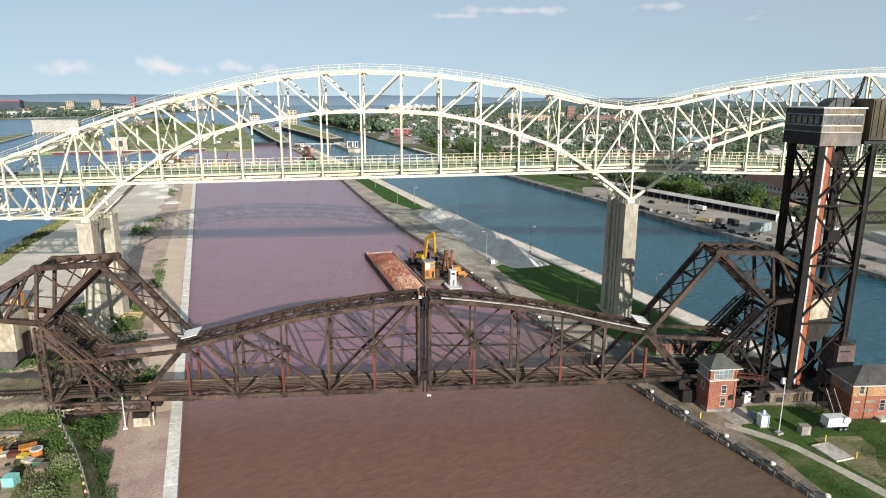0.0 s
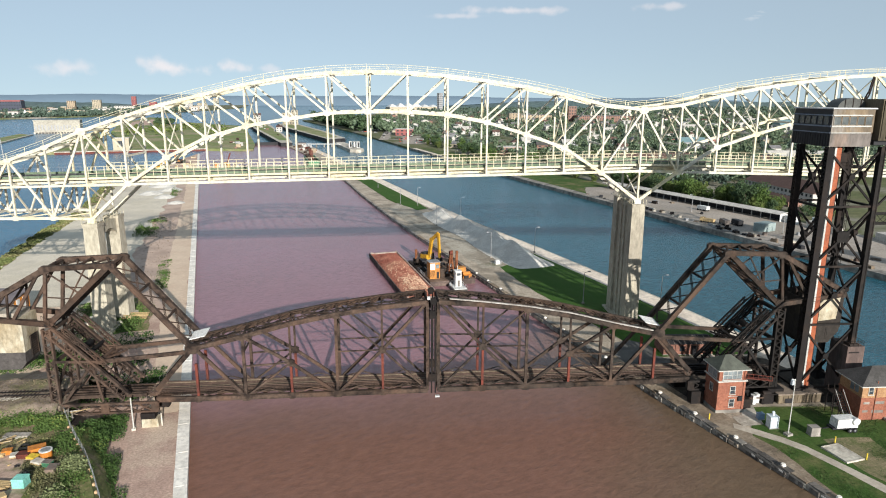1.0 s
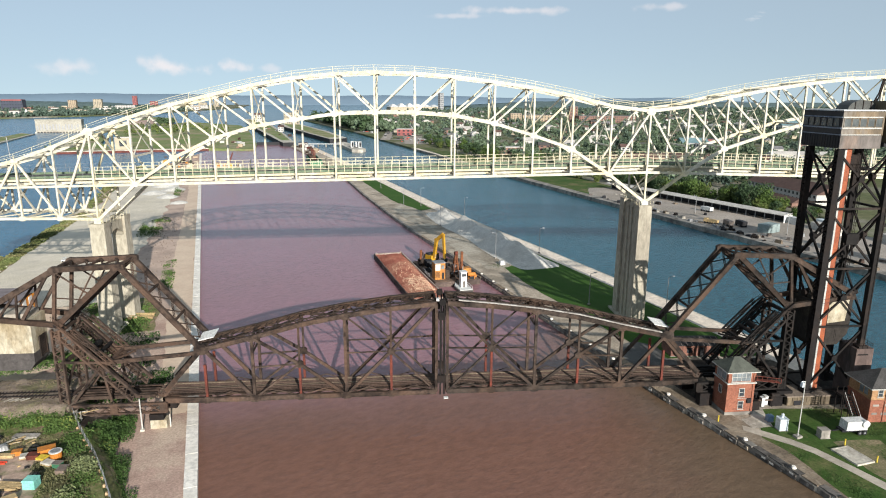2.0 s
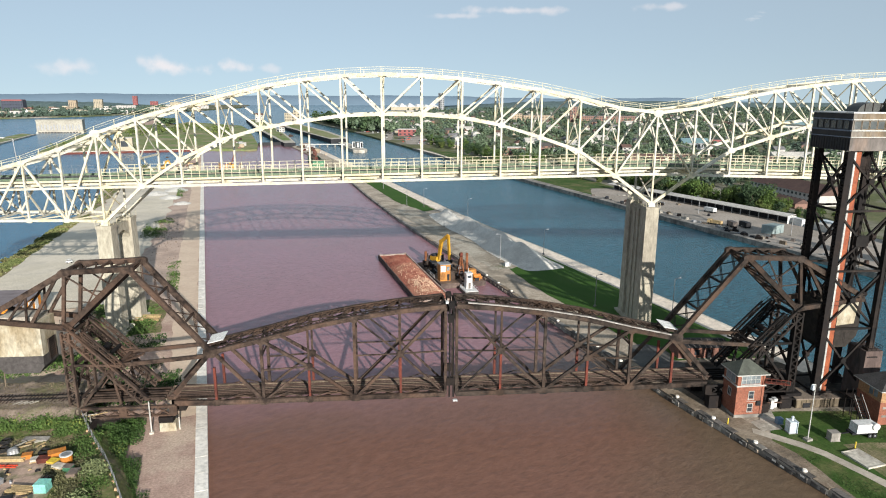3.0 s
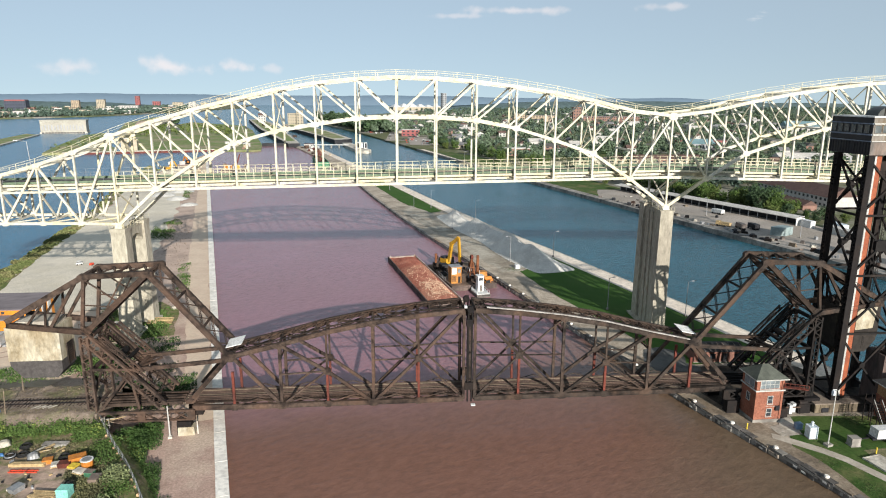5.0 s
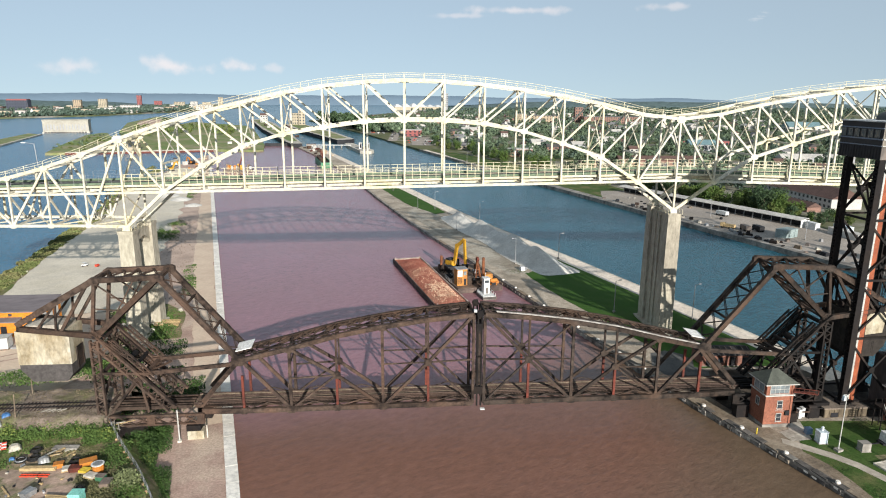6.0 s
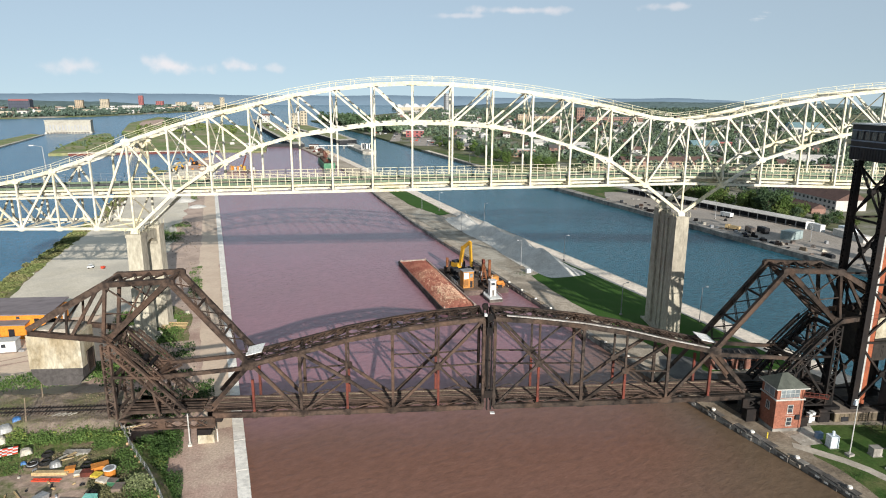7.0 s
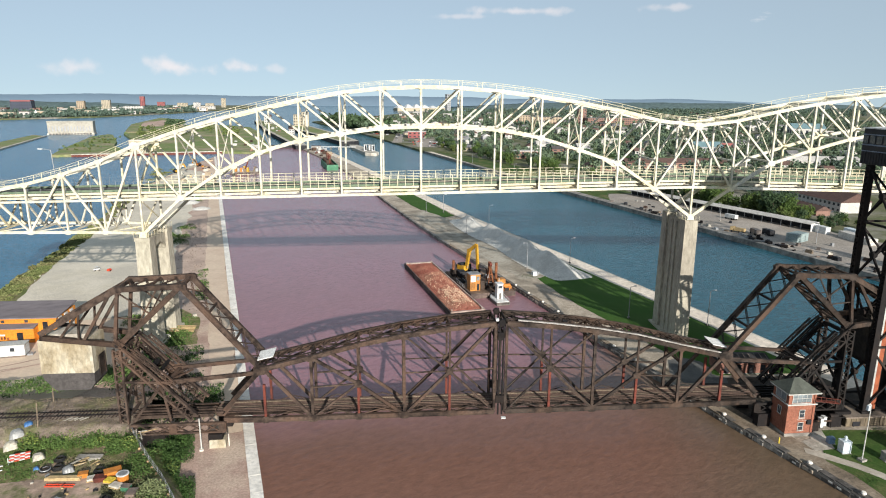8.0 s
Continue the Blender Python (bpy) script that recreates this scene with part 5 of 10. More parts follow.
    hood = part("sheave_hood", m, CLAD_HOOD, b, "rounded dark sheave hood")
    for x in (107.6, 109.1, 110.6):
        part("hood_rib", Mesh().box(x - 0.06, 2.1, 57.02, x + 0.06, 2.196, 57.0 + 0.6 * r * math.sqrt(max(0.0, 1 - ((x - 109.1) / r) ** 2))), RUST_DARK, hood)
    part("jib", Mesh().laced((111.3, 3.0, 57.0), (112.5, 3.0, 59.6), 0.42, 0.3, (0, 1, 0)).laced((112.5, 3.0, 59.6), (113.1, 3.0, 62.4), 0.3, 0.26, (0, 1, 0)), RUST_DARK, b, "dark lattice jib")
    part("lift_counterweight", Mesh().prism([(111.45, -2.2), (115.3, -2.2), (115.3, 5.0), (111.45, 5.0)], 51.4, 58.5, 0.02), CLAD_BROWN, b, "streaked brown counterweight box")
    m = Mesh()
    for k in range(4):
        m.box(111.7 + k * 1.05, -2.32, 51.7, 111.8 + k * 1.05, -2.15, 58.2)
    part("counterweight_rib", m, CLAD_BROWN, b)
    part("counterweight_shoe", Mesh().box(111.2, -1.6, 50.6, 115.2, 5.0, 51.35), CLAD_DARK, b)
    for z in (36.0, 38.0):
        part("span_chord", Mesh().bar((114.2, 0.4, z), (126, 0.4, z + 0.05), 0.35, 0.36), RUST_TOWER, b)
    part("span_lattice", Mesh().laced((114.2, 0.4, 37.0), (126, 0.4, 37.0), 1.4, 0.3, (0, 1, 0)), RUST_TOWER, b)
    part("stay", Mesh().bar((114, 0, 38.4), (122, 0, 47), 0.3, 0.3), RUST_DARK, b)
    return b


CABIN_GLASS = pane_mat("grimy_glass", (0.13, 0.145, 0.145))
CLAD_GREY = mat("grey_steel_cladding", (0.15, 0.133, 0.122), (0.10, 0.09, 0.082), rough=0.65, grain=1.5, blotch=0.35, stretch=(1, 1, 0.35), third=(0.20, 0.15, 0.12), third_scale=0.2)
TRIM_SHADED = mat("shaded_blue_trim", (0.16, 0.20, 0.26), (0.11, 0.14, 0.19), rough=0.6, bump=0.05)
CLAD_HOOD = mat("dark_hood_sheet", (0.065, 0.070, 0.066), (0.045, 0.048, 0.046), rough=0.5, blotch=0.4)
lift_tower()

PIER_STONE = mat("sooty_red_pier", (0.165, 0.120, 0.105), (0.095, 0.072, 0.066), rough=0.9, grain=1.5, blotch=0.35, stretch=(1, 1, 0.3), third=(0.07, 0.062, 0.06), third_scale=0.2)
tower_pier = thing("tower_pier", RAIL, "stained concrete pier with a thin rail, beside the lift tower", "concrete pier")
part("body", Mesh().prism([(112.2, -1.9), (115.7, -1.9), (115.7, 3.0), (112.2, 3.0)], 1.8, 12.7, 0.02), PIER_STONE, tower_pier)
m = Mesh()
for a, c in (((112.4, -1.7), (115.5, -1.7)), ((115.5, -1.7), (115.5, 2.8)), ((112.4, -1.7), (112.4, 2.8))):
    for z in (13.2, 13.7):
        m.bar((*a, z), (*c, z), 0.05, 0.05)
    for k in range(4):
        x, y = a[0] + (c[0] - a[0]) * k / 3, a[1] + (c[1] - a[1]) * k / 3
        m.bar((x, y, 12.6), (x, y, 13.7), 0.05, 0.05)
part("rail", m, RUST_DARK, tower_pier)


# ---- brick houses beside the tower ----
def brick_mat(name, a, b, mortar):
    m = mat(name, a, b, rough=0.85, grain=3.0, blotch=0.6, bump=0.2)
    n, l = m.node_tree.nodes, m.node_tree.links
    p = n["Principled BSDF"]
    old = p.inputs["Base Color"].links[0].from_socket
    geo = n.new("ShaderNodeNewGeometry")
    sep_, add, comb = n.new("ShaderNodeSeparateXYZ"), n.new("ShaderNodeMath"), n.new("ShaderNodeCombineXYZ")
    l.new(geo.outputs["Position"], sep_.inputs[0])
    l.new(sep_.outputs[0], add.inputs[0]), l.new(sep_.outputs[1], add.inputs[1])
    l.new(add.outputs[0], comb.inputs[0]), l.new(sep_.outputs[2], comb.inputs[1])
    t = n.new("ShaderNodeTexBrick")
    t.inputs["Scale"].default_value, t.inputs["Mortar Size"].default_value = 1.0, 0.008
    t.inputs["Brick Width"].default_value, t.inputs["Row Height"].default_value = 0.24, 0.075
    t.inputs["Color1"].default_value, t.inputs["Color2"].default_value, t.inputs["Mortar"].default_value = (1, 1, 1, 1), (0.82, 0.82, 0.82, 1), (*mortar, 1)
    l.new(comb.outputs[0], t.inputs["Vector"])
    x = n.new("ShaderNodeMixRGB")
    x.blend_type = "MULTIPLY"
    x.inputs["Fac"].default_value = 1
    l.new(old, x.inputs["Color1"]), l.new(t.outputs["Color"], x.inputs["Color2"])
    l.new(x.outputs[0], p.inputs["Base Color"])
    return m


BRICK = brick_mat("red_brick", (0.30, 0.115, 0.074), (0.24, 0.090, 0.060), (0.9, 1.2, 1.3))
TAN_BRICK = brick_mat("tan_brick", (0.40, 0.235, 0.125), (0.33, 0.19, 0.10), (1.0, 1.1, 1.2))
SLATE = mat("green_grey_shingles", (0.098, 0.107, 0.090), (0.066, 0.073, 0.062), rough=0.85, grain=4, blotch=0.5)
DARK_ROOF = mat("dark_grey_shingles", (0.085, 0.082, 0.080), (0.06, 0.058, 0.056), rough=0.9, grain=4, blotch=0.4)


def hip(x0, y0, x1, y1, z0, z1, ridge_len):
    m = Mesh()
    cy, cx = (y0 + y1) / 2, (x0 + x1) / 2
    r = ridge_len / 2
    m.add([(x0, y0, z0), (x1, y0, z0), (x1, y1, z0), (x0, y1, z0), (cx - r, cy, z1), (cx + r, cy, z1)],
          [(3, 2, 1, 0), (0, 1, 5, 4), (1, 2, 5), (2, 3, 4, 5), (3, 0, 4)])
    return m


def window(parent, x0, z0, x1, z1, y, mull=1, rows=2, glass=None, frame_mat=None):
    """A framed sash in a wall that faces -y: recessed pane, frame, sill."""
    w = part("window", Mesh().box(x0, y - 0.02, z0, x1, y - 0.004, z1), glass or GLASS, parent)
    m = Mesh()
    t = 0.09
    m.box(x0 - t, y - 0.08, z0 - t, x0, y, z1 + t).box(x1, y - 0.08, z0 - t, x1 + t, y, z1 + t).box(x0, y - 0.08, z1, x1, y, z1 + t)
    for k in range(1, mull + 1):
        x = x0 + (x1 - x0) * k / (mull + 1)
        m.box(x - 0.03, y - 0.06, z0, x + 0.03, y - 0.021, z1)
    for k in range(1, rows):
        z = z0 + (z1 - z0) * k / rows
        m.box(x0, y - 0.055, z - 0.03, x1, y - 0.022, z + 0.03)
    part("frame", m, frame_mat or TRIM, w)
    part("sill", Mesh().box(x0 - 0.15, y - 0.16, z0 - 0.2, x1 + 0.15, y, z0 - 0.09), TRIM, w)
    return w


def operator_house():
    h = thing("operator_house", pose(86.15, 87.75, 2.0, 0, 0, -13.5), "two-storey red brick operator house with grey-green hipped roof", "brick house")
    a, b = 2.65, 2.3
    part("wall", Mesh().box(-a, -b, 0, a, b, 8.5), BRICK, h)
    part("plinth", Mesh().box(-a - 0.12, -b - 0.12, -0.3, a + 0.12, b + 0.12, 0.55), GREY_CONCRETE, h)
    part("string_course", Mesh().box(-a - 0.2, -b - 0.2, 6.1, a + 0.2, b + 0.2, 6.32), TRIM, h)
    roof = part("roof", hip(-a - 0.52, -b - 0.5, a + 0.52, b + 0.5, 8.55, 10.5, 1.1), SLATE, h, "grey-green hipped shingle roof")
    part("eave_board", Mesh().box(-a - 0.55, -b - 0.53, 8.36, a + 0.55, b + 0.53, 8.545), TRIM, roof)
    window(h, -1.9, 6.6, 1.6, 8.2, -b, mull=3, rows=2, glass=PALE_GLASS)
    window(h, -0.25, 3.7, 0.65, 5.1, -b, mull=0)
    window(h, -0.25, 1.2, 0.65, 2.6, -b, mull=0)
    for z0, z1, y0, y1 in ((6.6, 8.2, -1.5, 1.4), (3.6, 5.0, -0.5, 0.4)):
        w = part("window", Mesh().box(-a - 0.02, y0, z0, -a - 0.004, y1, z1), PALE_GLASS if z0 > 6 else GLASS, h)
        f = Mesh().box(-a - 0.08, y0 - 0.1, z0 - 0.1, -a, y0, z1 + 0.1).box(-a - 0.08, y1, z0 - 0.1, -a, y1 + 0.1, z1 + 0.1).box(-a - 0.08, y0, z1, -a, y1, z1 + 0.1).box(-a - 0.08, y0, z0 - 0.1, -a, y1, z0)
        f.box(-a - 0.06, (y0 + y1) / 2 - 0.04, z0, -a - 0.022, (y0 + y1) / 2 + 0.04, z1)
        part("frame", f, TRIM, w)
    part("meter_box", Mesh().box(1.3, -b - 0.3, 2.3, 2.1, -b, 3.2), CLAD_DARK, h, "dark wall-mounted box")
    part("downpipe", Mesh().tube((2.2, -b - 0.08, 0.4), (2.2, -b - 0.08, 8.3), 0.06), BRICK, h)
    part("cornice_pipe", Mesh().bar((-0.6, -b - 0.1, 3.25), (1.3, -b - 0.1, 3.1), 0.06, 0.06), TRIM, h)
    return h


def brick_office():
    h = thing("brick_office", pose(105.4, 75.3, 2.0, 0, 0, -16.5), "two-storey tan and red brick office with dark hipped roof", "brick building")
    w, d = 15.0, 6.0
    part("wall", Mesh().box(0, 0, 0, w, d, 4.1), BRICK, h, "red brick ground floor")
    part("upper_wall", Mesh().box(0.0, 0.0, 4.35, w, d, 6.6), TAN_BRICK, h, "tan brick upper floor")
    part("string_course", Mesh().box(-0.12, -0.12, 4.1, w + 0.12, d + 0.12, 4.35), BRICK, h)
    roof = part("roof", hip(-0.7, -0.7, w + 0.7, d + 0.7, 6.8, 9.2, 8.0), DARK_ROOF, h, "dark grey hipped shingle roof")
    part("eave_board", Mesh().box(-0.72, -0.72, 6.6, w + 0.72, d + 0.72, 6.795), TRIM, roof)
    for x in (1.2, 6.0, 8.5, 11.0):
        window(h, x, 5.0, x + 0.8, 6.3, 0, mull=0)
    for x, x1, z0, z1 in ((0.5, 1.6, 3.1, 3.5), (2.6, 4.4, 3.1, 3.6), (0.5, 1.5, 1.5, 1.9), (2.2, 4.4, 1.4, 1.9)):
        part("blocked_window", Mesh().box(x, -0.05, z0, x1, 0, z1), GREY_CONCRETE, h, "bricked-up window infill")
    window(h, 5.4, 1.6, 6.3, 3.6, 0, mull=0, rows=3)
    for y0 in (1.0, 2.2):
        part("window", Mesh().box(-0.06, y0, 4.9, -0.004, y0 + 0.9, 6.2), PALE_GLASS, h)
    part("downpipe", Mesh().tube((2.6, -0.1, 0), (2.6, -0.1, 7.6), 0.08), BRICK, h)
    part("step", Mesh().box(4.8, -1.6, -0.1, 7.4, 0, 0.5), PALE_CONCRETE, h)
    return h


operator_house()
brick_office()

# ---- ground dressing on the right quay ----
sheet("grass_right_quay", [(81.0, 40), (81.3, 58), (82.0, 63), (82.9, 68), (83.7, 73), (83.2, 77.5), (86.6, 81), (90.0, 86), (95.5, 84.5), (108, 80), (116.8, 76), (116.8, 20), (88, 20)], TOP + 0.012, GRASS, 0.5,
      label="patchy mown lawn beside the quay path", category="grass", kind="structure")
FOOTPATH = mat("worn_footpath_concrete", (0.47, 0.42, 0.35), (0.36, 0.32, 0.265), rough=0.9, grain=1.5, blotch=0.3, crisp=0.4)
sheet("pavement_path", [(83.2, 82.0), (85.4, 78.8), (87.5, 75.2), (88.9, 71.6), (89.8, 65.5), (90.5, 60.1), (91.2, 50.0), (89.2, 50.0), (88.6, 58.8), (88.1, 64.6), (87.2, 70.7), (85.9, 74.0), (84.0, 77.1), (82.0, 80.5)], TOP + 0.03, FOOTPATH,
      label="narrow worn concrete footpath", category="path", kind="structure")
QUAY_EARTH = mat("trodden_quay_earth", (0.235, 0.185, 0.135), (0.15, 0.12, 0.09), rough=0.95, grain=2.5, blotch=0.3, bump=0.5, deep=0.1, third=(0.30, 0.25, 0.19), third_scale=0.2)
DRY_LAWN = mat("dry_worn_grass", (0.185, 0.165, 0.095), (0.10, 0.12, 0.045), rough=0.95, grain=2.4, blotch=0.35, bump=0.5, deep=0.1, third=(0.25, 0.20, 0.13), third_scale=0.3)
# dark ground colour with the trestle's shade painted into it
SHADED_CINDER = mat("shaded_black_cinder", (0.05, 0.043, 0.037), (0.026, 0.023, 0.021), rough=0.95, grain=2.5, blotch=0.3, bump=0.6, deep=0.1, third=(0.085, 0.07, 0.055), third_scale=0.25)
sheet("ground_quay_earth", [(81.4, 20), (81.8, 20), (81.8, 58), (82.6, 63), (83.5, 68), (84.2, 73), (84.2, 80), (84.6, 90), (83.2, 118), (79.2, 118), (79.0, 96), (80.0, 78), (81.2, 60)], TOP + 0.008, QUAY_EARTH, 0.4, label="trodden brown earth strip along the quay wall", category="ground", kind="structure")
sheet("ground_apron", [(87.0, 84.0), (90.2, 87.8), (92.8, 87.6), (88.2, 80.0), (84.0, 80.4), (84.6, 83.8)], TOP + 0.02, PALE_CONCRETE, 0.35, label="cracked pale concrete apron", category="pavement", kind="structure")
sheet("ground_bridge_dirt", [(82.5, 92.5), (92.5, 89.0), (97.5, 85.2), (112.0, 80.5), (116.8, 79), (116.8, 96.5), (110, 105), (83.0, 112)], TOP + 0.016, SHADED_CINDER, label="dark cinder ground under the bridge", category="ground", kind="structure")
sheet("ground_dry_lawn", [(90.8, 64.0), (93.4, 72.4), (97.0, 71.6), (101.5, 70.2), (100.4, 66.5), (96.8, 63.6), (94.5, 60.5), (91.4, 58.5)], TOP + 0.02, DRY_LAWN, 0.6, label="worn dry patch of the lawn round the slab", category="grass", kind="structure")
pad = thing("concrete_pad", pose(92.4, 67.9, TOP + 0.02, 0, 0, -3) @ Matrix.Diagonal((0.82, 0.84, 1, 1)), "pale concrete slab with raised white edge, in the lawn", "concrete slab")
part("slab", Mesh().box(-2.1, -2.9, 0, 2.1, 2.9, 0.22), PALE_CONCRETE, pad)
m = Mesh()
for x0, y0, x1, y1 in ((-2.2, -3.0, 2.2, -2.75), (-2.2, 2.75, 2.2, 3.0), (-2.2, -2.74, -1.95, 2.74), (1.95, -2.74, 2.2, 2.74)):
    m.box(x0, y0, -0.02, x1, y1, 0.27)
part("edge", m, PALE_CONCRETE, pad)


def yellow_post(x, y):
    p = thing("yellow_post", pose(x, y, TOP), "short yellow marker post", "post", "yellow posts")
    part("post", Mesh().tube((0, 0, 0), (0, 0, 1.1), 0.11), YELLOW, p)
    part("cap", Mesh().tube((0, 0, 1.1), (0, 0, 1.18), 0.13, 0.06), YELLOW, p)


YELLOW = mat("yellow_paint", (0.62, 0.47, 0.05), (0.5, 0.36, 0.05), rough=0.6)
for x, y in ((80.2, 84.6), (94.4, 70.9), (94.5, 65.3)):
    yellow_post(x, y)


def cabinet(name, x, y, w, d, h, material, label):
    c = thing(name, pose(x, y, TOP, 0, 0, -15), label, "cabinet")
    part("body", Mesh().box(-w / 2, -d / 2, 0.12, w / 2, d / 2, h), material, c)
    part("plinth", Mesh().box(-w / 2 - 0.1, -d / 2 - 0.1, -0.05, w / 2 + 0.1, d / 2 + 0.1, 0.12), GREY_CONCRETE, c)
    part("lid", Mesh().box(-w / 2 - 0.05, -d / 2 - 0.05, h, w / 2 + 0.05, d / 2 + 0.05, h + 0.07), material, c)
    for k in range(3):
        x0 = -w / 2 + 0.08 + k * (w - 0.1) / 3
        part("door", Mesh().box(x0, -d / 2 - 0.03, 0.25, x0 + (w - 0.1) / 3 - 0.07, -d / 2 - 0.003, h - 0.1), material, c)
    return c


PALE_BLUE = mat("pale_blue_enamel", (0.55, 0.62, 0.66), (0.46, 0.53, 0.57), rough=0.45, blotch=1.0, bump=0.05)
BLUE = mat("blue_enamel", (0.16, 0.25, 0.36), (0.12, 0.2, 0.3), rough=0.5)
box = cabinet("utility_cabinet", 88.6, 78.6, 1.5, 1.4, 2.2, PALE_BLUE, "pale blue-white utility cabinet on the lawn")
part("vent_cap", Mesh().tube((0, 0, 2.27), (0, 0, 2.9), 0.22).tube((0, 0, 2.9), (0, 0, 3.1), 0.3, 0.1), PALE_BLUE, box)
cabinet("utility_cabinet", 89.0, 81.6, 1.1, 0.9, 1.1, BLUE, "low blue utility box on the lawn")
cabinet("white_cabinet", 92.3, 86.6, 0.6, 0.9, 1.8, WHITE_STEEL, "white upright cabinet beside the apron")
cabinet("white_cabinet", 93.4, 86.9, 0.6, 0.9, 1.8, WHITE_STEEL, "white upright cabinet beside the apron")
cabinet("vent_box", 93.3, 74.2, 1.6, 1.3, 1.5, GREY_CONCRETE, "grey weathered metal vent box on the lawn")

lamp = thing("lamp_post", pose(89.0, 75.5, TOP), "tall pale lamp post with a box lantern", "lamp post")
part("pole", Mesh().tube((0, 0, 0), (0, 0, 10.4), 0.105, 0.07, 10), TRIM, lamp)
part("base", Mesh().box(-0.6, -0.5, -0.05, 0.6, 0.5, 0.4), GREY_CONCRETE, lamp)
part("arm", Mesh().bar((0, 0, 10.4), (-0.7, 0.1, 10.5), 0.08, 0.08), WHITE_STEEL, lamp)
part("lantern", Mesh().prism([(-0.8, -0.2), (-0.35, -0.2), (-0.35, 0.25), (-0.8, 0.25)], 9.5, 10.35, 0.1), PALE_BLUE, lamp, "square pale lantern")

tank = thing("tank_trailer", pose(99.6, 73.6, TOP, 0, 0, -14), "white tank trailer on twin wheels, parked on the lawn", "trailer")
part("body", Mesh().prism([(-2.0, -1.0), (1.9, -1.0), (1.9, 1.0), (-2.0, 1.0)], 0.9, 2.5, 0.06), WHITE_STEEL, tank)
part("chassis", Mesh().box(-2.6, -0.8, 0.55, 2.0, 0.8, 0.89), CLAD_DARK, tank)
part("drawbar", Mesh().bar((-2.5, 0, 0.7), (-4.0, 0, 0.55), 0.2, 0.15), CLAD_DARK, tank)
part("hatch", Mesh().tube((1.4, -0.9, 2.1), (1.4, -1.25, 2.1), 0.65, n=16), WHITE_STEEL, tank, "round white hatch cover")
for x in (0.5, 1.4):
    for y in (-1.0, 1.0):
        wheel = part("wheel", Mesh().tube((x, y - 0.14, 0.42), (x, y + 0.14, 0.42), 0.42, n=16), CLAD_DARK, tank, "black tyre")
        part("hub", Mesh().tube((x, y - 0.16, 0.42), (x, y + 0.16, 0.42), 0.18, n=10), GREY_STEEL, wheel)

PIT_WOOD = mat("weathered_pit_boards", (0.15, 0.122, 0.085), (0.085, 0.07, 0.052), rough=0.9, grain=2.5, blotch=0.4, stretch=(1, 1, 0.3), vary=0.25)
vault = thing("machinery_pit", pose(101.6, 86.2, TOP, 0, 0, -15), "low weathered concrete machinery pit with timber lid", "concrete pit")
part("body", Mesh().box(-4.2, -2.2, -0.1, 4.4, 2.4, 1.7), PIT_WOOD, vault)
part("lid", Mesh().box(-4.4, -2.4, 1.7, 4.6, 2.6, 1.95), BALLAST, vault)
for k in range(9):
    part("board", Mesh().box(-4.1 + k * 0.94, -2.28, 0.05, -3.25 + k * 0.94, -2.203, 1.65), PIT_WOOD, vault)
part("opening", Mesh().box(-2.9, -2.40, 0.1, -1.5, -2.21, 1.0), CLAD_DARK, vault)
ramp_ = thing("red_gangway", RAIL @ pose(93.5, -1.6, 0), "rust-red lattice gangway under the bridge", "gangway")
part("deck", Mesh().bar((-3.5, 0, 7.6), (4.2, 0, 6.4), 1.0, 0.1), RED_PRIMER, ramp_)
m = Mesh()
for k in range(9):
    t = k / 8
    m.bar((-3.5 + 7.7 * t, -0.5, 7.6 - 1.2 * t), (-3.5 + 7.7 * t, -0.5, 8.5 - 1.2 * t), 0.07, 0.07)
m.bar((-3.5, -0.5, 8.5), (4.2, -0.5, 7.3), 0.08, 0.08)
part("handrail", m, RED_PRIMER, ramp_)
# machinery and stanchions in the shade below the tower
for s, v, w, d, h, label in ((84.6, 1.2, 2.2, 3.0, 3.6, "dark steel gear housing"), (93.0, 1.0, 3.2, 3.0, 2.6, "dark steel motor housing"), (97.0, -1.8, 2.4, 1.6, 2.4, "dark steel gear housing"), (96.4, 3.6, 5.0, 2.0, 4.0, "dark steel gear housing")):
    g = thing("gear_housing", RAIL @ pose(s, v, TOP), label + " on the cinder ground", "machinery", "gear housings")
    part("body", Mesh().prism([(-w / 2, -d / 2), (w / 2, -d / 2), (w / 2, d / 2), (-w / 2, d / 2)], 0, h * 0.75, 0.08), RUST_DARK, g)
    part("cover", Mesh().tube((-w / 3, 0, h * 0.75), (w / 3, 0, h * 0.75), h * 0.22, n=12), RUST_DARK, g)


def bollard(x, y, z, flip=1):
    b = thing("mooring_bollard", pose(x, y, z), "white-topped cast mooring bollard on the quay edge", "bollard", "bollards")
    part("stem", BOLLARD_STEM, None, b)
    part("cap", BOLLARD_CAP, None, b)
    part("plate", BOLLARD_PLATE, None, b)


BOLLARD_STEM = finish("stem", Mesh().tube((0, 0, 0), (0, 0, 0.5), 0.28, 0.2, 10), GREY_CONCRETE)
BOLLARD_CAP = finish("cap", Mesh().tube((0, 0, 0.42), (0, 0, 0.72), 0.42, 0.32, 10), COPING)
BOLLARD_PLATE = finish("plate", Mesh().prism([(-0.45, -0.5), (0.5, -0.45), (0.45, 0.5), (-0.4, 0.42)], -0.03, 0.06, 0.1), COPING)
for k in range(16):
    y = 49.6 + k * 9.25
    bollard(quay_x(y) + 0.45, y, TOP)

# quay copings, stone by stone
rng = random.Random(4)
COPE = [finish("coping_stone", Mesh().prism([(-0.62, -1.46), (0.62, -1.46), (0.62, 1.46), (-0.62, 1.46)], 0, 0.2 + 0.02 * k, 0.02), (QUAY_FACE, QUAY_EARTH, GREY_CONCRETE)[k]) for k in range(3)]
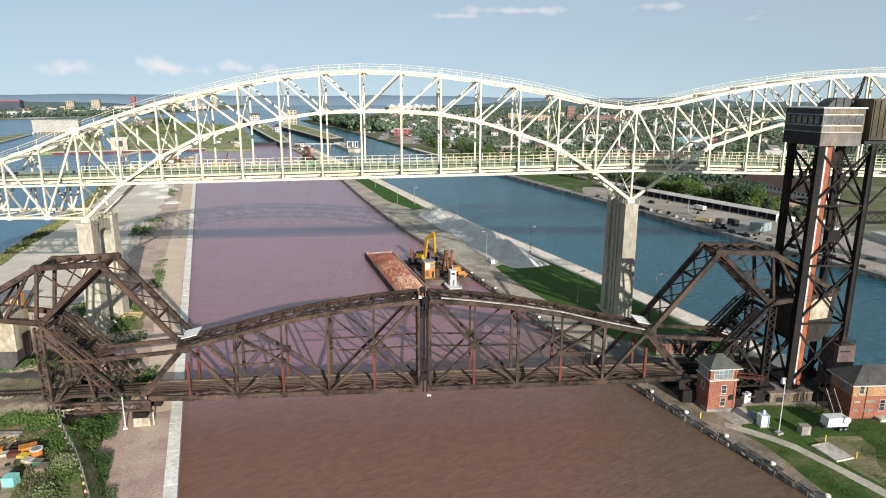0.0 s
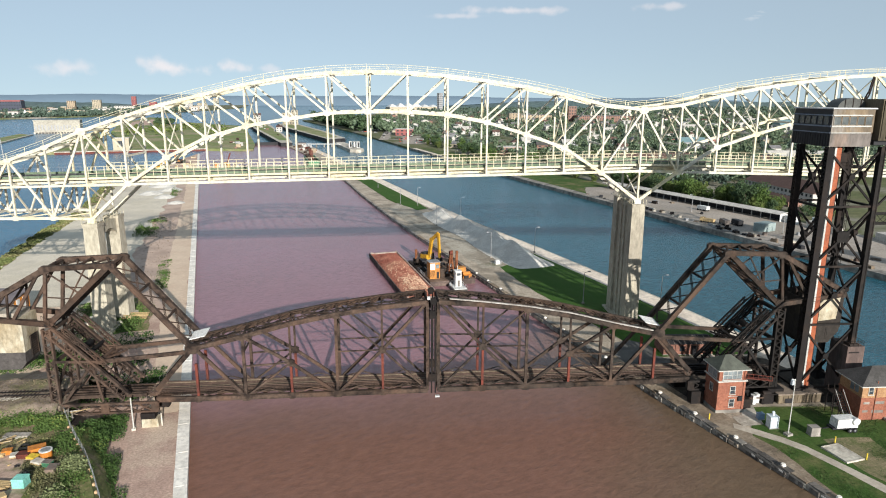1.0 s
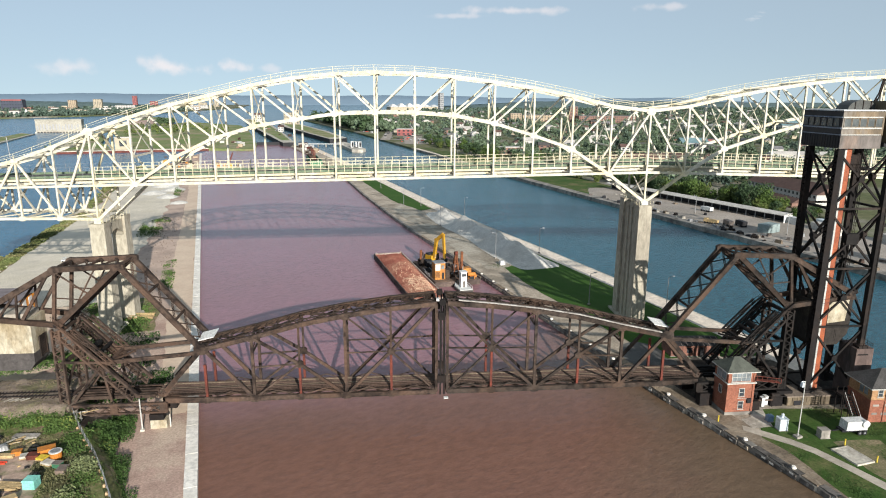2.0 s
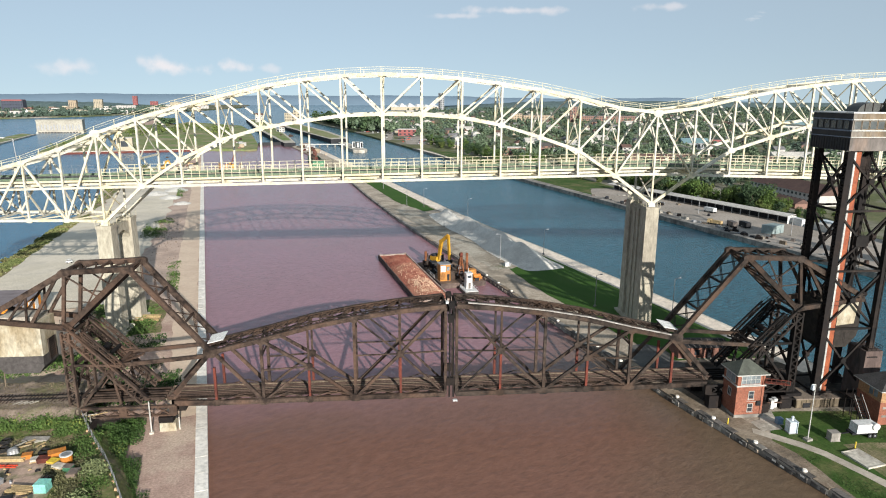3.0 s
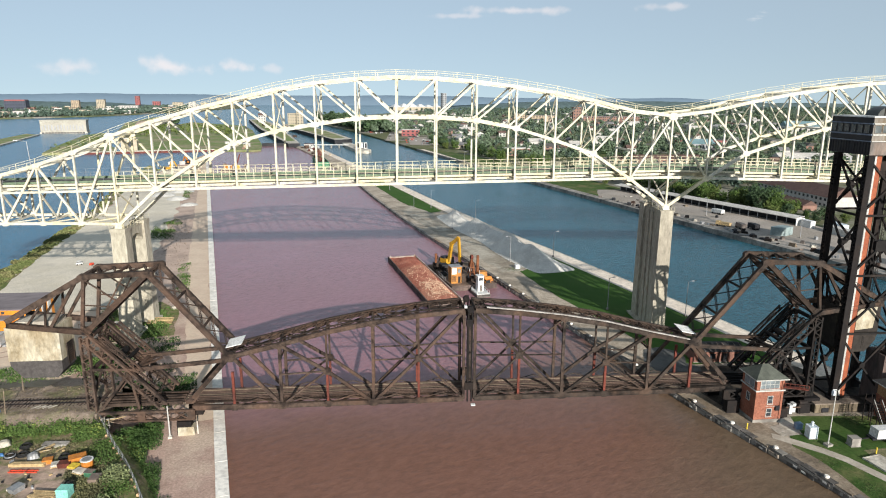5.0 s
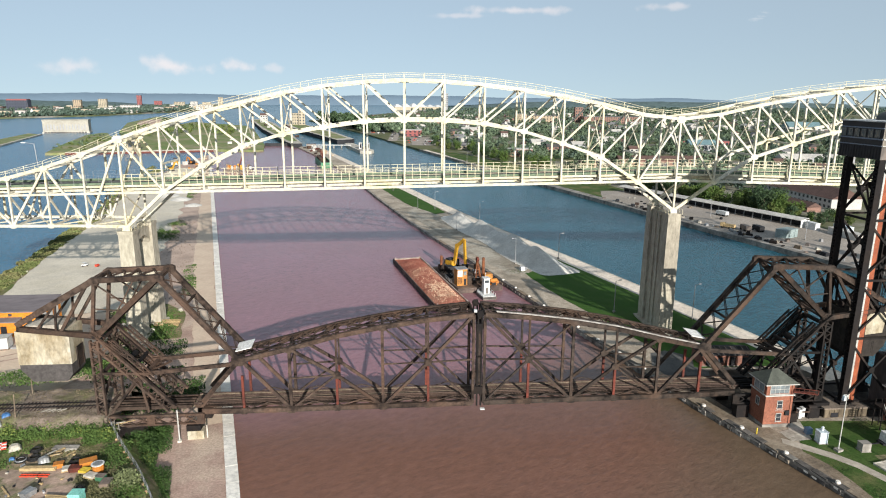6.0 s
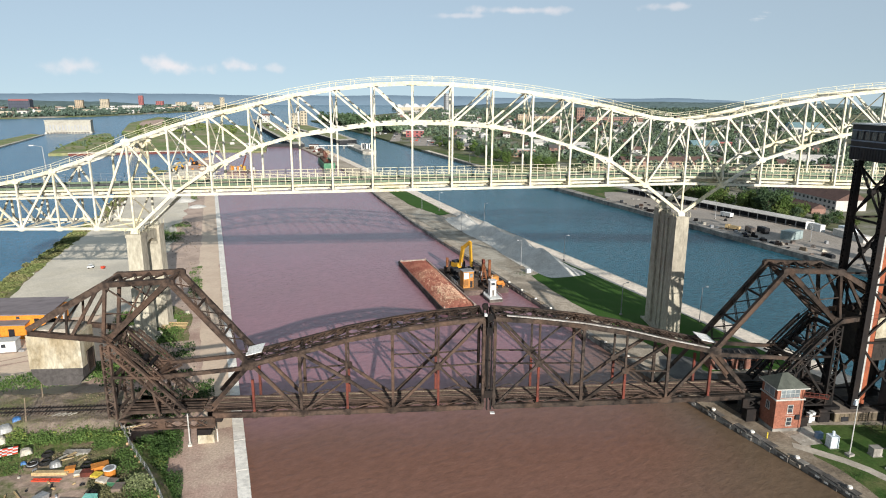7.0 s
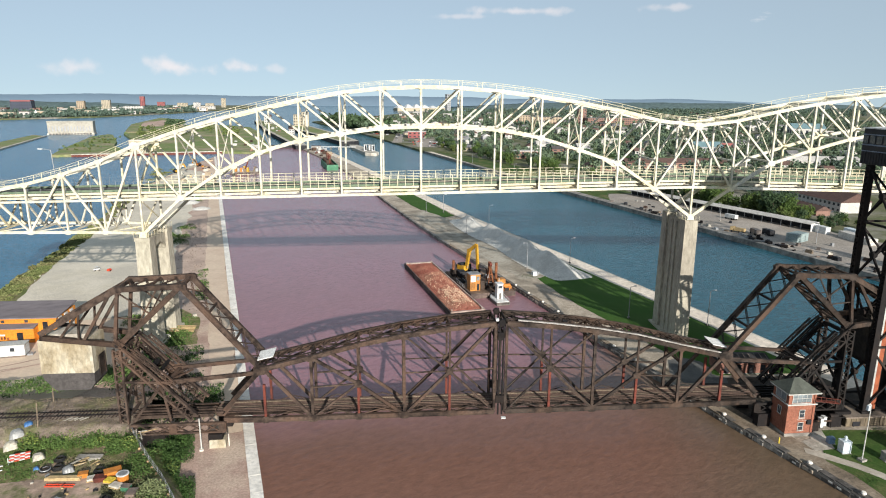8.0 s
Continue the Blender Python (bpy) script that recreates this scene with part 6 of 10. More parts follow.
LEFT_COPE = [finish("coping_stone", Mesh().prism([(-0.98, -2.45), (0.98, -2.45), (0.98, 2.45), (-0.98, 2.45)], 0, 0.16 + 0.015 * k, 0.012), COPING) for k in range(2)]
FENDERS = [finish("fender_timber", Mesh().prism([(-0.12, -w), (0.12, -w), (0.12, w), (-0.12, w)], -d, 0, 0.03), mt) for w, d, mt in ((1.2, 1.5, QUAY_FACE), (0.8, 1.1, QUAY_FACE), (1.35, 0.8, QUAY_FACE), (0.5, 1.7, GREY_CONCRETE), (1.0, 0.6, PAVING))]
wall_mid, wall_left = bpy.data.objects["pavement_mid_wall"], bpy.data.objects["pavement_left_quay"]
for k in range(74):
    o = part("coping_stone", COPE[rng.choice((0, 0, 0, 1, 1, 2))], None, wall_mid)
    o.location = (quay_x(32 + k * 3.0) + 0.60 + rng.uniform(-0.03, 0.03), 32 + k * 3.0, TOP - 0.03)
    if k < 60:
        f = part("fender_timber", rng.choice(FENDERS), None, wall_mid)
        y = 32 + k * 3.0 + rng.uniform(-0.7, 0.7)
        f.location = (quay_x(y) - 0.06 - rng.uniform(0, 0.06), y, TOP - 0.1 - rng.uniform(0, 0.3))
CHIPS = [finish("face_patch", Mesh().prism([(-0.03, -w), (0.03, -w * 0.8), (0.03, w), (-0.03, w * 0.7)], -d, 0, 0.02), mt) for w, d, mt in ((0.45, 0.3, COPING), (0.25, 0.5, GREY_CONCRETE), (0.7, 0.22, GREY_CONCRETE), (0.35, 0.6, PALE_CONCRETE))]
for k in range(44):
    y = 44 + k * 1.5 + rng.uniform(-0.7, 0.7)
    o = part("face_patch", rng.choice(CHIPS), None, wall_mid)
    o.location = (quay_x(y) - 0.2 - rng.uniform(0, 0.04), y, TOP - 0.02 - rng.uniform(0, 0.5))
for k in range(60):
    o = part("coping_stone", LEFT_COPE[k % 2], None, wall_left)
    o.location = (LEFT_X - 0.97 + rng.uniform(-0.02, 0.02), 62 + k * 4.96, TOP + 0.09)


# ---- clutter in the shade below the tower ----
rng = random.Random(23)
for k in range(16):
    s_, v_ = rng.choice(((rng.uniform(86, 92), rng.uniform(-3.6, -2.4)), (rng.uniform(86, 110), rng.uniform(7.5, 11)), (rng.uniform(99, 110), rng.uniform(1.5, 6))))
    w, h = rng.uniform(0.5, 1.4), rng.uniform(0.6, 1.8)
    o = thing("machine_box", RAIL @ pose(s_, v_, TOP, 0, 0, rng.uniform(-20, 20)), "grimy steel machine box on the cinder ground", "machinery", "machine boxes")
    part("body", Mesh().prism([(-w, -w * 0.6), (w, -w * 0.6), (w, w * 0.6), (-w, w * 0.6)], -0.02, h, 0.06), rng.choice((RUST_DARK, RUST_DARK, RUST, CLAD_GREY)), o)
    part("lid", Mesh().box(-w * 0.8, -w * 0.5, h, w * 0.8, w * 0.5, h + 0.1), RUST_DARK, o)
for k in range(5):
    a, c = rail_at(88 + k * 4.4, -2.2 - 0.3 * (k % 2), 0), rail_at(91.5 + k * 4.6, -2.6, 0)
    o = thing("ground_pipe", pose(0, 0, 0), "rusty pipe run on low stands", "pipe", "pipe runs")
    z = 2.8 + 0.5 * (k % 3)
    part("pipe", Mesh().tube((a.x, a.y, z), (c.x, c.y, z), 0.13), RUST if k % 2 else RUST_TOWER, o)
    for q in (a, c):
        part("stand", Mesh().bar((q.x, q.y, TOP - 0.05), (q.x, q.y, z), 0.14, 0.14), RUST_DARK, o)
stair = thing("steel_stair", pose(103.3, 79.0, TOP, 0, 0, -16), "dark steel outside stair beside the brick office", "stair")
for x in (-0.6, 0.6):
    for y in (-1.0, 1.0):
        part("post", Mesh().bar((x, y, -0.05), (x, y, 5.4), 0.12, 0.12), RUST_DARK, stair)
part("landing", Mesh().box(-0.8, -1.2, 4.2, 0.8, 1.2, 4.32), RUST_DARK, stair)
for k in range(12):
    part("tread", Mesh().box(-0.7, -1.4 - 0.28 * k, 4.0 - 0.33 * k, 0.7, -1.14 - 0.28 * k, 4.06 - 0.33 * k), RUST_DARK, stair)
for x in (-0.72, 0.72):
    part("stringer", Mesh().bar((x, -1.2, 4.15), (x, -4.7, 0.05), 0.08, 0.26), RUST_DARK, stair)
    part("handrail", Mesh().bar((x, -1.2, 5.2), (x, -4.7, 1.1), 0.06, 0.06), TRIM, stair)


# ---- barge, dredge and boats on the silty canal ----
BARGE_STEEL = mat("barge_steel", (0.085, 0.066, 0.060), (0.048, 0.038, 0.035), rough=0.75, grain=1.5, blotch=0.3, third=(0.15, 0.115, 0.10), third_scale=0.15)
RUBBLE = mat("red_rubble", (0.255, 0.098, 0.070), (0.185, 0.064, 0.048), rough=0.95, grain=1.6, blotch=0.16, island=0.16, third=(0.30, 0.15, 0.105), third_scale=0.09)
PALE_RUBBLE = mat("buff_rubble", (0.58, 0.42, 0.30), (0.45, 0.26, 0.18), rough=0.95, grain=1.6, blotch=0.3, island=0.3)
ORANGE = mat("orange_machine_paint", (0.50, 0.19, 0.035), (0.38, 0.14, 0.03), rough=0.5, blotch=0.5, bump=0.1)
DECK_ORANGE = mat("worn_orange_paint", (0.46, 0.205, 0.045), (0.30, 0.12, 0.035), rough=0.6, grain=2.5, blotch=0.5)
EXCAV = mat("yellow_machine_paint", (0.50, 0.28, 0.025), (0.38, 0.2, 0.02), rough=0.5, blotch=0.5, bump=0.1)
GREEN_PAINT = mat("green_hull_paint", (0.075, 0.22, 0.125), (0.05, 0.16, 0.09), rough=0.6, blotch=0.3)
BLACK_RUBBER = mat("black_rubber", (0.02, 0.02, 0.021), (0.03, 0.03, 0.03), rough=0.8, bump=0.1)


def heap(fn, x0, x1, y0, y1, nx, ny, rough, seed):
    """A heap as a height sheet, roughened point by point."""
    rng = random.Random(seed)
    m = Mesh()
    v = []
    for j in range(ny + 1):
        for i in range(nx + 1):
            x, y = x0 + (x1 - x0) * i / nx, y0 + (y1 - y0) * j / ny
            v.append((x + rng.uniform(-1, 1) * rough * 0.5, y + rng.uniform(-1, 1) * rough * 0.5, fn(x, y) + rng.uniform(-1, 1) * rough))
    m.add(v, [(j * (nx + 1) + i, j * (nx + 1) + i + 1, (j + 1) * (nx + 1) + i + 1, (j + 1) * (nx + 1) + i) for j in range(ny) for i in range(nx)])
    return m


def stones(fn, x0, x1, y0, y1, count, size, seed):
    """Loose angular blocks strewn over a heap."""
    rng = random.Random(seed)
    m = Mesh()
    for _ in range(count):
        x, y = rng.uniform(x0, x1), rng.uniform(y0, y1)
        r = size * rng.uniform(0.5, 1.3)
        a = rng.uniform(0, 6.28)
        ring = [(x + r * rng.uniform(0.6, 1.1) * math.cos(a + k * 1.257), y + r * rng.uniform(0.6, 1.1) * math.sin(a + k * 1.257)) for k in range(5)]
        z = fn(x, y)
        m.prism(ring, z - 0.2, z + r * rng.uniform(0.4, 1.1), rng.uniform(0.2, 0.55))
    return m


barge = thing("rubble_barge", pose(55.3, 197.2, CANAL_Z, 0, 0, -3.1), "long rusty hopper barge heaped with red rock rubble", "barge")
L, H = 28.6, 5.25
part("hull", Mesh().prism([(-H, -L), (H, -L), (H, L), (-H, L)], -1.0, 1.25), BARGE_STEEL, barge)
BARGE_DECK = mat("dusty_barge_deck", (0.40, 0.33, 0.29), (0.25, 0.18, 0.15), rough=0.85, grain=2.0, blotch=0.4)
for x0, y0, x1, y1 in ((-H, -L, -H + 0.3, L), (H - 0.45, -L, H, L), (-H + 0.3, -L, H - 0.45, -L + 0.5), (-H + 0.3, L - 0.9, H - 0.45, L)):
    part("coaming", Mesh().box(x0, y0, 1.25, x1, y1, 1.75), BARGE_STEEL if x1 < 0 else BARGE_DECK, barge)
for x in (-H - 0.15, H + 0.002):
    part("rub_rail", Mesh().box(x, -L, 0.85, x + 0.148, L, 1.15), BARGE_STEEL, barge)
for k in range(14):
    part("hull_rib", Mesh().box(-H - 0.1, -L + 1.9 + k * 4.1, 0.0, -H - 0.003, -L + 2.1 + k * 4.1, 0.84), BARGE_STEEL, barge)


def load(x, y):
    e = max(0.0, min(1.0, (4.75 - abs(x)) / 3.2)) * max(0.0, min(1.0, (y + 27.6) / 4.5)) * max(0.0, min(1.0, (26.6 - y) / 5.0))
    ridge_ = 1.35 + 0.55 * math.sin(y * 0.16 + 0.4) + 0.35 * math.sin(y * 0.43 + 1.0)
    return 1.4 + e ** 0.8 * ridge_ + 0.25 * math.sin(x * 1.1 + y * 0.9) * e


part("load", heap(load, -4.85, 4.75, -28.0, 27.6, 34, 170, 0.17, 2), RUBBLE, barge, "heaped red rock rubble")
tagged(part("loose_rock", stones(load, -4.4, 4.3, -27.0, 26.4, 1500, 0.17, 3), RUBBLE, barge, "angular red and buff rocks"), kind="stuff")
tagged(part("pale_rock", stones(load, -3.7, 3.9, -26.0, 9.0, 420, 0.20, 5), PALE_RUBBLE, barge, "pale buff broken rocks"), kind="stuff")
tagged(part("pale_rock", stones(load, -2.2, 3.8, -23.0, -7.0, 900, 0.25, 6), PALE_RUBBLE, barge, "pale buff broken rocks"), kind="stuff")
for y in (-L + 1.0, L - 1.0):
    for x in (-H + 0.7, H - 0.7):
        part("bitt", Mesh().tube((x, y, 1.7), (x, y, 2.3), 0.18, n=8), BARGE_DECK, barge)

ORANGE_RUST = mat("orange_rust", (0.24, 0.095, 0.045), (0.12, 0.052, 0.032), rough=0.85, grain=2.0, blotch=0.6)
DREDGE_DECK = mat("rust_brown_deck", (0.17, 0.115, 0.085), (0.10, 0.07, 0.055), rough=0.85, grain=2.0, blotch=0.4, third=(0.27, 0.20, 0.15), third_scale=0.2)
dredge = thing("dredge_barge", pose(68.2, 195.4, CANAL_Z, 0, 0, -3), "working spud barge carrying an orange excavator and deck gear", "dredge")
part("hull", Mesh().box(-7.0, -12.5, -1.0, 7.8, 15.6, 1.5), BARGE_STEEL, dredge)
part("deck", Mesh().box(-6.8, -12.3, 1.503, 7.6, 15.4, 1.6), DREDGE_DECK, dredge, "dusty brown steel deck")
part("rub_rail", Mesh().box(-7.1, -12.7, 1.2, 7.9, -12.51, 1.62), BARGE_STEEL, dredge)
cab = part("deck_house", Mesh().box(-6.2, -9.4, 1.6, -2.9, -6.2, 6.9), DECK_ORANGE, dredge, "orange deck house")
part("panel", Mesh().box(-6.1, -9.48, 4.6, -4.5, -9.404, 6.6), WHITE_STEEL, cab, "white upper panel")
part("window", Mesh().box(-4.2, -9.46, 5.0, -3.2, -9.404, 6.2), PALE_GLASS, cab)
part("window", Mesh().box(-2.896, -8.6, 5.0, -2.84, -7.2, 6.2), GLASS, cab)
part("roof", Mesh().box(-6.4, -9.6, 6.9, -2.7, -6.0, 7.08), GREY_STEEL, cab)
part("door", Mesh().box(-4.0, -9.46, 1.7, -3.2, -9.404, 3.8), CLAD_DARK, cab)
m = Mesh()
for k in range(6):
    m.box(-6.1, -9.45, 2.2 + k * 0.34, -4.6, -9.403, 2.34 + k * 0.34)
part("louvre", m, CLAD_DARK, cab)
part("fuel_tank", Mesh().box(4.0, -6.6, 1.6, 6.8, -4.2, 3.8), DECK_ORANGE, dredge, "orange deck tank")
part("winch", Mesh().box(1.6, -10.8, 1.6, 3.4, -8.6, 3.0).tube((1.2, -9.7, 3.3), (3.8, -9.7, 3.3), 0.7, n=12), RUST, dredge)
part("winch", Mesh().box(4.6, -11.4, 1.6, 6.4, -9.6, 2.6).tube((4.3, -10.5, 2.9), (6.7, -10.5, 2.9), 0.6, n=12), ORANGE, dredge)
for x, y, h in ((4.2, -4.6, 9.0), (-5.4, 10.8, 6.6), (6.6, 8.0, 6.0)):
    part("spud", Mesh().tube((x, y, -1.5), (x, y, h), 0.45, n=10), ORANGE_RUST, dredge, "rusty orange spud pile")
    part("spud_well", Mesh().box(x - 0.9, y - 0.9, 1.6, x + 0.9, y + 0.9, 3.4), RUST, dredge)
frame_ = Mesh()
for x in (1.4, 3.2):
    frame_.bar((x, -5.2, 1.6), (2.3, -4.2, 8.6), 0.34, 0.34).bar((x, -2.4, 1.6), (2.3, -4.0, 8.6), 0.3, 0.3)
for z in (3.4, 5.2):
    frame_.bar((1.6, -4.9, z), (3.0, -4.9, z), 0.2, 0.2)
part("gantry", frame_, ORANGE_RUST, dredge, "orange-rusty steel gantry frame")
part("gantry_sheave", Mesh().tube((1.9, -4.1, 8.4), (2.7, -4.1, 8.4), 0.7, n=14), RED_PRIMER, dredge)
for k in range(12):
    part("hose_loop", Mesh().ring(0.8, 1.72, 0.1), BLACK_RUBBER, dredge).location = (-5.6 + 0.5 * (k % 3), 0.5 + 0.9 * (k // 3), 0.16 * (k % 3))
m = Mesh()
for k in range(16):
    m.bar((4.6 + 0.13 * k, -9.4 + 0.06 * k, 1.7 + 0.05 * (k % 3)), (6.8, -8.2 + 0.2 * k * 0.5, 1.9 + 0.2 * (k % 4)), 0.16, 0.16)
part("chain_heap", m, DECK_ORANGE, dredge, "tangled orange rigging")
m = Mesh()
for x in (-7.0, -4.8):
    m.bar((x, -5.5, 2.6), (x, 2.5, 2.6), 0.09, 0.09)
    for k in range(6):
        m.bar((x, -5.5 + k * 1.6, 1.6), (x, -5.5 + k * 1.6, 2.6), 0.09, 0.09)
part("deck_rail", m, GREY_STEEL, dredge)
for x, y, h in ((-5.9, 7.6, 4.6), (-4.2, 12.6, 5.4), (-3.4, 3.8, 3.4)):    # rusty masts and drums by the outer edge
    part("mast_frame", Mesh().bar((x - 0.7, y, 1.6), (x, y, h), 0.22, 0.22).bar((x + 0.7, y, 1.6), (x, y, h), 0.22, 0.22).bar((x, y - 1.2, 1.6), (x, y, h), 0.2, 0.2).bar((x - 0.5, y, 2.6), (x + 0.5, y, 2.6), 0.16, 0.16), RUST_DARKER, dredge, "rusty steel mast frame")
    part("cable_drum", Mesh().tube((x - 0.7, y + 1.3, 2.2), (x + 0.7, y + 1.3, 2.2), 0.6, n=12), RUST_DARK, dredge)
part("engine_box", Mesh().prism([(-4.6, 6.0), (-2.2, 6.0), (-2.2, 9.4), (-4.6, 9.4)], 1.602, 3.6, 0.06), CLAD_DARK, dredge, "dark engine housing")
part("upper_panel", Mesh().box(-2.6, -8.8, 1.602, -0.6, -6.4, 4.4), RUST_DARKER, dredge, "rusty machinery cabinet")
rng = random.Random(9)
for k in range(34):
    x, y, s_ = rng.uniform(-1.2, 7.0), rng.uniform(-11.8, 8.0), rng.uniform(0.25, 0.85)
    part("deck_crate", Mesh().box(x - s_, y - s_ * 0.7, 1.602, x + s_, y + s_ * 0.7, 1.6 + s_ * 1.2), rng.choice((RUST, DECK_ORANGE, GREY_STEEL, TIE_WOOD, RUST, ORANGE, CLAD_DARK)), dredge)


def excavator(m, boom, label, paint):
    """A tracked digger: tracks, house, cab, boom, stick and bucket."""
    e = thing("excavator", m, label, "excavator", "diggers")
    for y in (-1.35, 1.35):
        part("track", Mesh().prism([(-2.3, y - 0.35), (2.3, y - 0.35), (2.3, y + 0.35), (-2.3, y + 0.35)], 0.0, 1.0, 0.04), BLACK_RUBBER, e, "black crawler track")
    part("house", Mesh().prism([(-2.6, -1.5), (1.2, -1.5), (1.2, 1.5), (-2.6, 1.5)], 1.1, 2.7, 0.05), paint, e)
    c = part("cab", Mesh().prism([(0.0, 0.3), (1.7, 0.3), (1.7, 1.5), (0.0, 1.5)], 1.3, 3.4, 0.08), CLAD_DARK, e, "dark glazed cab")
    part("cab_roof", Mesh().box(0.1, 0.35, 3.4, 1.6, 1.45, 3.5), paint, c)
    part("counterweight", Mesh().prism([(-3.3, -1.4), (-2.605, -1.5), (-2.605, 1.5), (-3.3, 1.4)], 1.2, 2.6, 0.04), CLAD_DARK, e)
    part("engine_hood", Mesh().prism([(-2.5, -1.4), (-0.4, -1.4), (-0.4, 1.4), (-2.5, 1.4)], 2.701, 3.3, 0.12), CLAD_DARK, e)
    part("slew_ring", Mesh().tube((0, 0, 0.9), (0, 0, 1.1), 1.1, n=16), CLAD_DARK, e)
    (bx, bz), (sx, sz), (tx, tz) = boom
    part("boom", Mesh().bar((1.2, -0.3, 2.0), (bx, -0.3, bz), 0.7, 1.2), paint, e)
    part("boom", Mesh().bar((bx, -0.3, bz), (sx, -0.3, sz), 0.7, 1.0), paint, e)
    part("elbow", Mesh().plate((bx, -0.3, bz), 1.5, 1.5, 0.72, cut=0.3), paint, e)
    part("stick", Mesh().bar((sx, -0.3, sz), (tx, -0.3, tz), 0.6, 0.95), paint, e)
    part("stick_ram", Mesh().tube((bx + 0.2, -0.3, bz + 0.75), (sx + 0.2, -0.3, sz + 0.5), 0.12), GREY_STEEL, e)
    part("ram", Mesh().tube((1.8, -0.3, 2.0), (bx, -0.3, bz - 0.5), 0.14), GREY_STEEL, e)
    part("bucket", Mesh().prism([(tx - 0.7, -1.0), (tx + 0.5, -1.0), (tx + 0.5, 0.5), (tx - 0.7, 0.5)], tz - 1.2, tz, -0.3), CLAD_DARK, e)
    return e


excavator(pose(68.0, 207.4, CANAL_Z + 1.6, 0, 0, -74), ((2.6, 8.4), (6.6, 11.3), (7.4, 3.0)), "yellow excavator with raised boom, on the dredge deck", EXCAV)

tug = thing("work_boat", pose(67.9, 178.9, CANAL_Z, 0, 0, -5), "small white work boat with a tall wheelhouse", "boat")
hullp = [(-2.0, -4.2), (2.0, -4.2), (2.2, 1.5), (1.2, 4.6), (-1.2, 4.6), (-2.2, 1.5)]
part("hull", Mesh().prism(hullp, -0.8, 0.9, -0.06), CLAD_GREY, tug)
part("deck", Mesh().prism(hullp, 0.91, 1.1, 0.05), WHITE_STEEL, tug)
wh = part("wheelhouse", Mesh().prism([(-0.95, -1.4), (0.95, -1.4), (0.95, 0.8), (-0.95, 0.8)], 1.1, 5.8, 0.06), WHITE_STEEL, tug, "tall white wheelhouse")
part("window", Mesh().box(-0.62, -1.42, 4.5, 0.62, -1.28, 5.3), GLASS, wh)
part("roof", Mesh().box(-1.1, -1.5, 5.8, 1.1, 0.9, 5.95), WHITE_STEEL, wh)
part("mast", Mesh().tube((0, 0, 5.95), (0, 0, 7.4), 0.08), WHITE_STEEL, tug)
part("door", Mesh().box(-0.3, -1.5, 1.2, 0.35, -1.36, 3.0), CLAD_GREY, wh)
part("engine_box", Mesh().prism([(-1.3, 1.6), (1.3, 1.6), (1.1, 3.4), (-1.1, 3.4)], 1.1, 1.9, 0.1), CLAD_GREY, tug)
part("fender", Mesh().bar((-1.9, -4.3, 0.7), (1.9, -4.3, 0.7), 0.3, 0.4), BLACK_RUBBER, tug)
m = Mesh()
for x in (-1.9, 1.9):
    m.bar((x, -4.0, 1.9), (x, 1.5, 1.9), 0.06, 0.06)
    for k in range(4):
        m.bar((x, -4.0 + k * 1.8, 1.0), (x, -4.0 + k * 1.8, 1.9), 0.06, 0.06)
part("rail", m, WHITE_STEEL, tug)

green = thing("green_barge", pose(84.4, 574, CANAL_Z, 0, 0, -4), "green hopper barge with rusty deck gear, moored by the wall", "barge")
part("hull", Mesh().prism([(-4.7, -27), (4.7, -27), (4.7, 27), (-4.7, 27)], -1, 3.0, -0.02), GREEN_PAINT, green)
for x0, y0, x1, y1 in ((-4.7, -27, -4.2, 27), (4.2, -27, 4.7, 27), (-4.2, -27, 4.2, -26.4), (-4.2, 26.4, 4.2, 27)):
    part("coaming", Mesh().box(x0, y0, 3.0, x1, y1, 4.6), GREEN_PAINT, green)
part("hold", Mesh().box(-4.1, -26.3, 3.0, 4.1, 26.3, 3.2), RUST, green)
for y in (-2, 6, 15, 22):
    part("crane_post", Mesh().laced((0.5, y, 3.2), (0.5, y, 11), 1.4, 1.2, (0, 1, 0), flat=0.4), RED_PRIMER, green)
    part("deck_box", Mesh().box(-3.5, y - 2, 3.2, -0.5, y + 2, 6.5), RUST, green)

for x, y, r, pnt in ((12, 547, -8, ORANGE),):
    f = thing("float_plant", pose(x, y, CANAL_Z, 0, 0, r), "orange floating work platform with machinery", "work barge", "work barges")
    part("hull", Mesh().box(-11, -5, -0.8, 11, 5, 1.2), BARGE_STEEL, f)
    part("deck", Mesh().box(-10.8, -4.8, 1.203, 10.8, 4.8, 1.3), PAVING, f)
    rng = random.Random(x)
    for k in range(22):
        px, py = rng.uniform(-10, 8.4), rng.uniform(-4.4, 2.8)
        part("machine", Mesh().prism([(px, py), (px + rng.uniform(1, 2.6), py), (px + 2, py + 1.6), (px, py + 1.6)], 1.302, 1.3 + rng.uniform(1.0, 4.2), 0.1), rng.choice((pnt, ORANGE, EXCAV, EXCAV, GUARD_TIMBER, RUST, GREY_STEEL)), f)
    part("crane", Mesh().laced((0, 0, 1.2), (4, 1, 13), 0.9, 0.8), RED_PRIMER, f)


# ---- gravel heaps on the strip ----
PALE_GRAVEL = mat("pale_grey_gravel", (0.60, 0.585, 0.54), (0.48, 0.465, 0.43), rough=0.97, grain=2.2, blotch=0.15, bump=0.5, deep=0.08)


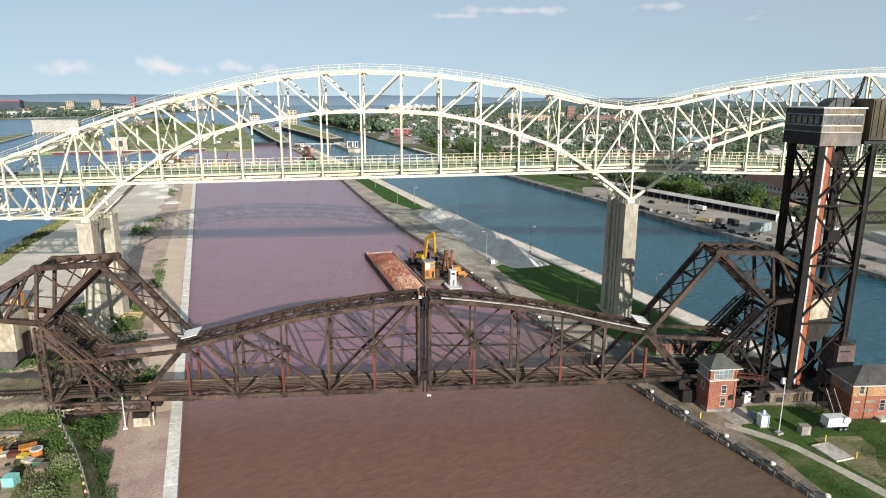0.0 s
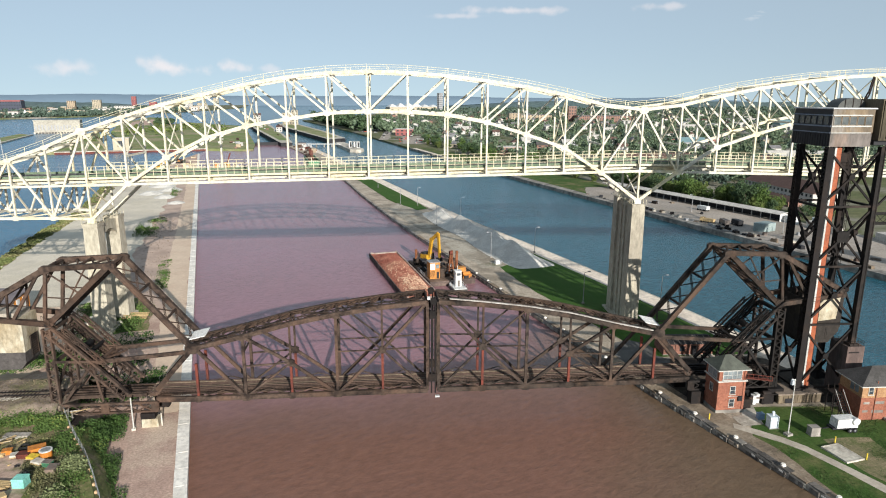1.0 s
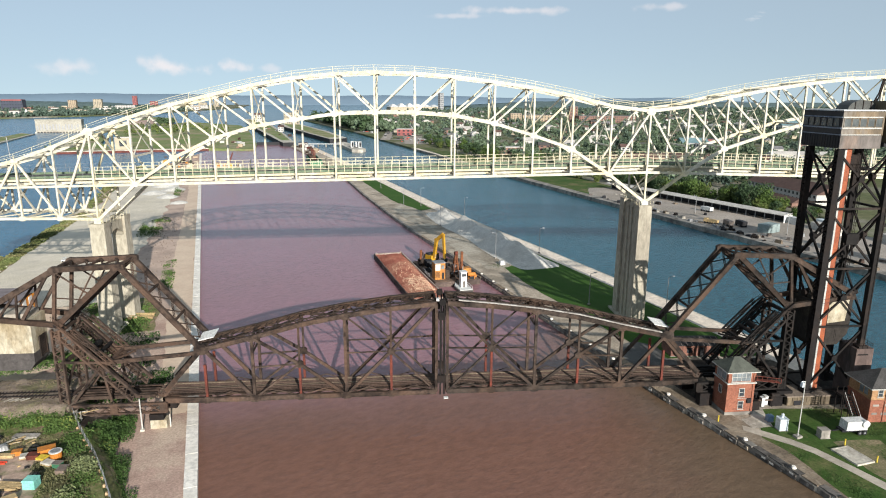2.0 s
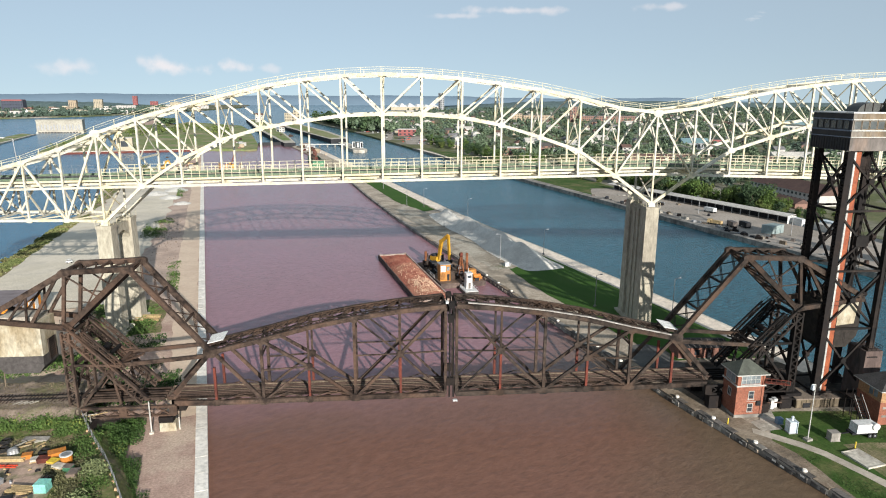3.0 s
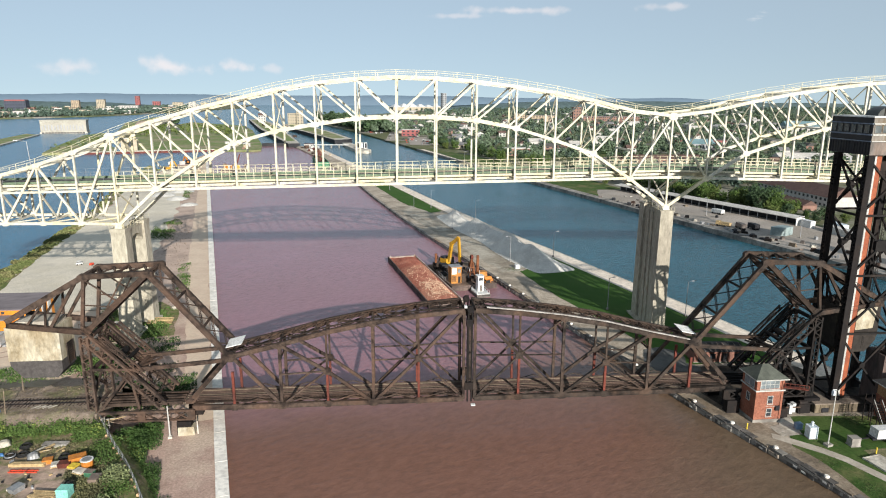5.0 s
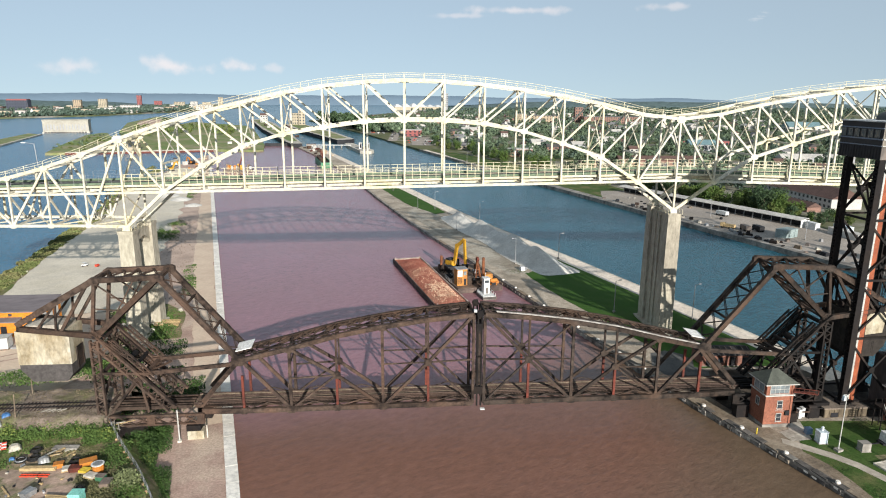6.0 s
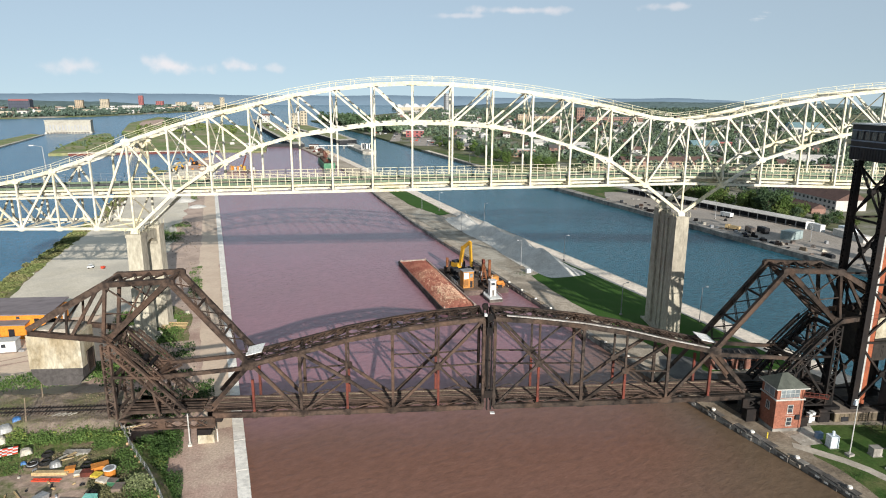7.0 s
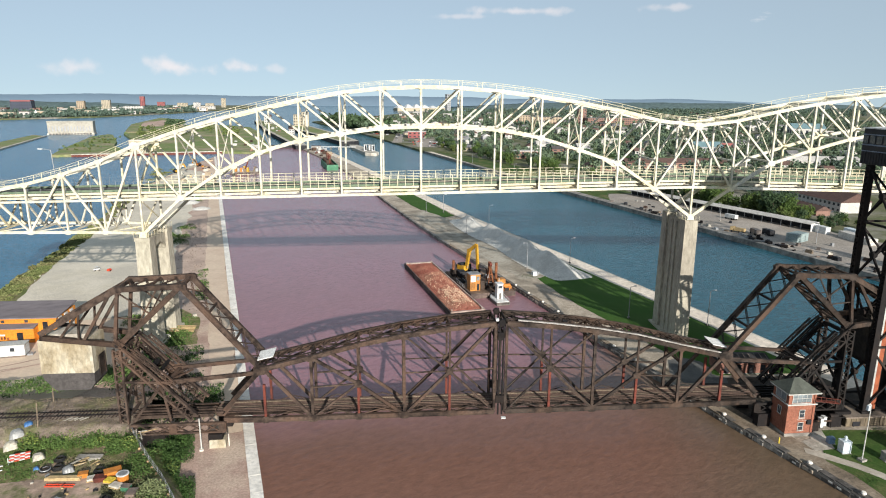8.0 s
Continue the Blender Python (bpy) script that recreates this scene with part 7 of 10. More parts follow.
def ridge_heap(x, y):
    u = (y - 189) / 116
    if u <= 0 or u >= 1:
        return TOP - 0.15
    mid = 100.8 + 0.8 * math.sin(y * 0.11)
    half = 8.2 - 2.0 * u
    tall = (6.4 - 2.6 * u) * min(1, u / 0.13) * min(1, (1 - u) / 0.16) * (1 + 0.5 * math.sin(u * 24) * u + 0.10 * math.sin(y * 0.37) + 0.05 * math.sin(y * 0.83 + x * 0.3))
    return TOP - 0.1 + max(0.0, tall * (1 - abs(x - mid) / half)) ** 0.97


solid("gravel_mound", heap(ridge_heap, 89.5, 111.4, 187, 307, 60, 170, 0.03, 6), PALE_GRAVEL, "long grey gravel stockpile on the canal strip", "gravel pile", smooth=True)
DUSTY = mat("dusty_paving", (0.42, 0.385, 0.32), (0.31, 0.275, 0.22), rough=0.95, grain=1.4, blotch=0.12, bump=0.3, third=(0.24, 0.205, 0.16), third_scale=0.08)
sheet("ground_heap_apron", [(83.5, 195), (90.5, 195), (97, 200), (99, 300), (93, 335), (84.0, 335)], TOP + 0.012, DUSTY, 1.6, label="dusty gravel spread beside the stockpile", category="ground", kind="structure")


def post_lamp(x, y, h, a):
    p = thing("street_lamp", pose(x, y, TOP, 0, 0, a), "slender grey lamp post with a short arm", "street lamp", "canal lamps")
    part("pole", Mesh().tube((0, 0, 0), (0, 0, h), 0.13, 0.08, 8), GREY_STEEL, p)
    part("arm", Mesh().tube((0, 0, h), (1.3, 0, h + 0.25), 0.07, 0.06, 6), GREY_STEEL, p)
    part("lantern", Mesh().prism([(1.1, -0.2), (1.9, -0.2), (1.9, 0.2), (1.1, 0.2)], h + 0.12, h + 0.34, 0.2), GREY_STEEL, p)
    part("base", Mesh().box(-0.3, -0.3, -0.05, 0.3, 0.3, 0.4), GREY_CONCRETE, p)


for x, y, h, a in ((94.8, 150.4, 9.0, 0), (92.0, 207.5, 9.3, 180), (110.6, 209.4, 9.3, 0), (111.2, 286.0, 9.3, 0), (101.7, 324.5, 9.3, 0), (93.6, 329.0, 9.0, 180),
                   (98.7, 397.0, 8.5, 0), (111.6, 138.5, 9.6, 0), (93.2, 270.0, 9.0, 0), (227, 205, 9, 180), (226, 260, 9, 180), (213, 470, 8, 0), (214, 560, 8, 0)):
    post_lamp(x, y, h, a)
jug = thing("supply_sack", pose(90.2, 198.4, TOP), "white bulk supply sack on the paving", "sack")
part("sack", Mesh().prism([(-0.8, -0.7), (0.8, -0.7), (0.9, 0.7), (-0.8, 0.8)], 0, 1.4, 0.12), WHITE_STEEL, jug)
part("drum", Mesh().tube((1.5, 0.3, 0), (1.5, 0.3, 1.1), 0.4, n=12), GREY_STEEL, jug)

# ---- left bank: railway embankment, yard and buildings ----
emb = Mesh()
emb.prism([tuple(rail_at(s, v)[:2]) for s, v in ((-130, -1.5), (-31.0, -1.5), (-31.0, 9.6), (-130, 9.6))], -1, 6.7, 0.0)
solid("ground_embankment_core", emb, BALLAST, "grey-brown railway embankment fill", "embankment", kind="structure")


def bank(s, v):
    """Height of the embankment: flat top, uneven slopes to the yard and to the road."""
    lump = 0.22 * math.sin(s * 0.9 + v) * math.sin(v * 0.7 - s * 0.31) + 0.14 * math.sin(s * 2.3 - v * 1.7)
    if abs(v - 3.1) < 2.2:
        lump *= 0.15
    if v < -1.4:
        return 7.0 + (v + 1.4) * 0.80 + lump
    if v > 9.5:
        return 7.0 - (v - 9.5) * 0.62 + lump
    return 7.0 + 0.5 * lump


emb = heap(bank, -130, -31.2, -4.6, 17.6, 190, 44, 0.09, 12)
emb.v = [tuple(rail_at(*p)) for p in emb.v]
solid("ground_embankment", emb, DEAD_GRASS, "rough brown railway embankment with dead grass", "embankment", kind="structure", smooth=True)
track = thing("railway_track", RAIL, "single railway track with timber sleepers on ballast", "railway track")
for v in (2.38, 3.82):
    part("rail", Mesh().bar((-130, v, 7.13), (-31.2, v, 7.13), 0.14, 0.17), RUST_DARK, track)
for k in range(130):
    o = part("sleeper", SLEEPER, None, track)
    o.location = (-31.8 - k * 0.62, 3.1, 6.915)
for k in range(4):
    part("crossing_board", Mesh().bar((-42.6 + k * 0.9, 0.6, 7.1), (-41.6 + k * 0.9, 1.7, 7.1), 0.3, 0.08), PALE_CONCRETE, track)
for s, v, h in ((-34.0, 9.6, 2.6), (-46.0, -1.0, 4.5), (-47.8, 8.2, 3.0)):
    p = thing("timber_post", RAIL @ pose(s, v, 6.9), "leaning grey timber post by the track", "post", "track posts")
    part("post", Mesh().tube((0, 0, 0), (0.3 if h > 3 else 0.1, 0, h), 0.12, 0.09), GUARD_TIMBER, p)

# slope from the yard to the quay dirt
slope = Mesh()
pts = [(-18.3, 85, 4.95), (-25.0, 113, 4.95), (-22.5, 119, 2.0), (-20.6, 108.5, 1.96), (-15.6, 85, 1.96)]
slope.add([*pts] + [(x, y, 0) for x, y, _ in pts], [(0, 4, 3, 1), (1, 3, 2), (0, 5, 9, 4), (4, 9, 8, 3), (3, 8, 7, 2), (2, 7, 6, 1), (1, 6, 5, 0)])
solid("ground_yard_slope", slope, SCRUB, "weedy slope below the yard fence", "ground", kind="structure")
sheet("ground_pier_scrub", [(-37, 168), (-19, 168), (-18, 190), (-24, 197), (-38, 194)], TOP + 0.015, SCRUB, 2.0, label="weeds round the pier foot", category="ground", kind="structure")
SAND = mat("buff_sand", (0.62, 0.50, 0.385), (0.56, 0.435, 0.335), rough=0.95, grain=1.3, blotch=0.12, bump=0.2, deep=0.06, crisp=0.6)
SPREAD = mat("pinkish_spread_earth", (0.50, 0.385, 0.315), (0.40, 0.30, 0.245), rough=0.95, grain=1.3, blotch=0.12, bump=0.25, deep=0.08, crisp=0.45, third=(0.36, 0.285, 0.24), third_scale=0.06)
sheet("ground_spread", [(-15.0, 186), (-15.0, 600), (-19, 600), (-21, 420), (-27, 300), (-29.5, 240), (-27, 205), (-18.5, 186)], TOP + 0.01, SPREAD, 1.8, label="pinkish spread earth beside the sand strip", category="ground", kind="structure")
sheet("ground_sand", [(-10.0, 120), (-10.0, 600), (-14.5, 600), (-15.6, 420), (-16.4, 300), (-17.0, 240), (-16.6, 205), (-16.0, 186), (-15.4, 120)], TOP + 0.024, SAND, 0.8, label="pale sand strip along the coping", category="ground", kind="structure")
debris = thing("spread_debris", pose(0, 0, TOP), "broken stones and clods on the spread earth", "rubble")
tagged(part("stone", stones(lambda x, y: 0.12, -27.0, -17.5, 190, 330, 260, 0.2, 31), BALLAST, debris), kind="stuff")
tagged(debris, kind="stuff")


FOOT_BUFF = mat("buff_post_footing", (0.50, 0.34, 0.20), (0.36, 0.24, 0.15), rough=0.85, grain=3, blotch=0.6)


def chain_fence():
    f = thing("yard_fence", pose(0, 0, 0), "bent wire fence with pale timber posts above the quay", "fence")
    a = [(-29.0, 122.0, 5.0), (-27.2, 116.0, 5.0), (-24.8, 109.0, 4.95), (-22.5, 102.8, 4.95), (-20.6, 96.4, 4.95), (-18.9, 90.0, 4.9), (-17.6, 84.0, 4.8)]
    for p, q in zip(a, a[1:]):
        n = 3
        for k in range(n):
            t = k / n
            x, y, z = (p[i] + (q[i] - p[i]) * t for i in range(3))
            part("post", Mesh().bar((x, y, z - 0.6), (x, y, z + 1.3), 0.08, 0.08), GREY_STEEL, f)
            part("foot_block", Mesh().prism([(x - 0.42, y - 0.16), (x - 0.07, y - 0.2), (x - 0.07, y + 0.2), (x - 0.36, y + 0.14)], z - 0.1, z + 0.3, 0.2), FOOT_BUFF, f)
        m = Mesh()
        for h in (0.35, 0.85, 1.25):
            m.bar((p[0], p[1], p[2] + h), (q[0], q[1], q[2] + h), 0.05, 0.06)
        part("rail", m, GREY_STEEL, f)


chain_fence()

HALL_ORANGE = mat("orange_hall_cladding", (0.60, 0.225, 0.025), (0.53, 0.19, 0.022), rough=0.6, blotch=0.2, bump=0.1)
HALL_ROOF = mat("grey_violet_roofing", (0.19, 0.17, 0.18), (0.155, 0.14, 0.15), rough=0.7, grain=0.8, blotch=0.1, stretch=(0.3, 1, 1))
hall = thing("orange_hall", pose(-51.0, 180.2, TOP, 0, 0, -14.5), "orange metal-clad hall with grey roof and lower front annex", "industrial hall")
part("annex", Mesh().box(-34, 0, 0, -5.6, 2.2, 3.7), HALL_ORANGE, hall, "orange front annex")
m = Mesh()
m.add([(-34.2, -0.4, 3.7), (-5.4, -0.4, 3.7), (-5.4, 2.2, 4.1), (-34.2, 2.2, 4.1), (-34.2, -0.4, 3.9), (-5.4, -0.4, 3.9), (-5.4, 2.2, 4.3), (-34.2, 2.2, 4.3)],
      [(3, 2, 1, 0), (4, 5, 6, 7), (0, 1, 5, 4), (1, 2, 6, 5), (2, 3, 7, 6), (3, 0, 4, 7)])
part("annex_roof", m, HALL_ROOF, hall)
part("hall", Mesh().box(-34, 2.2, 0, -1.1, 12.6, 5.6), HALL_ORANGE, hall)
m = Mesh()
m.add([(-34.4, 1.8, 5.6), (-0.7, 1.8, 5.6), (-0.7, 13.0, 6.6), (-34.4, 13.0, 6.6), (-34.4, 1.8, 5.85), (-0.7, 1.8, 5.85), (-0.7, 13.0, 6.85), (-34.4, 13.0, 6.85)],
      [(3, 2, 1, 0), (4, 5, 6, 7), (0, 1, 5, 4), (1, 2, 6, 5), (2, 3, 7, 6), (3, 0, 4, 7)])
part("roof", m, HALL_ROOF, hall, "grey sheet roof")
for k in range(5):
    x = -31 + k * 5.6
    part("window", Mesh().box(x, 2.12, 4.55, x + 0.8, 2.196, 5.2), GLASS, hall)
part("door", Mesh().box(-9.6, -0.06, 0.1, -8.2, -0.004, 2.7), CLAD_DARK, hall, "dark doorway")
part("door", Mesh().box(-4.4, 2.12, 2.4, -3.2, 2.196, 4.6), CLAD_DARK, hall)
for k in range(10):
    part("sign_bar", Mesh().box(-18.5 + k * 0.72, -0.05, 0.95, -18.1 + k * 0.72, -0.004, 1.45 + 0.15 * (k % 3)), RED_PRIMER, hall, "unreadable red sign lettering bar")
part("sign_bar", Mesh().box(-14.6, -0.05, 1.9, -12.4, -0.004, 2.3), PALE_BLUE, hall)
for k in range(3):
    part("end_panel", Mesh().box(-1.096, 3.4 + k * 3.0, 0.3, -0.98, 5.0 + k * 3.0, 5.4), WHITE_STEEL, hall, "white sheeting panel")

office = thing("site_trailer", pose(-56.4, 172.2, TOP - 0.3, 0, 0, -6), "long white site office trailer on blocks", "site trailer")
part("body", Mesh().box(-15, 0, 0.7, 0, 3.0, 3.2), WHITE_STEEL, office)
part("roof", Mesh().box(-15.15, -0.15, 3.2, 0.15, 3.15, 3.38), TRIM, office)
part("skirt", Mesh().box(-14.9, 0.1, 0, -0.1, 2.9, 0.69), CLAD_GREY, office)
for x in (-13, -10, -6.5, -3.0):
    part("window", Mesh().box(x, -0.05, 1.8, x + 0.9, -0.004, 2.7), GLASS, office)
part("steps", Mesh().box(0.1, 0.6, 0, 1.4, 2.0, 0.7), GREY_STEEL, office)

pole = thing("white_pole", pose(-17.2, 115.4, TOP), "white steel pole standing under the bridge end", "pole")
part("pole", Mesh().tube((0, 0, 0), (0, 0, 6.0), 0.14, 0.11, 10), TRIM, pole)
part("base", Mesh().box(-0.35, -0.35, -0.05, 0.35, 0.35, 0.3), PALE_CONCRETE, pole)
blk = thing("anchor_block", pose(-14.4, 116.2, TOP, 0, 0, -10), "stained buff concrete anchor block on the dirt", "concrete block")
part("body", Mesh().prism([(-1.4, -0.9), (1.4, -0.9), (1.4, 0.9), (-1.4, 0.9)], -0.1, 1.5, 0.05), STAINED_CONCRETE, blk)
part("post", Mesh().tube((1.9, -0.6, 0), (1.9, -0.6, 2.4), 0.13), PALE_CONCRETE, blk)
part("ring", Mesh().tube((-0.4, 0, 1.7), (-0.4, 0, 1.95), 0.3, n=10), RUST, blk)

def gable(x0, y0, x1, y1, z0, z1):
    cy = (y0 + y1) / 2
    return Mesh().add([(x0, y0, z0), (x1, y0, z0), (x1, y1, z0), (x0, y1, z0), (x0, cy, z1), (x1, cy, z1)],
                      [(3, 2, 1, 0), (0, 1, 5, 4), (2, 3, 4, 5), (1, 2, 5), (3, 0, 4)])


# yard clutter
TEAL = mat("teal_plastic", (0.22, 0.55, 0.47), (0.17, 0.45, 0.39), rough=0.5)
TIMBER = mat("pale_timber", (0.48, 0.36, 0.19), (0.36, 0.26, 0.14), rough=0.85, grain=3, blotch=0.8)
RED = mat("red_plastic", (0.62, 0.07, 0.035), (0.5, 0.06, 0.03), rough=0.5)
CLEAR = mat("pale_plastic_sheet", (0.27, 0.275, 0.27), (0.19, 0.195, 0.20), rough=0.35)
OFF_WHITE = mat("cream_tarp", (0.50, 0.47, 0.38), (0.30, 0.28, 0.24), rough=0.55)
TARP = mat("blue_tarp", (0.05, 0.15, 0.34), (0.04, 0.11, 0.26), rough=0.5)


def at_yard(name, x, y, a, label, category, z=5.03):
    return thing(name, pose(x, y, z, 0, 0, a), label, category)


o = at_yard("teal_crate", -29.8, 97.4, -18, "low teal plastic crate with a pale lid", "crate")
part("body", Mesh().prism([(-0.85, -0.8), (0.85, -0.8), (0.85, 0.8), (-0.85, 0.8)], 0, 1.2, 0.04), TEAL, o)
part("lid", Mesh().prism([(-0.9, -0.85), (0.9, -0.85), (0.9, 0.85), (-0.9, 0.85)], 1.2, 1.36, 0.1), TEAL, o)
o = at_yard("timber_pile", -32.6, 98.2, -25, "untidy pile of pale yellow timber boards", "timber pile")
rng = random.Random(14)
for k in range(14):
    part("board", Mesh().bar((-1.7 + rng.uniform(-0.3, 0.3), -0.9 + 0.26 * (k % 7), 0.12 + 0.22 * (k // 7)), (1.6 + rng.uniform(-0.3, 0.3), -0.9 + 0.26 * (k % 7) + rng.uniform(-0.3, 0.3), 0.14 + 0.22 * (k // 7)), 0.22, 0.16), TIMBER, o)
o = at_yard("black_tank", -29.5, 98.7, 0, "small black plastic tank on the earth", "tank")
part("tank", Mesh().tube((0, 0, 0), (0, 0, 1.1), 0.62, 0.55, 14), BLACK_RUBBER, o)
part("cap", Mesh().tube((0, 0, 1.1), (0, 0, 1.35), 0.25, n=10), BLACK_RUBBER, o)
o = at_yard("machine_drum", -28.0, 104.3, 0, "orange mixer drum with white top, in the yard", "mixer")
part("drum", Mesh().tube((0, 0, 0), (0, 0, 1.3), 0.78, 0.86, 14), ORANGE, o)
part("rim", Mesh().tube((0, 0, 1.3), (0, 0, 1.42), 0.94, n=14), WHITE_STEEL, o, "white rim")
part("well", Mesh().tube((0, 0, 1.42), (0, 0, 1.44), 0.7, n=14), GREY_STEEL, o)
o = at_yard("hopper", -29.7, 106.8, 12, "low orange steel hopper", "hopper")
part("bin", Mesh().prism([(-1.1, -0.7), (1.1, -0.7), (1.1, 0.7), (-1.1, 0.7)], 0, 0.9, -0.12), ORANGE, o)
part("frame", Mesh().box(-1.2, -0.75, -0.05, 1.2, 0.75, 0.15), CLAD_DARK, o)
o = at_yard("hopper", -33.9, 107.7, 0, "small orange and red steel bin", "hopper")
part("bin", Mesh().prism([(-0.65, -0.5), (0.65, -0.5), (0.65, 0.5), (-0.65, 0.5)], 0, 0.7, -0.1), ORANGE, o)
o = at_yard("steel_bin", -31.3, 105.8, -10, "rust-red open steel bin on the earth", "bin")
part("bin", Mesh().prism([(-0.8, -0.6), (0.8, -0.6), (0.8, 0.6), (-0.8, 0.6)], 0, 0.7, -0.1), RED_PRIMER, o)
for x, y, a, w in ((-29.9, 104.7, -30, 1.5), (-28.8, 102.9, -38, 1.9), (-32.6, 106.1, 5, 1.3)):
    o = at_yard("pallet", x, y, a, "pale loaded pallet on the ground", "pallet")
    for k in range(5):
        part("slat", Mesh().box(-w / 2, -0.7 + k * 0.3, 0.2, w / 2, -0.48 + k * 0.3, 0.3), TIMBER, o)
    part("load", Mesh().box(-w / 2 + 0.1, -0.6, 0.305, w / 2 - 0.1, 0.6, 0.6), YELLOW if a == -30 else PALE_CONCRETE, o)
o = at_yard("timber_stack", -36.6, 107.8, -17, "stack of long pale yellow timber beams", "timber stack")
for k in range(6):
    part("beam", Mesh().box(-2.65 + 0.17 * (k % 3), -0.4 + 0.28 * (k % 3), 0.02 + 0.24 * (k // 3), 2.65 - 0.12 * (k % 2), -0.16 + 0.28 * (k % 3), 0.24 + 0.24 * (k // 3)), TIMBER, o)
for k in range(5):
    o = at_yard("red_barrier", -38.4 + k * 0.8, 106.75 - k * 0.28, -17 + 5 * (k % 2), "red plastic barrier lying on the earth", "barrier")
    part("rail", Mesh().box(-0.45, -0.4, 0, 0.42, -0.3, 0.2), RED, o)
    part("rail", Mesh().box(-0.45, 0.1, 0, 0.42, 0.2, 0.2), RED, o)
    part("cross_bar", Mesh().box(-0.3, -0.299, 0, -0.2, 0.099, 0.16), RED, o)
o = at_yard("slab_stack", -33.9, 113.3, -18, "stack of grey weathered planks", "plank stack")
for k in range(5):
    part("plank", Mesh().box(-1.95, -0.6 + k * 0.24, 0, 1.95, -0.4 + k * 0.24, 0.34), GREY_CONCRETE, o)
for x, y in ((-39.8, 111.5), (-38.0, 111.4), (-38.2, 114.1), (-31.8, 108.6)):
    o = at_yard("hose_coil", x, y, 0, "coil of dark hose lying on the ground", "hose coil")
    for k in range(3):
        m = Mesh().ring(0.86 - 0.13 * k, 0.1 + 0.15 * k, 0.09)
        part("hose_loop", m, GREY_STEEL if k == 1 and y < 112.5 and x < -38 else BLACK_RUBBER, o)
for x, y, w, mt, lb in ((-41.6, 115.8, 1.8, OFF_WHITE, "pale plastic-wrapped bale"), (-41.2, 112.3, 0.8, TARP, "blue plastic drum cluster"), (-36.4, 110.2, 1.7, CLEAR, "clear plastic sheet bundle"), (-46.6, 120.9, 2.3, OFF_WHITE, "cream tarpaulin-covered pile"), (-44.7, 124.6, 1.5, TARP, "blue tarpaulin-covered pile"), (-46.1, 123.0, 2.4, CLEAR, "grey tarpaulin-covered pile")):
    o = at_yard("wrapped_bale", x, y, 15, lb + " in the yard", "bale", 6.8 if y > 124 else 6.0 if y > 122.5 else 5.03)
    part("bale", heap(lambda a, c, w=w: 0.02 + w * 0.45 * max(0, 1 - (2 * a / w) ** 4) * max(0, 1 - (2 * c / w) ** 4), -w / 2, w / 2, -w / 2, w / 2, 8, 8, 0.05, int(abs(x))), mt, o)
o = at_yard("striped_barrier", -44.2, 116.3, 8, "red and white striped barrier boards in a stack", "barrier")
for k in range(5):
    for j in range(4):
        part("board", Mesh().box(-1.5 + j * 0.72, -0.9 + 0.36 * k, 0.28 + 0.09 * k, -0.8 + j * 0.72, -0.6 + 0.36 * k, 0.4 + 0.09 * k), RED if (k + j) % 2 else WHITE_STEEL, o)
part("leg", Mesh().bar((-1.6, -1.0, 0), (-1.6, 0.9, 0), 0.12, 0.1).bar((-1.6, -0.9, 0), (-1.6, -0.5, 0.9), 0.1, 0.1), WHITE_STEEL, o)
o = at_yard("green_crate", -27.3, 101.6, -25, "dark green slatted crate with a grey lid", "crate")
for k in range(4):
    part("slat", Mesh().box(-0.6, -0.5, 0.05 + 0.2 * k, 0.6, 0.5, 0.2 + 0.2 * k), GREEN_PAINT, o)
part("lid", Mesh().box(-0.65, -0.55, 0.83, 0.65, 0.55, 0.9), CLAD_GREY, o)
o = at_yard("tan_sheet_pile", -34.5, 111.4, 20, "crumpled tan sheets and boards on dark earth", "scrap pile")
rng = random.Random(15)
for k in range(9):
    x, y, w, d = rng.uniform(-1.3, 1.6), rng.uniform(-0.9, 0.9), rng.uniform(0.3, 0.9), rng.uniform(0.1, 0.4)
    part("board", Mesh().bar((x - w, y, 0.06 + 0.05 * k), (x + w, y + rng.uniform(-0.6, 0.6), 0.1 + 0.06 * k), d * 2, 0.05), rng.choice((TIMBER, OFF_WHITE, RUST_DARKER, GUARD_TIMBER)), o)
rng = random.Random(16)
for k in range(26):      # scraps between the stacks
    x, y = rng.uniform(-41, -28), rng.uniform(100, 113)
    o = at_yard("scrap_piece", x, y, rng.uniform(0, 180), "small worn scrap lying on the yard earth", "scrap")
    w = rng.uniform(0.15, 0.5)
    part("piece", Mesh().prism([(-w, -0.12), (w * 0.8, -0.16), (w, 0.1), (-w * 0.7, 0.15)], -0.02, rng.uniform(0.08, 0.3), 0.1), rng.choice((TIMBER, RUST_DARK, GREY_STEEL, PALE_CONCRETE, RED_PRIMER, CLAD_DARK)), o)
o = at_yard("tubular_rack", -47.6, 113.2, 12, "white tubular frame lying open", "frame")
for a, c in (((-1.6, 0, 0.1), (1.6, 0, 0.1)), ((-1.6, 0, 0.1), (-1.6, 0, 1.4)), ((-1.6, 0, 1.4), (0.4, 0.5, 1.4)), ((-1.6, 1.4, 0.1), (1.6, 1.4, 0.1))):
    part("tube", Mesh().bar(a, c, 0.13, 0.13), WHITE_STEEL, o)
for k in range(4):
    o = at_yard("loose_timber", -44.5 + k * 1.6, 100.5 + 0.8 * k, 40 + 25 * k, "loose pale timber lengths", "timber")
    part("beam", Mesh().bar((-1.6, 0, 0.1), (1.6, 0.2, 0.16), 0.2, 0.12), TIMBER, o)
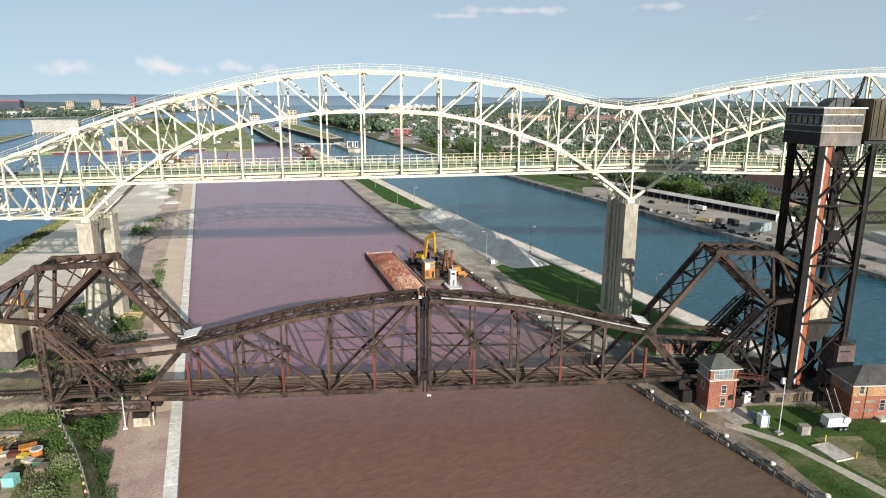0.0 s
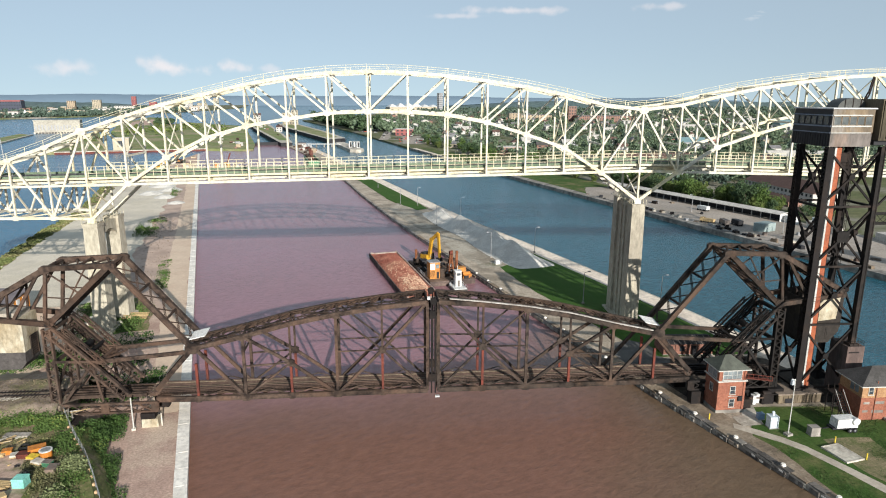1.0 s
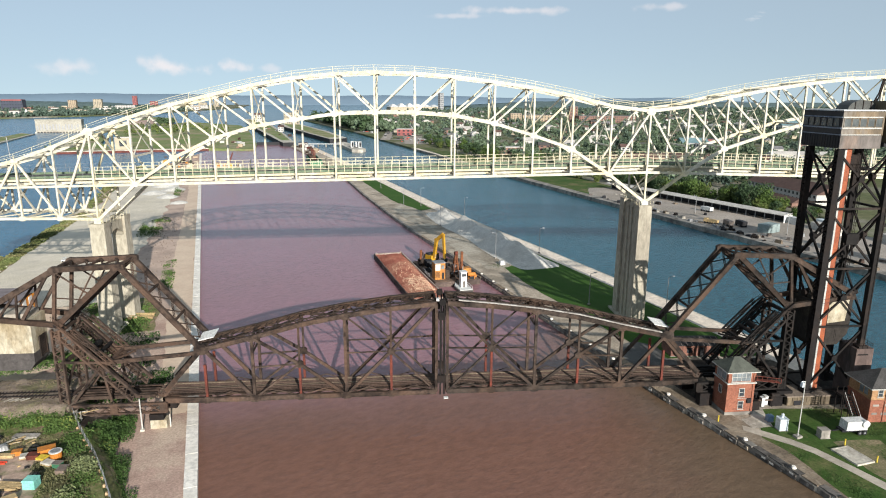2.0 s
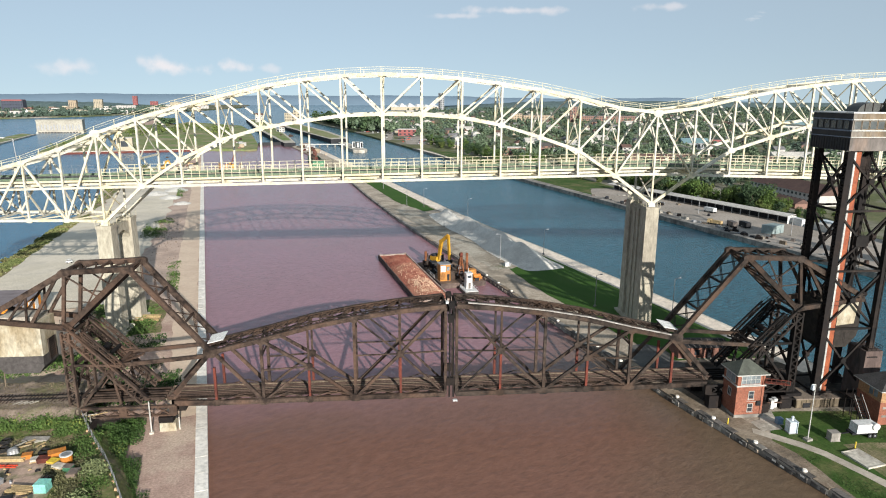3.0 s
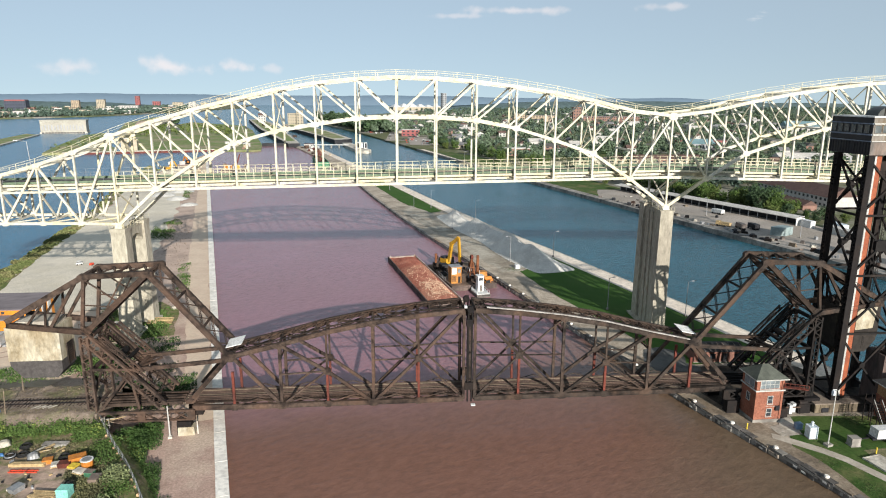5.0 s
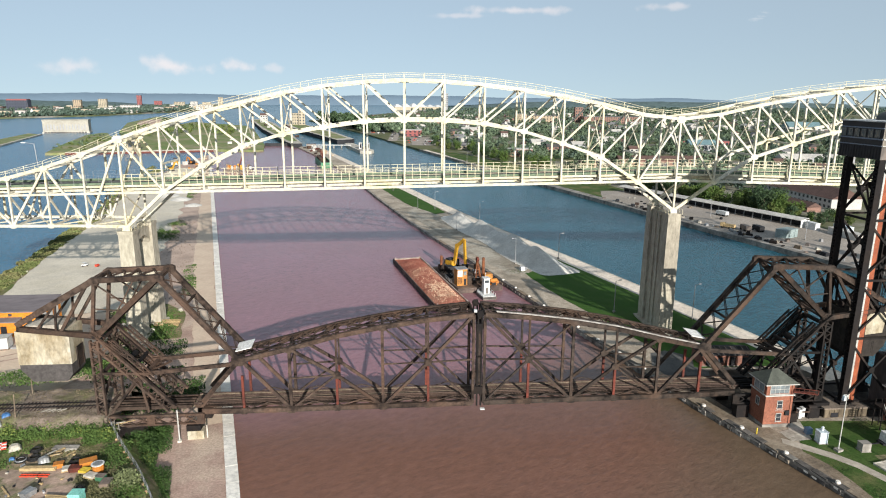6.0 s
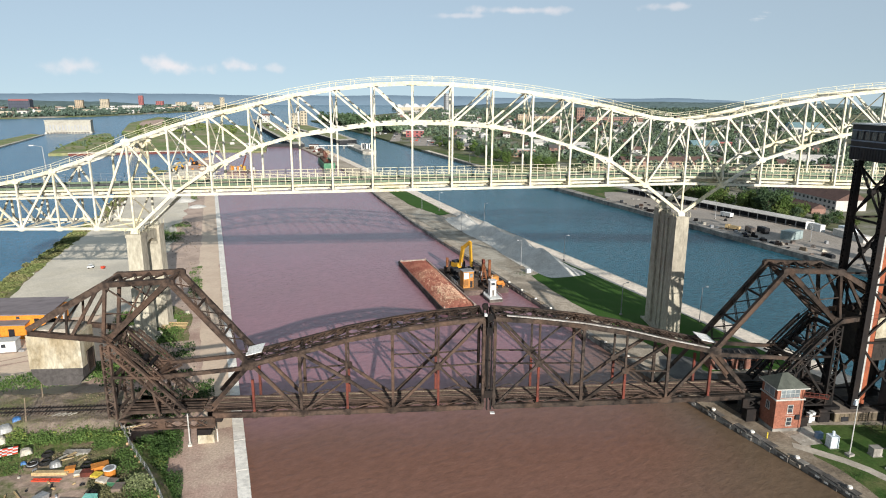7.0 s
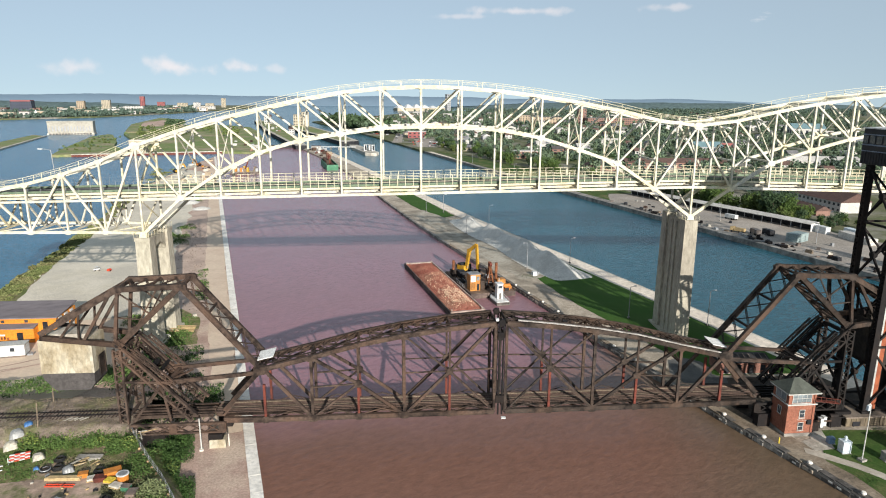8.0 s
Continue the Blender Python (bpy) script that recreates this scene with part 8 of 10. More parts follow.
for k, (x, y) in enumerate(((-34.0, 95.6), (-31.8, 94.2), (-36.5, 100.9), (-26.4, 99.9))):
    o = at_yard("yard_skip", x, y, 25 * k, "small dark steel skip", "skip")
    part("bin", Mesh().prism([(-0.8, -0.6), (0.8, -0.6), (0.8, 0.6), (-0.8, 0.6)], 0, 0.8, -0.15), (CLAD_DARK, TIMBER, GREY_STEEL, CLAD_GREY)[k], o)
o = thing("timber_bench", pose(-22.2, 178.6, TOP, 0, 0, -18), "stack of weathered scaffold planks near the pier", "plank stack")
for k in range(5):
    part("plank", Mesh().bar((-3.2, -1.2 + k * 0.5, 0.4 + 0.2 * k), (3.2, -1.2 + k * 0.5, 0.4 + 0.2 * k), 0.42, 0.16), TIMBER, o)
for x, y, w in ((-32.8, 180.6, 1.2), (-30.6, 176.6, 1.0), (-25.6, 174.2, 1.3), (-23.4, 186, 1.0), (-33.6, 176.2, 1.1), (-19.6, 189.5, 1.2)):
    o = thing("rubble_block", pose(x, y, TOP, 0, 0, x * 31 % 90), "pale concrete rubble block by the pier", "rubble")
    part("body", Mesh().prism([(-w / 2, -w / 2), (w / 2, -w * 0.4), (w * 0.4, w / 2), (-w * 0.4, w * 0.4)], -0.1, w * 0.8, 0.2), PALE_CONCRETE, o)
o = thing("utility_vehicle", pose(-52.6, 251.6, TOP, 0, 0, 20) @ Matrix.Scale(0.7, 4), "small white utility buggy on the gravel", "vehicle")
part("body", Mesh().prism([(-1.5, -0.8), (1.5, -0.8), (1.5, 0.8), (-1.5, 0.8)], 0.4, 1.1, 0.06), WHITE_STEEL, o)
part("canopy", Mesh().box(-0.8, -0.75, 1.9, 0.9, 0.75, 2.0), WHITE_STEEL, o)
part("post", Mesh().bar((-0.7, -0.6, 1.1), (-0.7, -0.6, 1.9), 0.08, 0.08).bar((0.8, 0.6, 1.1), (0.8, 0.6, 1.9), 0.08, 0.08), CLAD_DARK, o)
for x in (-1.0, 1.0):
    for y in (-0.8, 0.8):
        part("wheel", Mesh().tube((x, y - 0.12, 0.35), (x, y + 0.12, 0.35), 0.36, n=12), BLACK_RUBBER, o)
o = thing("red_cart", pose(-48.4, 249.4, TOP, 0, 0, 60) @ Matrix.Scale(0.75, 4), "small red cart on the gravel", "cart")
part("body", Mesh().prism([(-0.9, -0.6), (0.9, -0.6), (0.9, 0.6), (-0.9, 0.6)], 0.3, 1.2, 0.1), RED, o)
part("wheel", Mesh().tube((0, -0.7, 0.3), (0, 0.7, 0.3), 0.3, n=10), BLACK_RUBBER, o)
sheet("ground_gravel_road", [(-95, 150), (-46, 140), (-34, 155), (-36, 196), (-74, 196), (-95, 175)], TOP + 0.02, SAND, label="dusty pale yard road", category="road", kind="structure")

# spoil heaps on the left bank upstream
for x, y, r, h in ((-34, 415, 7, 1.7), (-26, 398, 6, 1.5), (-19, 374, 4.5, 1.2), (-24, 428, 7, 1.8), (-30, 448, 8, 2.0), (-22, 470, 6, 1.6)):
    o = thing("spoil_mound", pose(x, y, TOP - 0.05), "low pale heap of crushed stone on the bank", "heap", "spoil heaps")
    part("mound", heap(lambda a, c, r=r, h=h: h * max(0.0, 1 - (a * a + 0.7 * c * c) / (r * r)) ** 1.3, -r, r, -r * 1.2, r * 1.2, 16, 18, 0.1, int(r * 7 + y)), PALE_GRAVEL, o)
# broken branches and boards by the fence
o = thing("brush_pile", pose(-27.2, 118.2, 4.9), "tangle of pale broken branches and boards", "brush pile")
rng = random.Random(77)
for k in range(16):
    a, l_ = rng.uniform(0, 3.14), rng.uniform(0.7, 1.9)
    x, y = rng.uniform(-1.4, 1.4), rng.uniform(-1.2, 1.2)
    part("branch", Mesh().bar((x - l_ * math.cos(a), y - l_ * math.sin(a), rng.uniform(0, 0.5)), (x + l_ * math.cos(a), y + l_ * math.sin(a), rng.uniform(0.1, 0.9)), 0.1, 0.09), rng.choice((TIMBER, GUARD_TIMBER, PALE_CONCRETE)), o)
# low brick store behind the railway, with asphalt in front
sheet("pavement_asphalt", [(80.8, 110.5), (81.5, 116), (86, 122), (90.0, 122.4), (92.4, 119), (92.0, 115), (90.2, 112.6), (91.6, 109.6), (90.0, 107.6)], TOP + 0.03, ASPHALT, 0.4, label="dark asphalt apron beside the brick store", category="pavement", kind="structure")
store = thing("brick_store", pose(96.2, 110.7, TOP - 0.06, 0, 0, -18), "low brick store with dark seamed roof beside the railway", "brick shed")
STORE_BRICK = mat("sooty_store_brick", (0.235, 0.118, 0.088), (0.14, 0.075, 0.06), rough=0.9, grain=3.0, blotch=0.5)
STORE_ROOF = mat("dark_seamed_roof", (0.036, 0.035, 0.036), (0.026, 0.025, 0.026), rough=0.8, grain=2.0, blotch=0.4)
part("wall", Mesh().box(-4.6, 0, 0, 6.6, 5.6, 2.7), STORE_BRICK, store)
roof = part("roof", gable(-5.0, -0.45, 7.0, 6.05, 2.705, 3.7), STORE_ROOF, store, "dark seamed roof")
for k in range(10):
    x = -4.7 + k * 1.25
    part("seam", Mesh().bar((x, -0.42, 2.74), (x, 2.8, 3.72), 0.1, 0.08), CLAD_GREY, roof)
for x in (-4.6, -1.9, 0.8, 3.5, 6.2):
    part("pilaster", Mesh().box(x, -0.16, 0, x + 0.4, -0.003, 2.69), STORE_BRICK, store)
for x, x1, z0, z1 in ((-3.6, -2.5, 0.05, 2.1), (-0.9, 0.2, 0.9, 2.1), (1.9, 3.0, 0.05, 2.2), (4.6, 5.6, 0.9, 2.1)):
    part("door" if z0 < 0.5 else "window", Mesh().box(x, -0.06, z0, x1, -0.003, z1), CLAD_DARK if z0 < 0.5 else GLASS, store)
part("plinth", Mesh().box(-4.7, -0.2, -0.02, 6.7, -0.163, 0.25), GREY_CONCRETE, store)
# wheel ruts on the yard road
for k, (x0, y0, x1, y1) in enumerate(((-95, 152, -47, 168), (-95, 156, -48, 171), (-92, 161, -50, 166))):
    sheet("ground_rut", [(x0, y0), (x1, y1), (x1 + 0.2, y1 + 0.6), (x0, y0 + 0.8)], TOP + 0.03 + 0.004 * k, DIRT, 0.5, label="reddish wheel rut in the yard road", category="ground", kind="structure")


# ---- plants ----
LEAF_A = leaf_mat("green_leaves", (0.085, 0.135, 0.034), (0.056, 0.098, 0.026))
LEAF_B = leaf_mat("olive_leaves", (0.115, 0.15, 0.044), (0.075, 0.105, 0.032))
LEAF_C = leaf_mat("dark_leaves", (0.055, 0.090, 0.042), (0.040, 0.070, 0.034))
# the next three greens have distance haze mixed into the leaf colour
LEAF_TOWN = leaf_mat("haze_soft_leaves", (0.122, 0.168, 0.104), (0.092, 0.134, 0.086))
LEAF_HAZE = leaf_mat("haze_grey_leaves", (0.080, 0.116, 0.086), (0.062, 0.094, 0.074))
LEAF_FAR = leaf_mat("haze_blue_leaves", (0.088, 0.128, 0.098), (0.068, 0.104, 0.084))
WEED = leaf_mat("weed_leaves", (0.086, 0.142, 0.038), (0.052, 0.094, 0.026))
LIGHT_WEED = leaf_mat("light_weed_leaves", (0.17, 0.21, 0.055), (0.115, 0.155, 0.042))
DULL_WEED = leaf_mat("dull_weed_leaves", (0.135, 0.135, 0.065), (0.085, 0.085, 0.045))
# weed green darkened to paint in the shade on the fence slope
SLOPE_WEED = leaf_mat("dark_weed_leaves", (0.052, 0.098, 0.026), (0.034, 0.066, 0.020))
PALE_WEED = leaf_mat("pale_weed_leaves", (0.18, 0.21, 0.10), (0.12, 0.15, 0.07))
REED = leaf_mat("shore_reeds", (0.125, 0.155, 0.055), (0.19, 0.18, 0.085))
DRY = leaf_mat("dry_stalks", (0.19, 0.155, 0.10), (0.12, 0.105, 0.07))
BARK = mat("bark", (0.11, 0.085, 0.065), (0.07, 0.055, 0.045), rough=0.95, grain=3)


def leaf(m, c, r, rng):
    """One leaf clump: a bent four-sided blade with a random turn."""
    a, b = Vector((rng.gauss(0, 1), rng.gauss(0, 1), rng.gauss(0, 0.7))).normalized(), Vector((rng.gauss(0, 1), rng.gauss(0, 1), rng.gauss(0, 1)))
    b = (b - a * a.dot(b)).normalized()
    n = a.cross(b) * r * rng.uniform(0.1, 0.45)
    k = rng.uniform(0.5, 0.9)
    m.add([c - a * r, c + b * r * k + n, c + a * r, c - b * r * k + n], [(0, 1, 2), (0, 2, 3)])


def shingle(m, c, d, r, rng):
    """A leaf clump lying across the direction d, as foliage shows its outer side."""
    d = (d + Vector((rng.gauss(0, 0.35), rng.gauss(0, 0.35), rng.gauss(0, 0.35)))).normalized()
    a = d.orthogonal().normalized()
    b = d.cross(a)
    t = rng.uniform(0, 6.28)
    a, b = a * math.cos(t) + b * math.sin(t), b * math.cos(t) - a * math.sin(t)
    k = rng.uniform(0.6, 1.0)
    m.add([c - a * r, c + b * r * k + d * r * 0.15, c + a * r, c - b * r * k + d * r * 0.15], [(0, 1, 2), (0, 2, 3)])


def crown(rng, h, w, base, lobes, per, size):
    """Leaves gathered round uneven lobes."""
    m = Mesh()
    for _ in range(lobes):
        a, q = rng.uniform(0, 6.28), rng.uniform(0.15, 0.72) ** 0.7
        zc = rng.uniform(base, h * 0.92)
        t = (zc - base) / (h - base)
        reach = w * (0.45 + 0.75 * t * (1.25 - t) * 2.0) * 0.62
        cx, cy, cz = reach * q * math.cos(a), reach * q * math.sin(a), zc
        r = w * rng.uniform(0.18, 0.34)
        for _ in range(per):
            d = Vector((rng.gauss(0, 1), rng.gauss(0, 1), rng.gauss(0, 0.8))).normalized() * r * rng.uniform(0.65, 1.08)
            leaf(m, Vector((cx, cy, cz)) + d, size * rng.uniform(0.6, 1.3), rng)
    return m


def limbs(rng, h, w, base):
    m = Mesh().tube((0, 0, -0.2), (0.1, 0, base), 0.32, 0.24, 8).tube((0.1, 0, base), (0, 0.2, h * 0.8), 0.24, 0.05, 7)
    for k in range(5):
        a = k * 1.26 + rng.uniform(-0.3, 0.3)
        z = base + (h - base) * (0.05 + 0.1 * k)
        m.tube((0, 0, z), (w * 0.5 * math.cos(a), w * 0.5 * math.sin(a), z + (h - base) * 0.3), 0.13, 0.03, 6)
    return m


def tree_kind(seed, h, w, base, material, lobes=26, per=46, size=0.52):
    rng = random.Random(seed)
    return finish("trunk", limbs(rng, h, w, base), BARK), finish("crown", crown(rng, h, w, base, lobes, per, size), material)


KINDS = [tree_kind(11, 10.5, 7.5, 1.6, LEAF_A), tree_kind(12, 12.5, 8.0, 2.0, LEAF_C), tree_kind(13, 8.5, 7.0, 1.2, LEAF_B), tree_kind(14, 14.0, 8.5, 2.4, LEAF_A)]
TREE_LABELS = ("round leafy green tree", "tall dark green leafy tree", "low spreading olive-green tree", "tall broad green leafy tree")


def tree(x, y, k, scale, turn, place):
    t = thing("tree", pose(x, y, TOP - 0.1, 0, 0, turn) @ Matrix.Scale(scale, 4), TREE_LABELS[k] + " " + place, "tree", "trees " + place)
    part("trunk", KINDS[k][0], None, t)
    part("crown", KINDS[k][1], None, t)


rng = random.Random(21)
# belt of trees behind the long shed
for i in range(56):
    y = 226 + i * 2.6 + rng.uniform(-2, 2)
    x = rng.choice((256, 262, 268, 275)) + rng.uniform(-3, 3) + max(0, (300 - y)) * 0.02
    tree(x, y, rng.choice((0, 1, 2, 2, 0)), rng.uniform(0.62, 1.0) * (0.55 if y < 240 else 0.8 if y < 252 else 1.0), rng.uniform(0, 360), "behind the storage shed")
for i in range(12):
    tree(rng.uniform(274, 290), rng.uniform(268, 300), rng.choice((0, 1, 2)), rng.uniform(0.5, 0.75), rng.uniform(0, 360), "behind the storage shed")
for i in range(46):
    y = 372 + i * 9 + rng.uniform(-4, 4)
    tree(246 + rng.uniform(-6, 16) + max(0, y - 600) * 0.02, y, rng.randrange(4), rng.uniform(0.6, 0.95), rng.uniform(0, 360), "along the canal lawn")


def scatter(name, areas, material, size, seed, label, category):
    """Low growth strewn over patches: (x0, y0, x1, y1, z, height, count)."""
    rng = random.Random(seed)
    m = Mesh()
    for x0, y0, x1, y1, z, h, count in areas:
        lumps = [(rng.uniform(x0, x1), rng.uniform(y0, y1), rng.uniform(0.35, 1.15)) for _ in range(max(3, count // 90))]
        for _ in range(int(count * 1.5)):
            cx, cy, q = rng.choice(lumps)
            x, y = rng.gauss(cx, 1.3), rng.gauss(cy, 1.3)
            if not (x0 - 1 < x < x1 + 1 and y0 - 1 < y < y1 + 1):
                continue
            d = math.hypot(x - cx, y - cy)
            leaf(m, Vector((x, y, z + h * q * max(0.05, 1 - d / 3.2) * rng.uniform(0.35, 1))), size * rng.uniform(0.6, 1.4), rng)
    return solid(name, m, material, label, category, kind="stuff")


scatter("yard_bushes", [(-44.6, 119.5, -40, 124.5, 5.0, 1.9, 3000), (-40, 118, -35, 122, 5.0, 1.9, 3000), (-35, 117, -31, 121, 5.0, 1.9, 2800), (-31, 113.8, -27.8, 119, 4.9, 1.7, 2800), (-48, 110, -40, 118, 4.95, 0.5, 900),
                      (-27.5, 104, -25, 112, 4.8, 1.2, 1500), (-24.8, 92, -21.5, 101, 4.7, 1.3, 1800)],
        WEED, 0.145, 31, "dense green bushes and weeds in the yard", "bushes")
scatter("light_shrubs", [(-44.5, 120, -41.5, 123, 5.0, 2.1, 420), (-38.5, 118.6, -36, 121, 5.0, 2.0, 420), (-33.4, 117.4, -31.4, 119.6, 5.0, 2.0, 340), (-23.4, 107.5, -21.4, 111, 3.0, 2.0, 320), (-29.5, 114.5, -28, 117, 4.9, 1.9, 260)],
        LIGHT_WEED, 0.15, 40, "light yellow-green shrubs among the bushes", "shrubs")
scatter("yard_undergrowth", [(-30, 99, -24.5, 105, 4.9, 0.7, 2600), (-31, 105, -27, 112, 4.9, 0.5, 1500), (-28, 90, -23, 99, 4.85, 0.9, 2600), (-38, 110, -30, 115, 4.95, 0.35, 900), (-44, 96, -36, 106, 4.95, 0.3, 500)],
        DULL_WEED, 0.125, 39, "dull brown-green undergrowth in the yard", "undergrowth")
scatter("slope_weeds", [(-25.2, 106, -21.4, 117, 2.8, 1.9, 5200), (-22.4, 113, -19.4, 121, 1.9, 1.3, 2600), (-20.8, 96, -19.0, 106, 2.2, 1.6, 2400), (-19.0, 86, -17.2, 96, 2.2, 1.6, 1600), (-34, 122, -26, 127, 4.2, 1.0, 1200)],
        SLOPE_WEED, 0.15, 32, "dark green weeds on the slope below the fence", "weeds")
scatter("pale_shrub", [(-24.8, 98.8, -22.6, 101.5, 4.9, 2.2, 620), (-26, 90, -24, 94, 5, 1.6, 300)], PALE_WEED, 0.17, 33, "pale flowering shrub by the fence", "shrub")
scatter("embankment_weeds", [(-70, 145, -33, 152, 4.0, 1.2, 5000), (-40, 152, -30, 160, 2.0, 1.3, 1500)], WEED, 0.18, 34, "green weeds below the railway", "weeds")
scatter("pier_weeds", [(-37, 168, -20, 196, 2.0, 1.4, 5200), (-19, 205, -16.8, 240, 2.0, 1.0, 900), (-32, 284, -24, 302, 2.0, 4.2, 1500), (-30, 308, -22, 330, 2.0, 2.0, 500), (-22, 395, -18, 430, 2, 3.0, 500)],
        WEED, 0.2, 35, "weeds and bushes along the bank", "weeds")
scatter("bridge_foot_weeds", [(-33, 128, -14, 141, 2.0, 1.5, 5000), (-36, 141, -18, 166, 2.0, 0.9, 3600)], SLOPE_WEED, 0.18, 36, "green weeds under the bascule approach", "weeds")
bands = []
for k in range(40):      # a continuous belt along the outer shore
    t = k / 40
    x, y = (-83 + 9.5 * t * 1.6, 150 + 110 * t * 1.6) if t < 0.625 else (-73.5 + 7.5 * (t - 0.625) / 0.375, 260 + 85 * (t - 0.625) / 0.375)
    bands.append((x - 1.6, y, x + 2.0, y + 7, 0.9, 1.6, 420))
    bands.append((x + 1.5, y, x + 4.6, y + 7, 1.9, 0.6, 420))
bands += [(-65, 340, -59, 460, 1.0, 2.0, 5000), (-58, 455, -36, 590, 1.0, 2.0, 2400)]
scatter("shore_growth", bands,
        REED, 0.42, 37, "reeds and scrub along the river shore", "shore scrub")
scatter("quay_tufts", [(83.4, 45, 86.2, 72, 2.0, 0.16, 1500), (93.0, 40, 111, 62, 2.0, 0.16, 3000), (97.0, 62, 111, 82, 2.0, 0.16, 2600), (86, 195, 92, 200, 2.0, 0.3, 120)], SLOPE_WEED, 0.1, 38, "grass tufts along the quay path", "grass tufts")

# boulders along the river shore
rng = random.Random(40)
m = Mesh()
for _ in range(12):
    t = rng.random()
    x, y, r = -62.5 - 9.5 * t + rng.uniform(-1.4, 1.4), 350 - 165 * t, rng.uniform(0.2, 0.5)
    ring = [(x + r * rng.uniform(0.7, 1.1) * math.cos(k * 1.047), y + r * rng.uniform(0.7, 1.1) * math.sin(k * 1.047)) for k in range(6)]
    m.prism(ring, 1.7, 2.0 + r * 0.8, 0.4)
solid("shore_boulder_line", m, PALE_CONCRETE, "line of pale boulders edging the gravel yard", "boulders", kind="stuff")


# ---- storage shed, lot and parked things on the right bank ----
SHED_ROOF = mat("pale_sheet_roof", (0.52, 0.50, 0.46), (0.42, 0.40, 0.37), rough=0.7, grain=0.8, blotch=0.08)
shed = thing("storage_shed", pose(0, 0, TOP), "very long open storage shed with pale sheet roof", "shed")
SHED = [(248.0, 226.0), (234.8, 352.0)]
for k in range(24):
    t, t1 = k / 24, (k + 1) / 24
    xa, ya = SHED[0][0] + (SHED[1][0] - SHED[0][0]) * t, SHED[0][1] + (SHED[1][1] - SHED[0][1]) * t
    xb, yb = SHED[0][0] + (SHED[1][0] - SHED[0][0]) * t1, SHED[0][1] + (SHED[1][1] - SHED[0][1]) * t1
    part("post", Mesh().box(xa - 0.15, ya - 0.15, 0, xa + 0.15, ya + 0.15, 3.2), GREY_STEEL, shed)
    part("roof_panel", Mesh().add([(xa - 0.8, ya, 3.2), (xb - 0.8, yb, 3.2), (xb + 4.6, yb, 3.9), (xa + 4.6, ya, 3.9), (xa - 0.8, ya, 3.45), (xb - 0.8, yb, 3.45), (xb + 4.6, yb, 4.15), (xa + 4.6, ya, 4.15)],
                                  [(0, 1, 2, 3), (7, 6, 5, 4), (0, 4, 5, 1), (1, 5, 6, 2), (2, 6, 7, 3), (3, 7, 4, 0)]), SHED_ROOF, shed)
    part("back_wall", Mesh().add([(xa + 4.2, ya, 0), (xb + 4.2, yb, 0), (xb + 4.2, yb, 3.8), (xa + 4.2, ya, 3.8), (xa + 4.4, ya, 0), (xb + 4.4, yb, 0), (xb + 4.4, yb, 3.8), (xa + 4.4, ya, 3.8)],
                                 [(0, 1, 2, 3), (7, 6, 5, 4), (0, 4, 5, 1), (1, 5, 6, 2), (2, 6, 7, 3), (3, 7, 4, 0)]), CLAD_DARK, shed)
part("end_wall", Mesh().box(247.4, 225.7, 0, 252.6, 225.95, 3.4), WHITE_STEEL, shed)


def container(x, y, a, l, w, h, material, label, cat="container"):
    c = thing("storage_container", pose(x, y, TOP - 0.09, 0, 0, a), label, cat, "containers on the lot")
    part("body", Mesh().box(-l / 2, -w / 2, 0.1, l / 2, w / 2, h), material, c)
    for k in range(int(l / 1.2)):
        xx = -l / 2 + 0.4 + k * 1.2
        part("rib", Mesh().box(xx, -w / 2 - 0.06, 0.2, xx + 0.25, -w / 2 - 0.003, h - 0.1), material, c)
    part("roof", Mesh().box(-l / 2 - 0.05, -w / 2 - 0.08, h, l / 2 + 0.05, w / 2 + 0.08, h + 0.12), material, c)


TEAL_GREY = mat("grey_teal_sheet", (0.26, 0.32, 0.32), (0.2, 0.25, 0.25), rough=0.7, blotch=0.3)
container(250.0, 221.6, 84, 6, 2.6, 3.2, WHITE_STEEL, "white storage container at the shed's end")
container(224.4, 212.4, 12, 8.5, 5.0, 3.6, TEAL_GREY, "grey-green storage hut on the lot", "hut")
container(258.0, 212.5, 78, 9, 3.0, 3.0, PALE_BLUE, "pale blue storage container")
container(249.6, 204.0, 78, 18, 4.0, 2.8, SHED_ROOF, "long low pale shed beside the lot", "shed")
container(252.5, 172.0, 72, 24, 4.5, 3.0, SHED_ROOF, "long low pale shed beside the lot", "shed")


def truck(x, y, a, paint, label, box_h=2.6):
    t = thing("parked_truck", pose(x, y, TOP + 0.01, 0, 0, a), label, "truck", "parked vehicles")
    part("bed", Mesh().box(-3.2, -1.15, 0.8, 1.4, 1.15, box_h), paint, t)
    c = part("cab", Mesh().prism([(1.6, -1.1), (3.3, -1.1), (3.3, 1.1), (1.6, 1.1)], 0.7, 2.5, 0.08), paint, t)
    part("windscreen", Mesh().box(3.18, -0.9, 1.6, 3.3, 0.9, 2.2), GLASS, c)
    part("chassis", Mesh().box(-3.3, -0.6, 0.5, 3.3, 0.6, 0.79), CLAD_DARK, t)
    for wx in (-2.3, -1.2, 2.4):
        for wy in (-1.0, 1.0):
            part("wheel", Mesh().tube((wx, wy - 0.18, 0.5), (wx, wy + 0.18, 0.5), 0.5, n=12), BLACK_RUBBER, t)


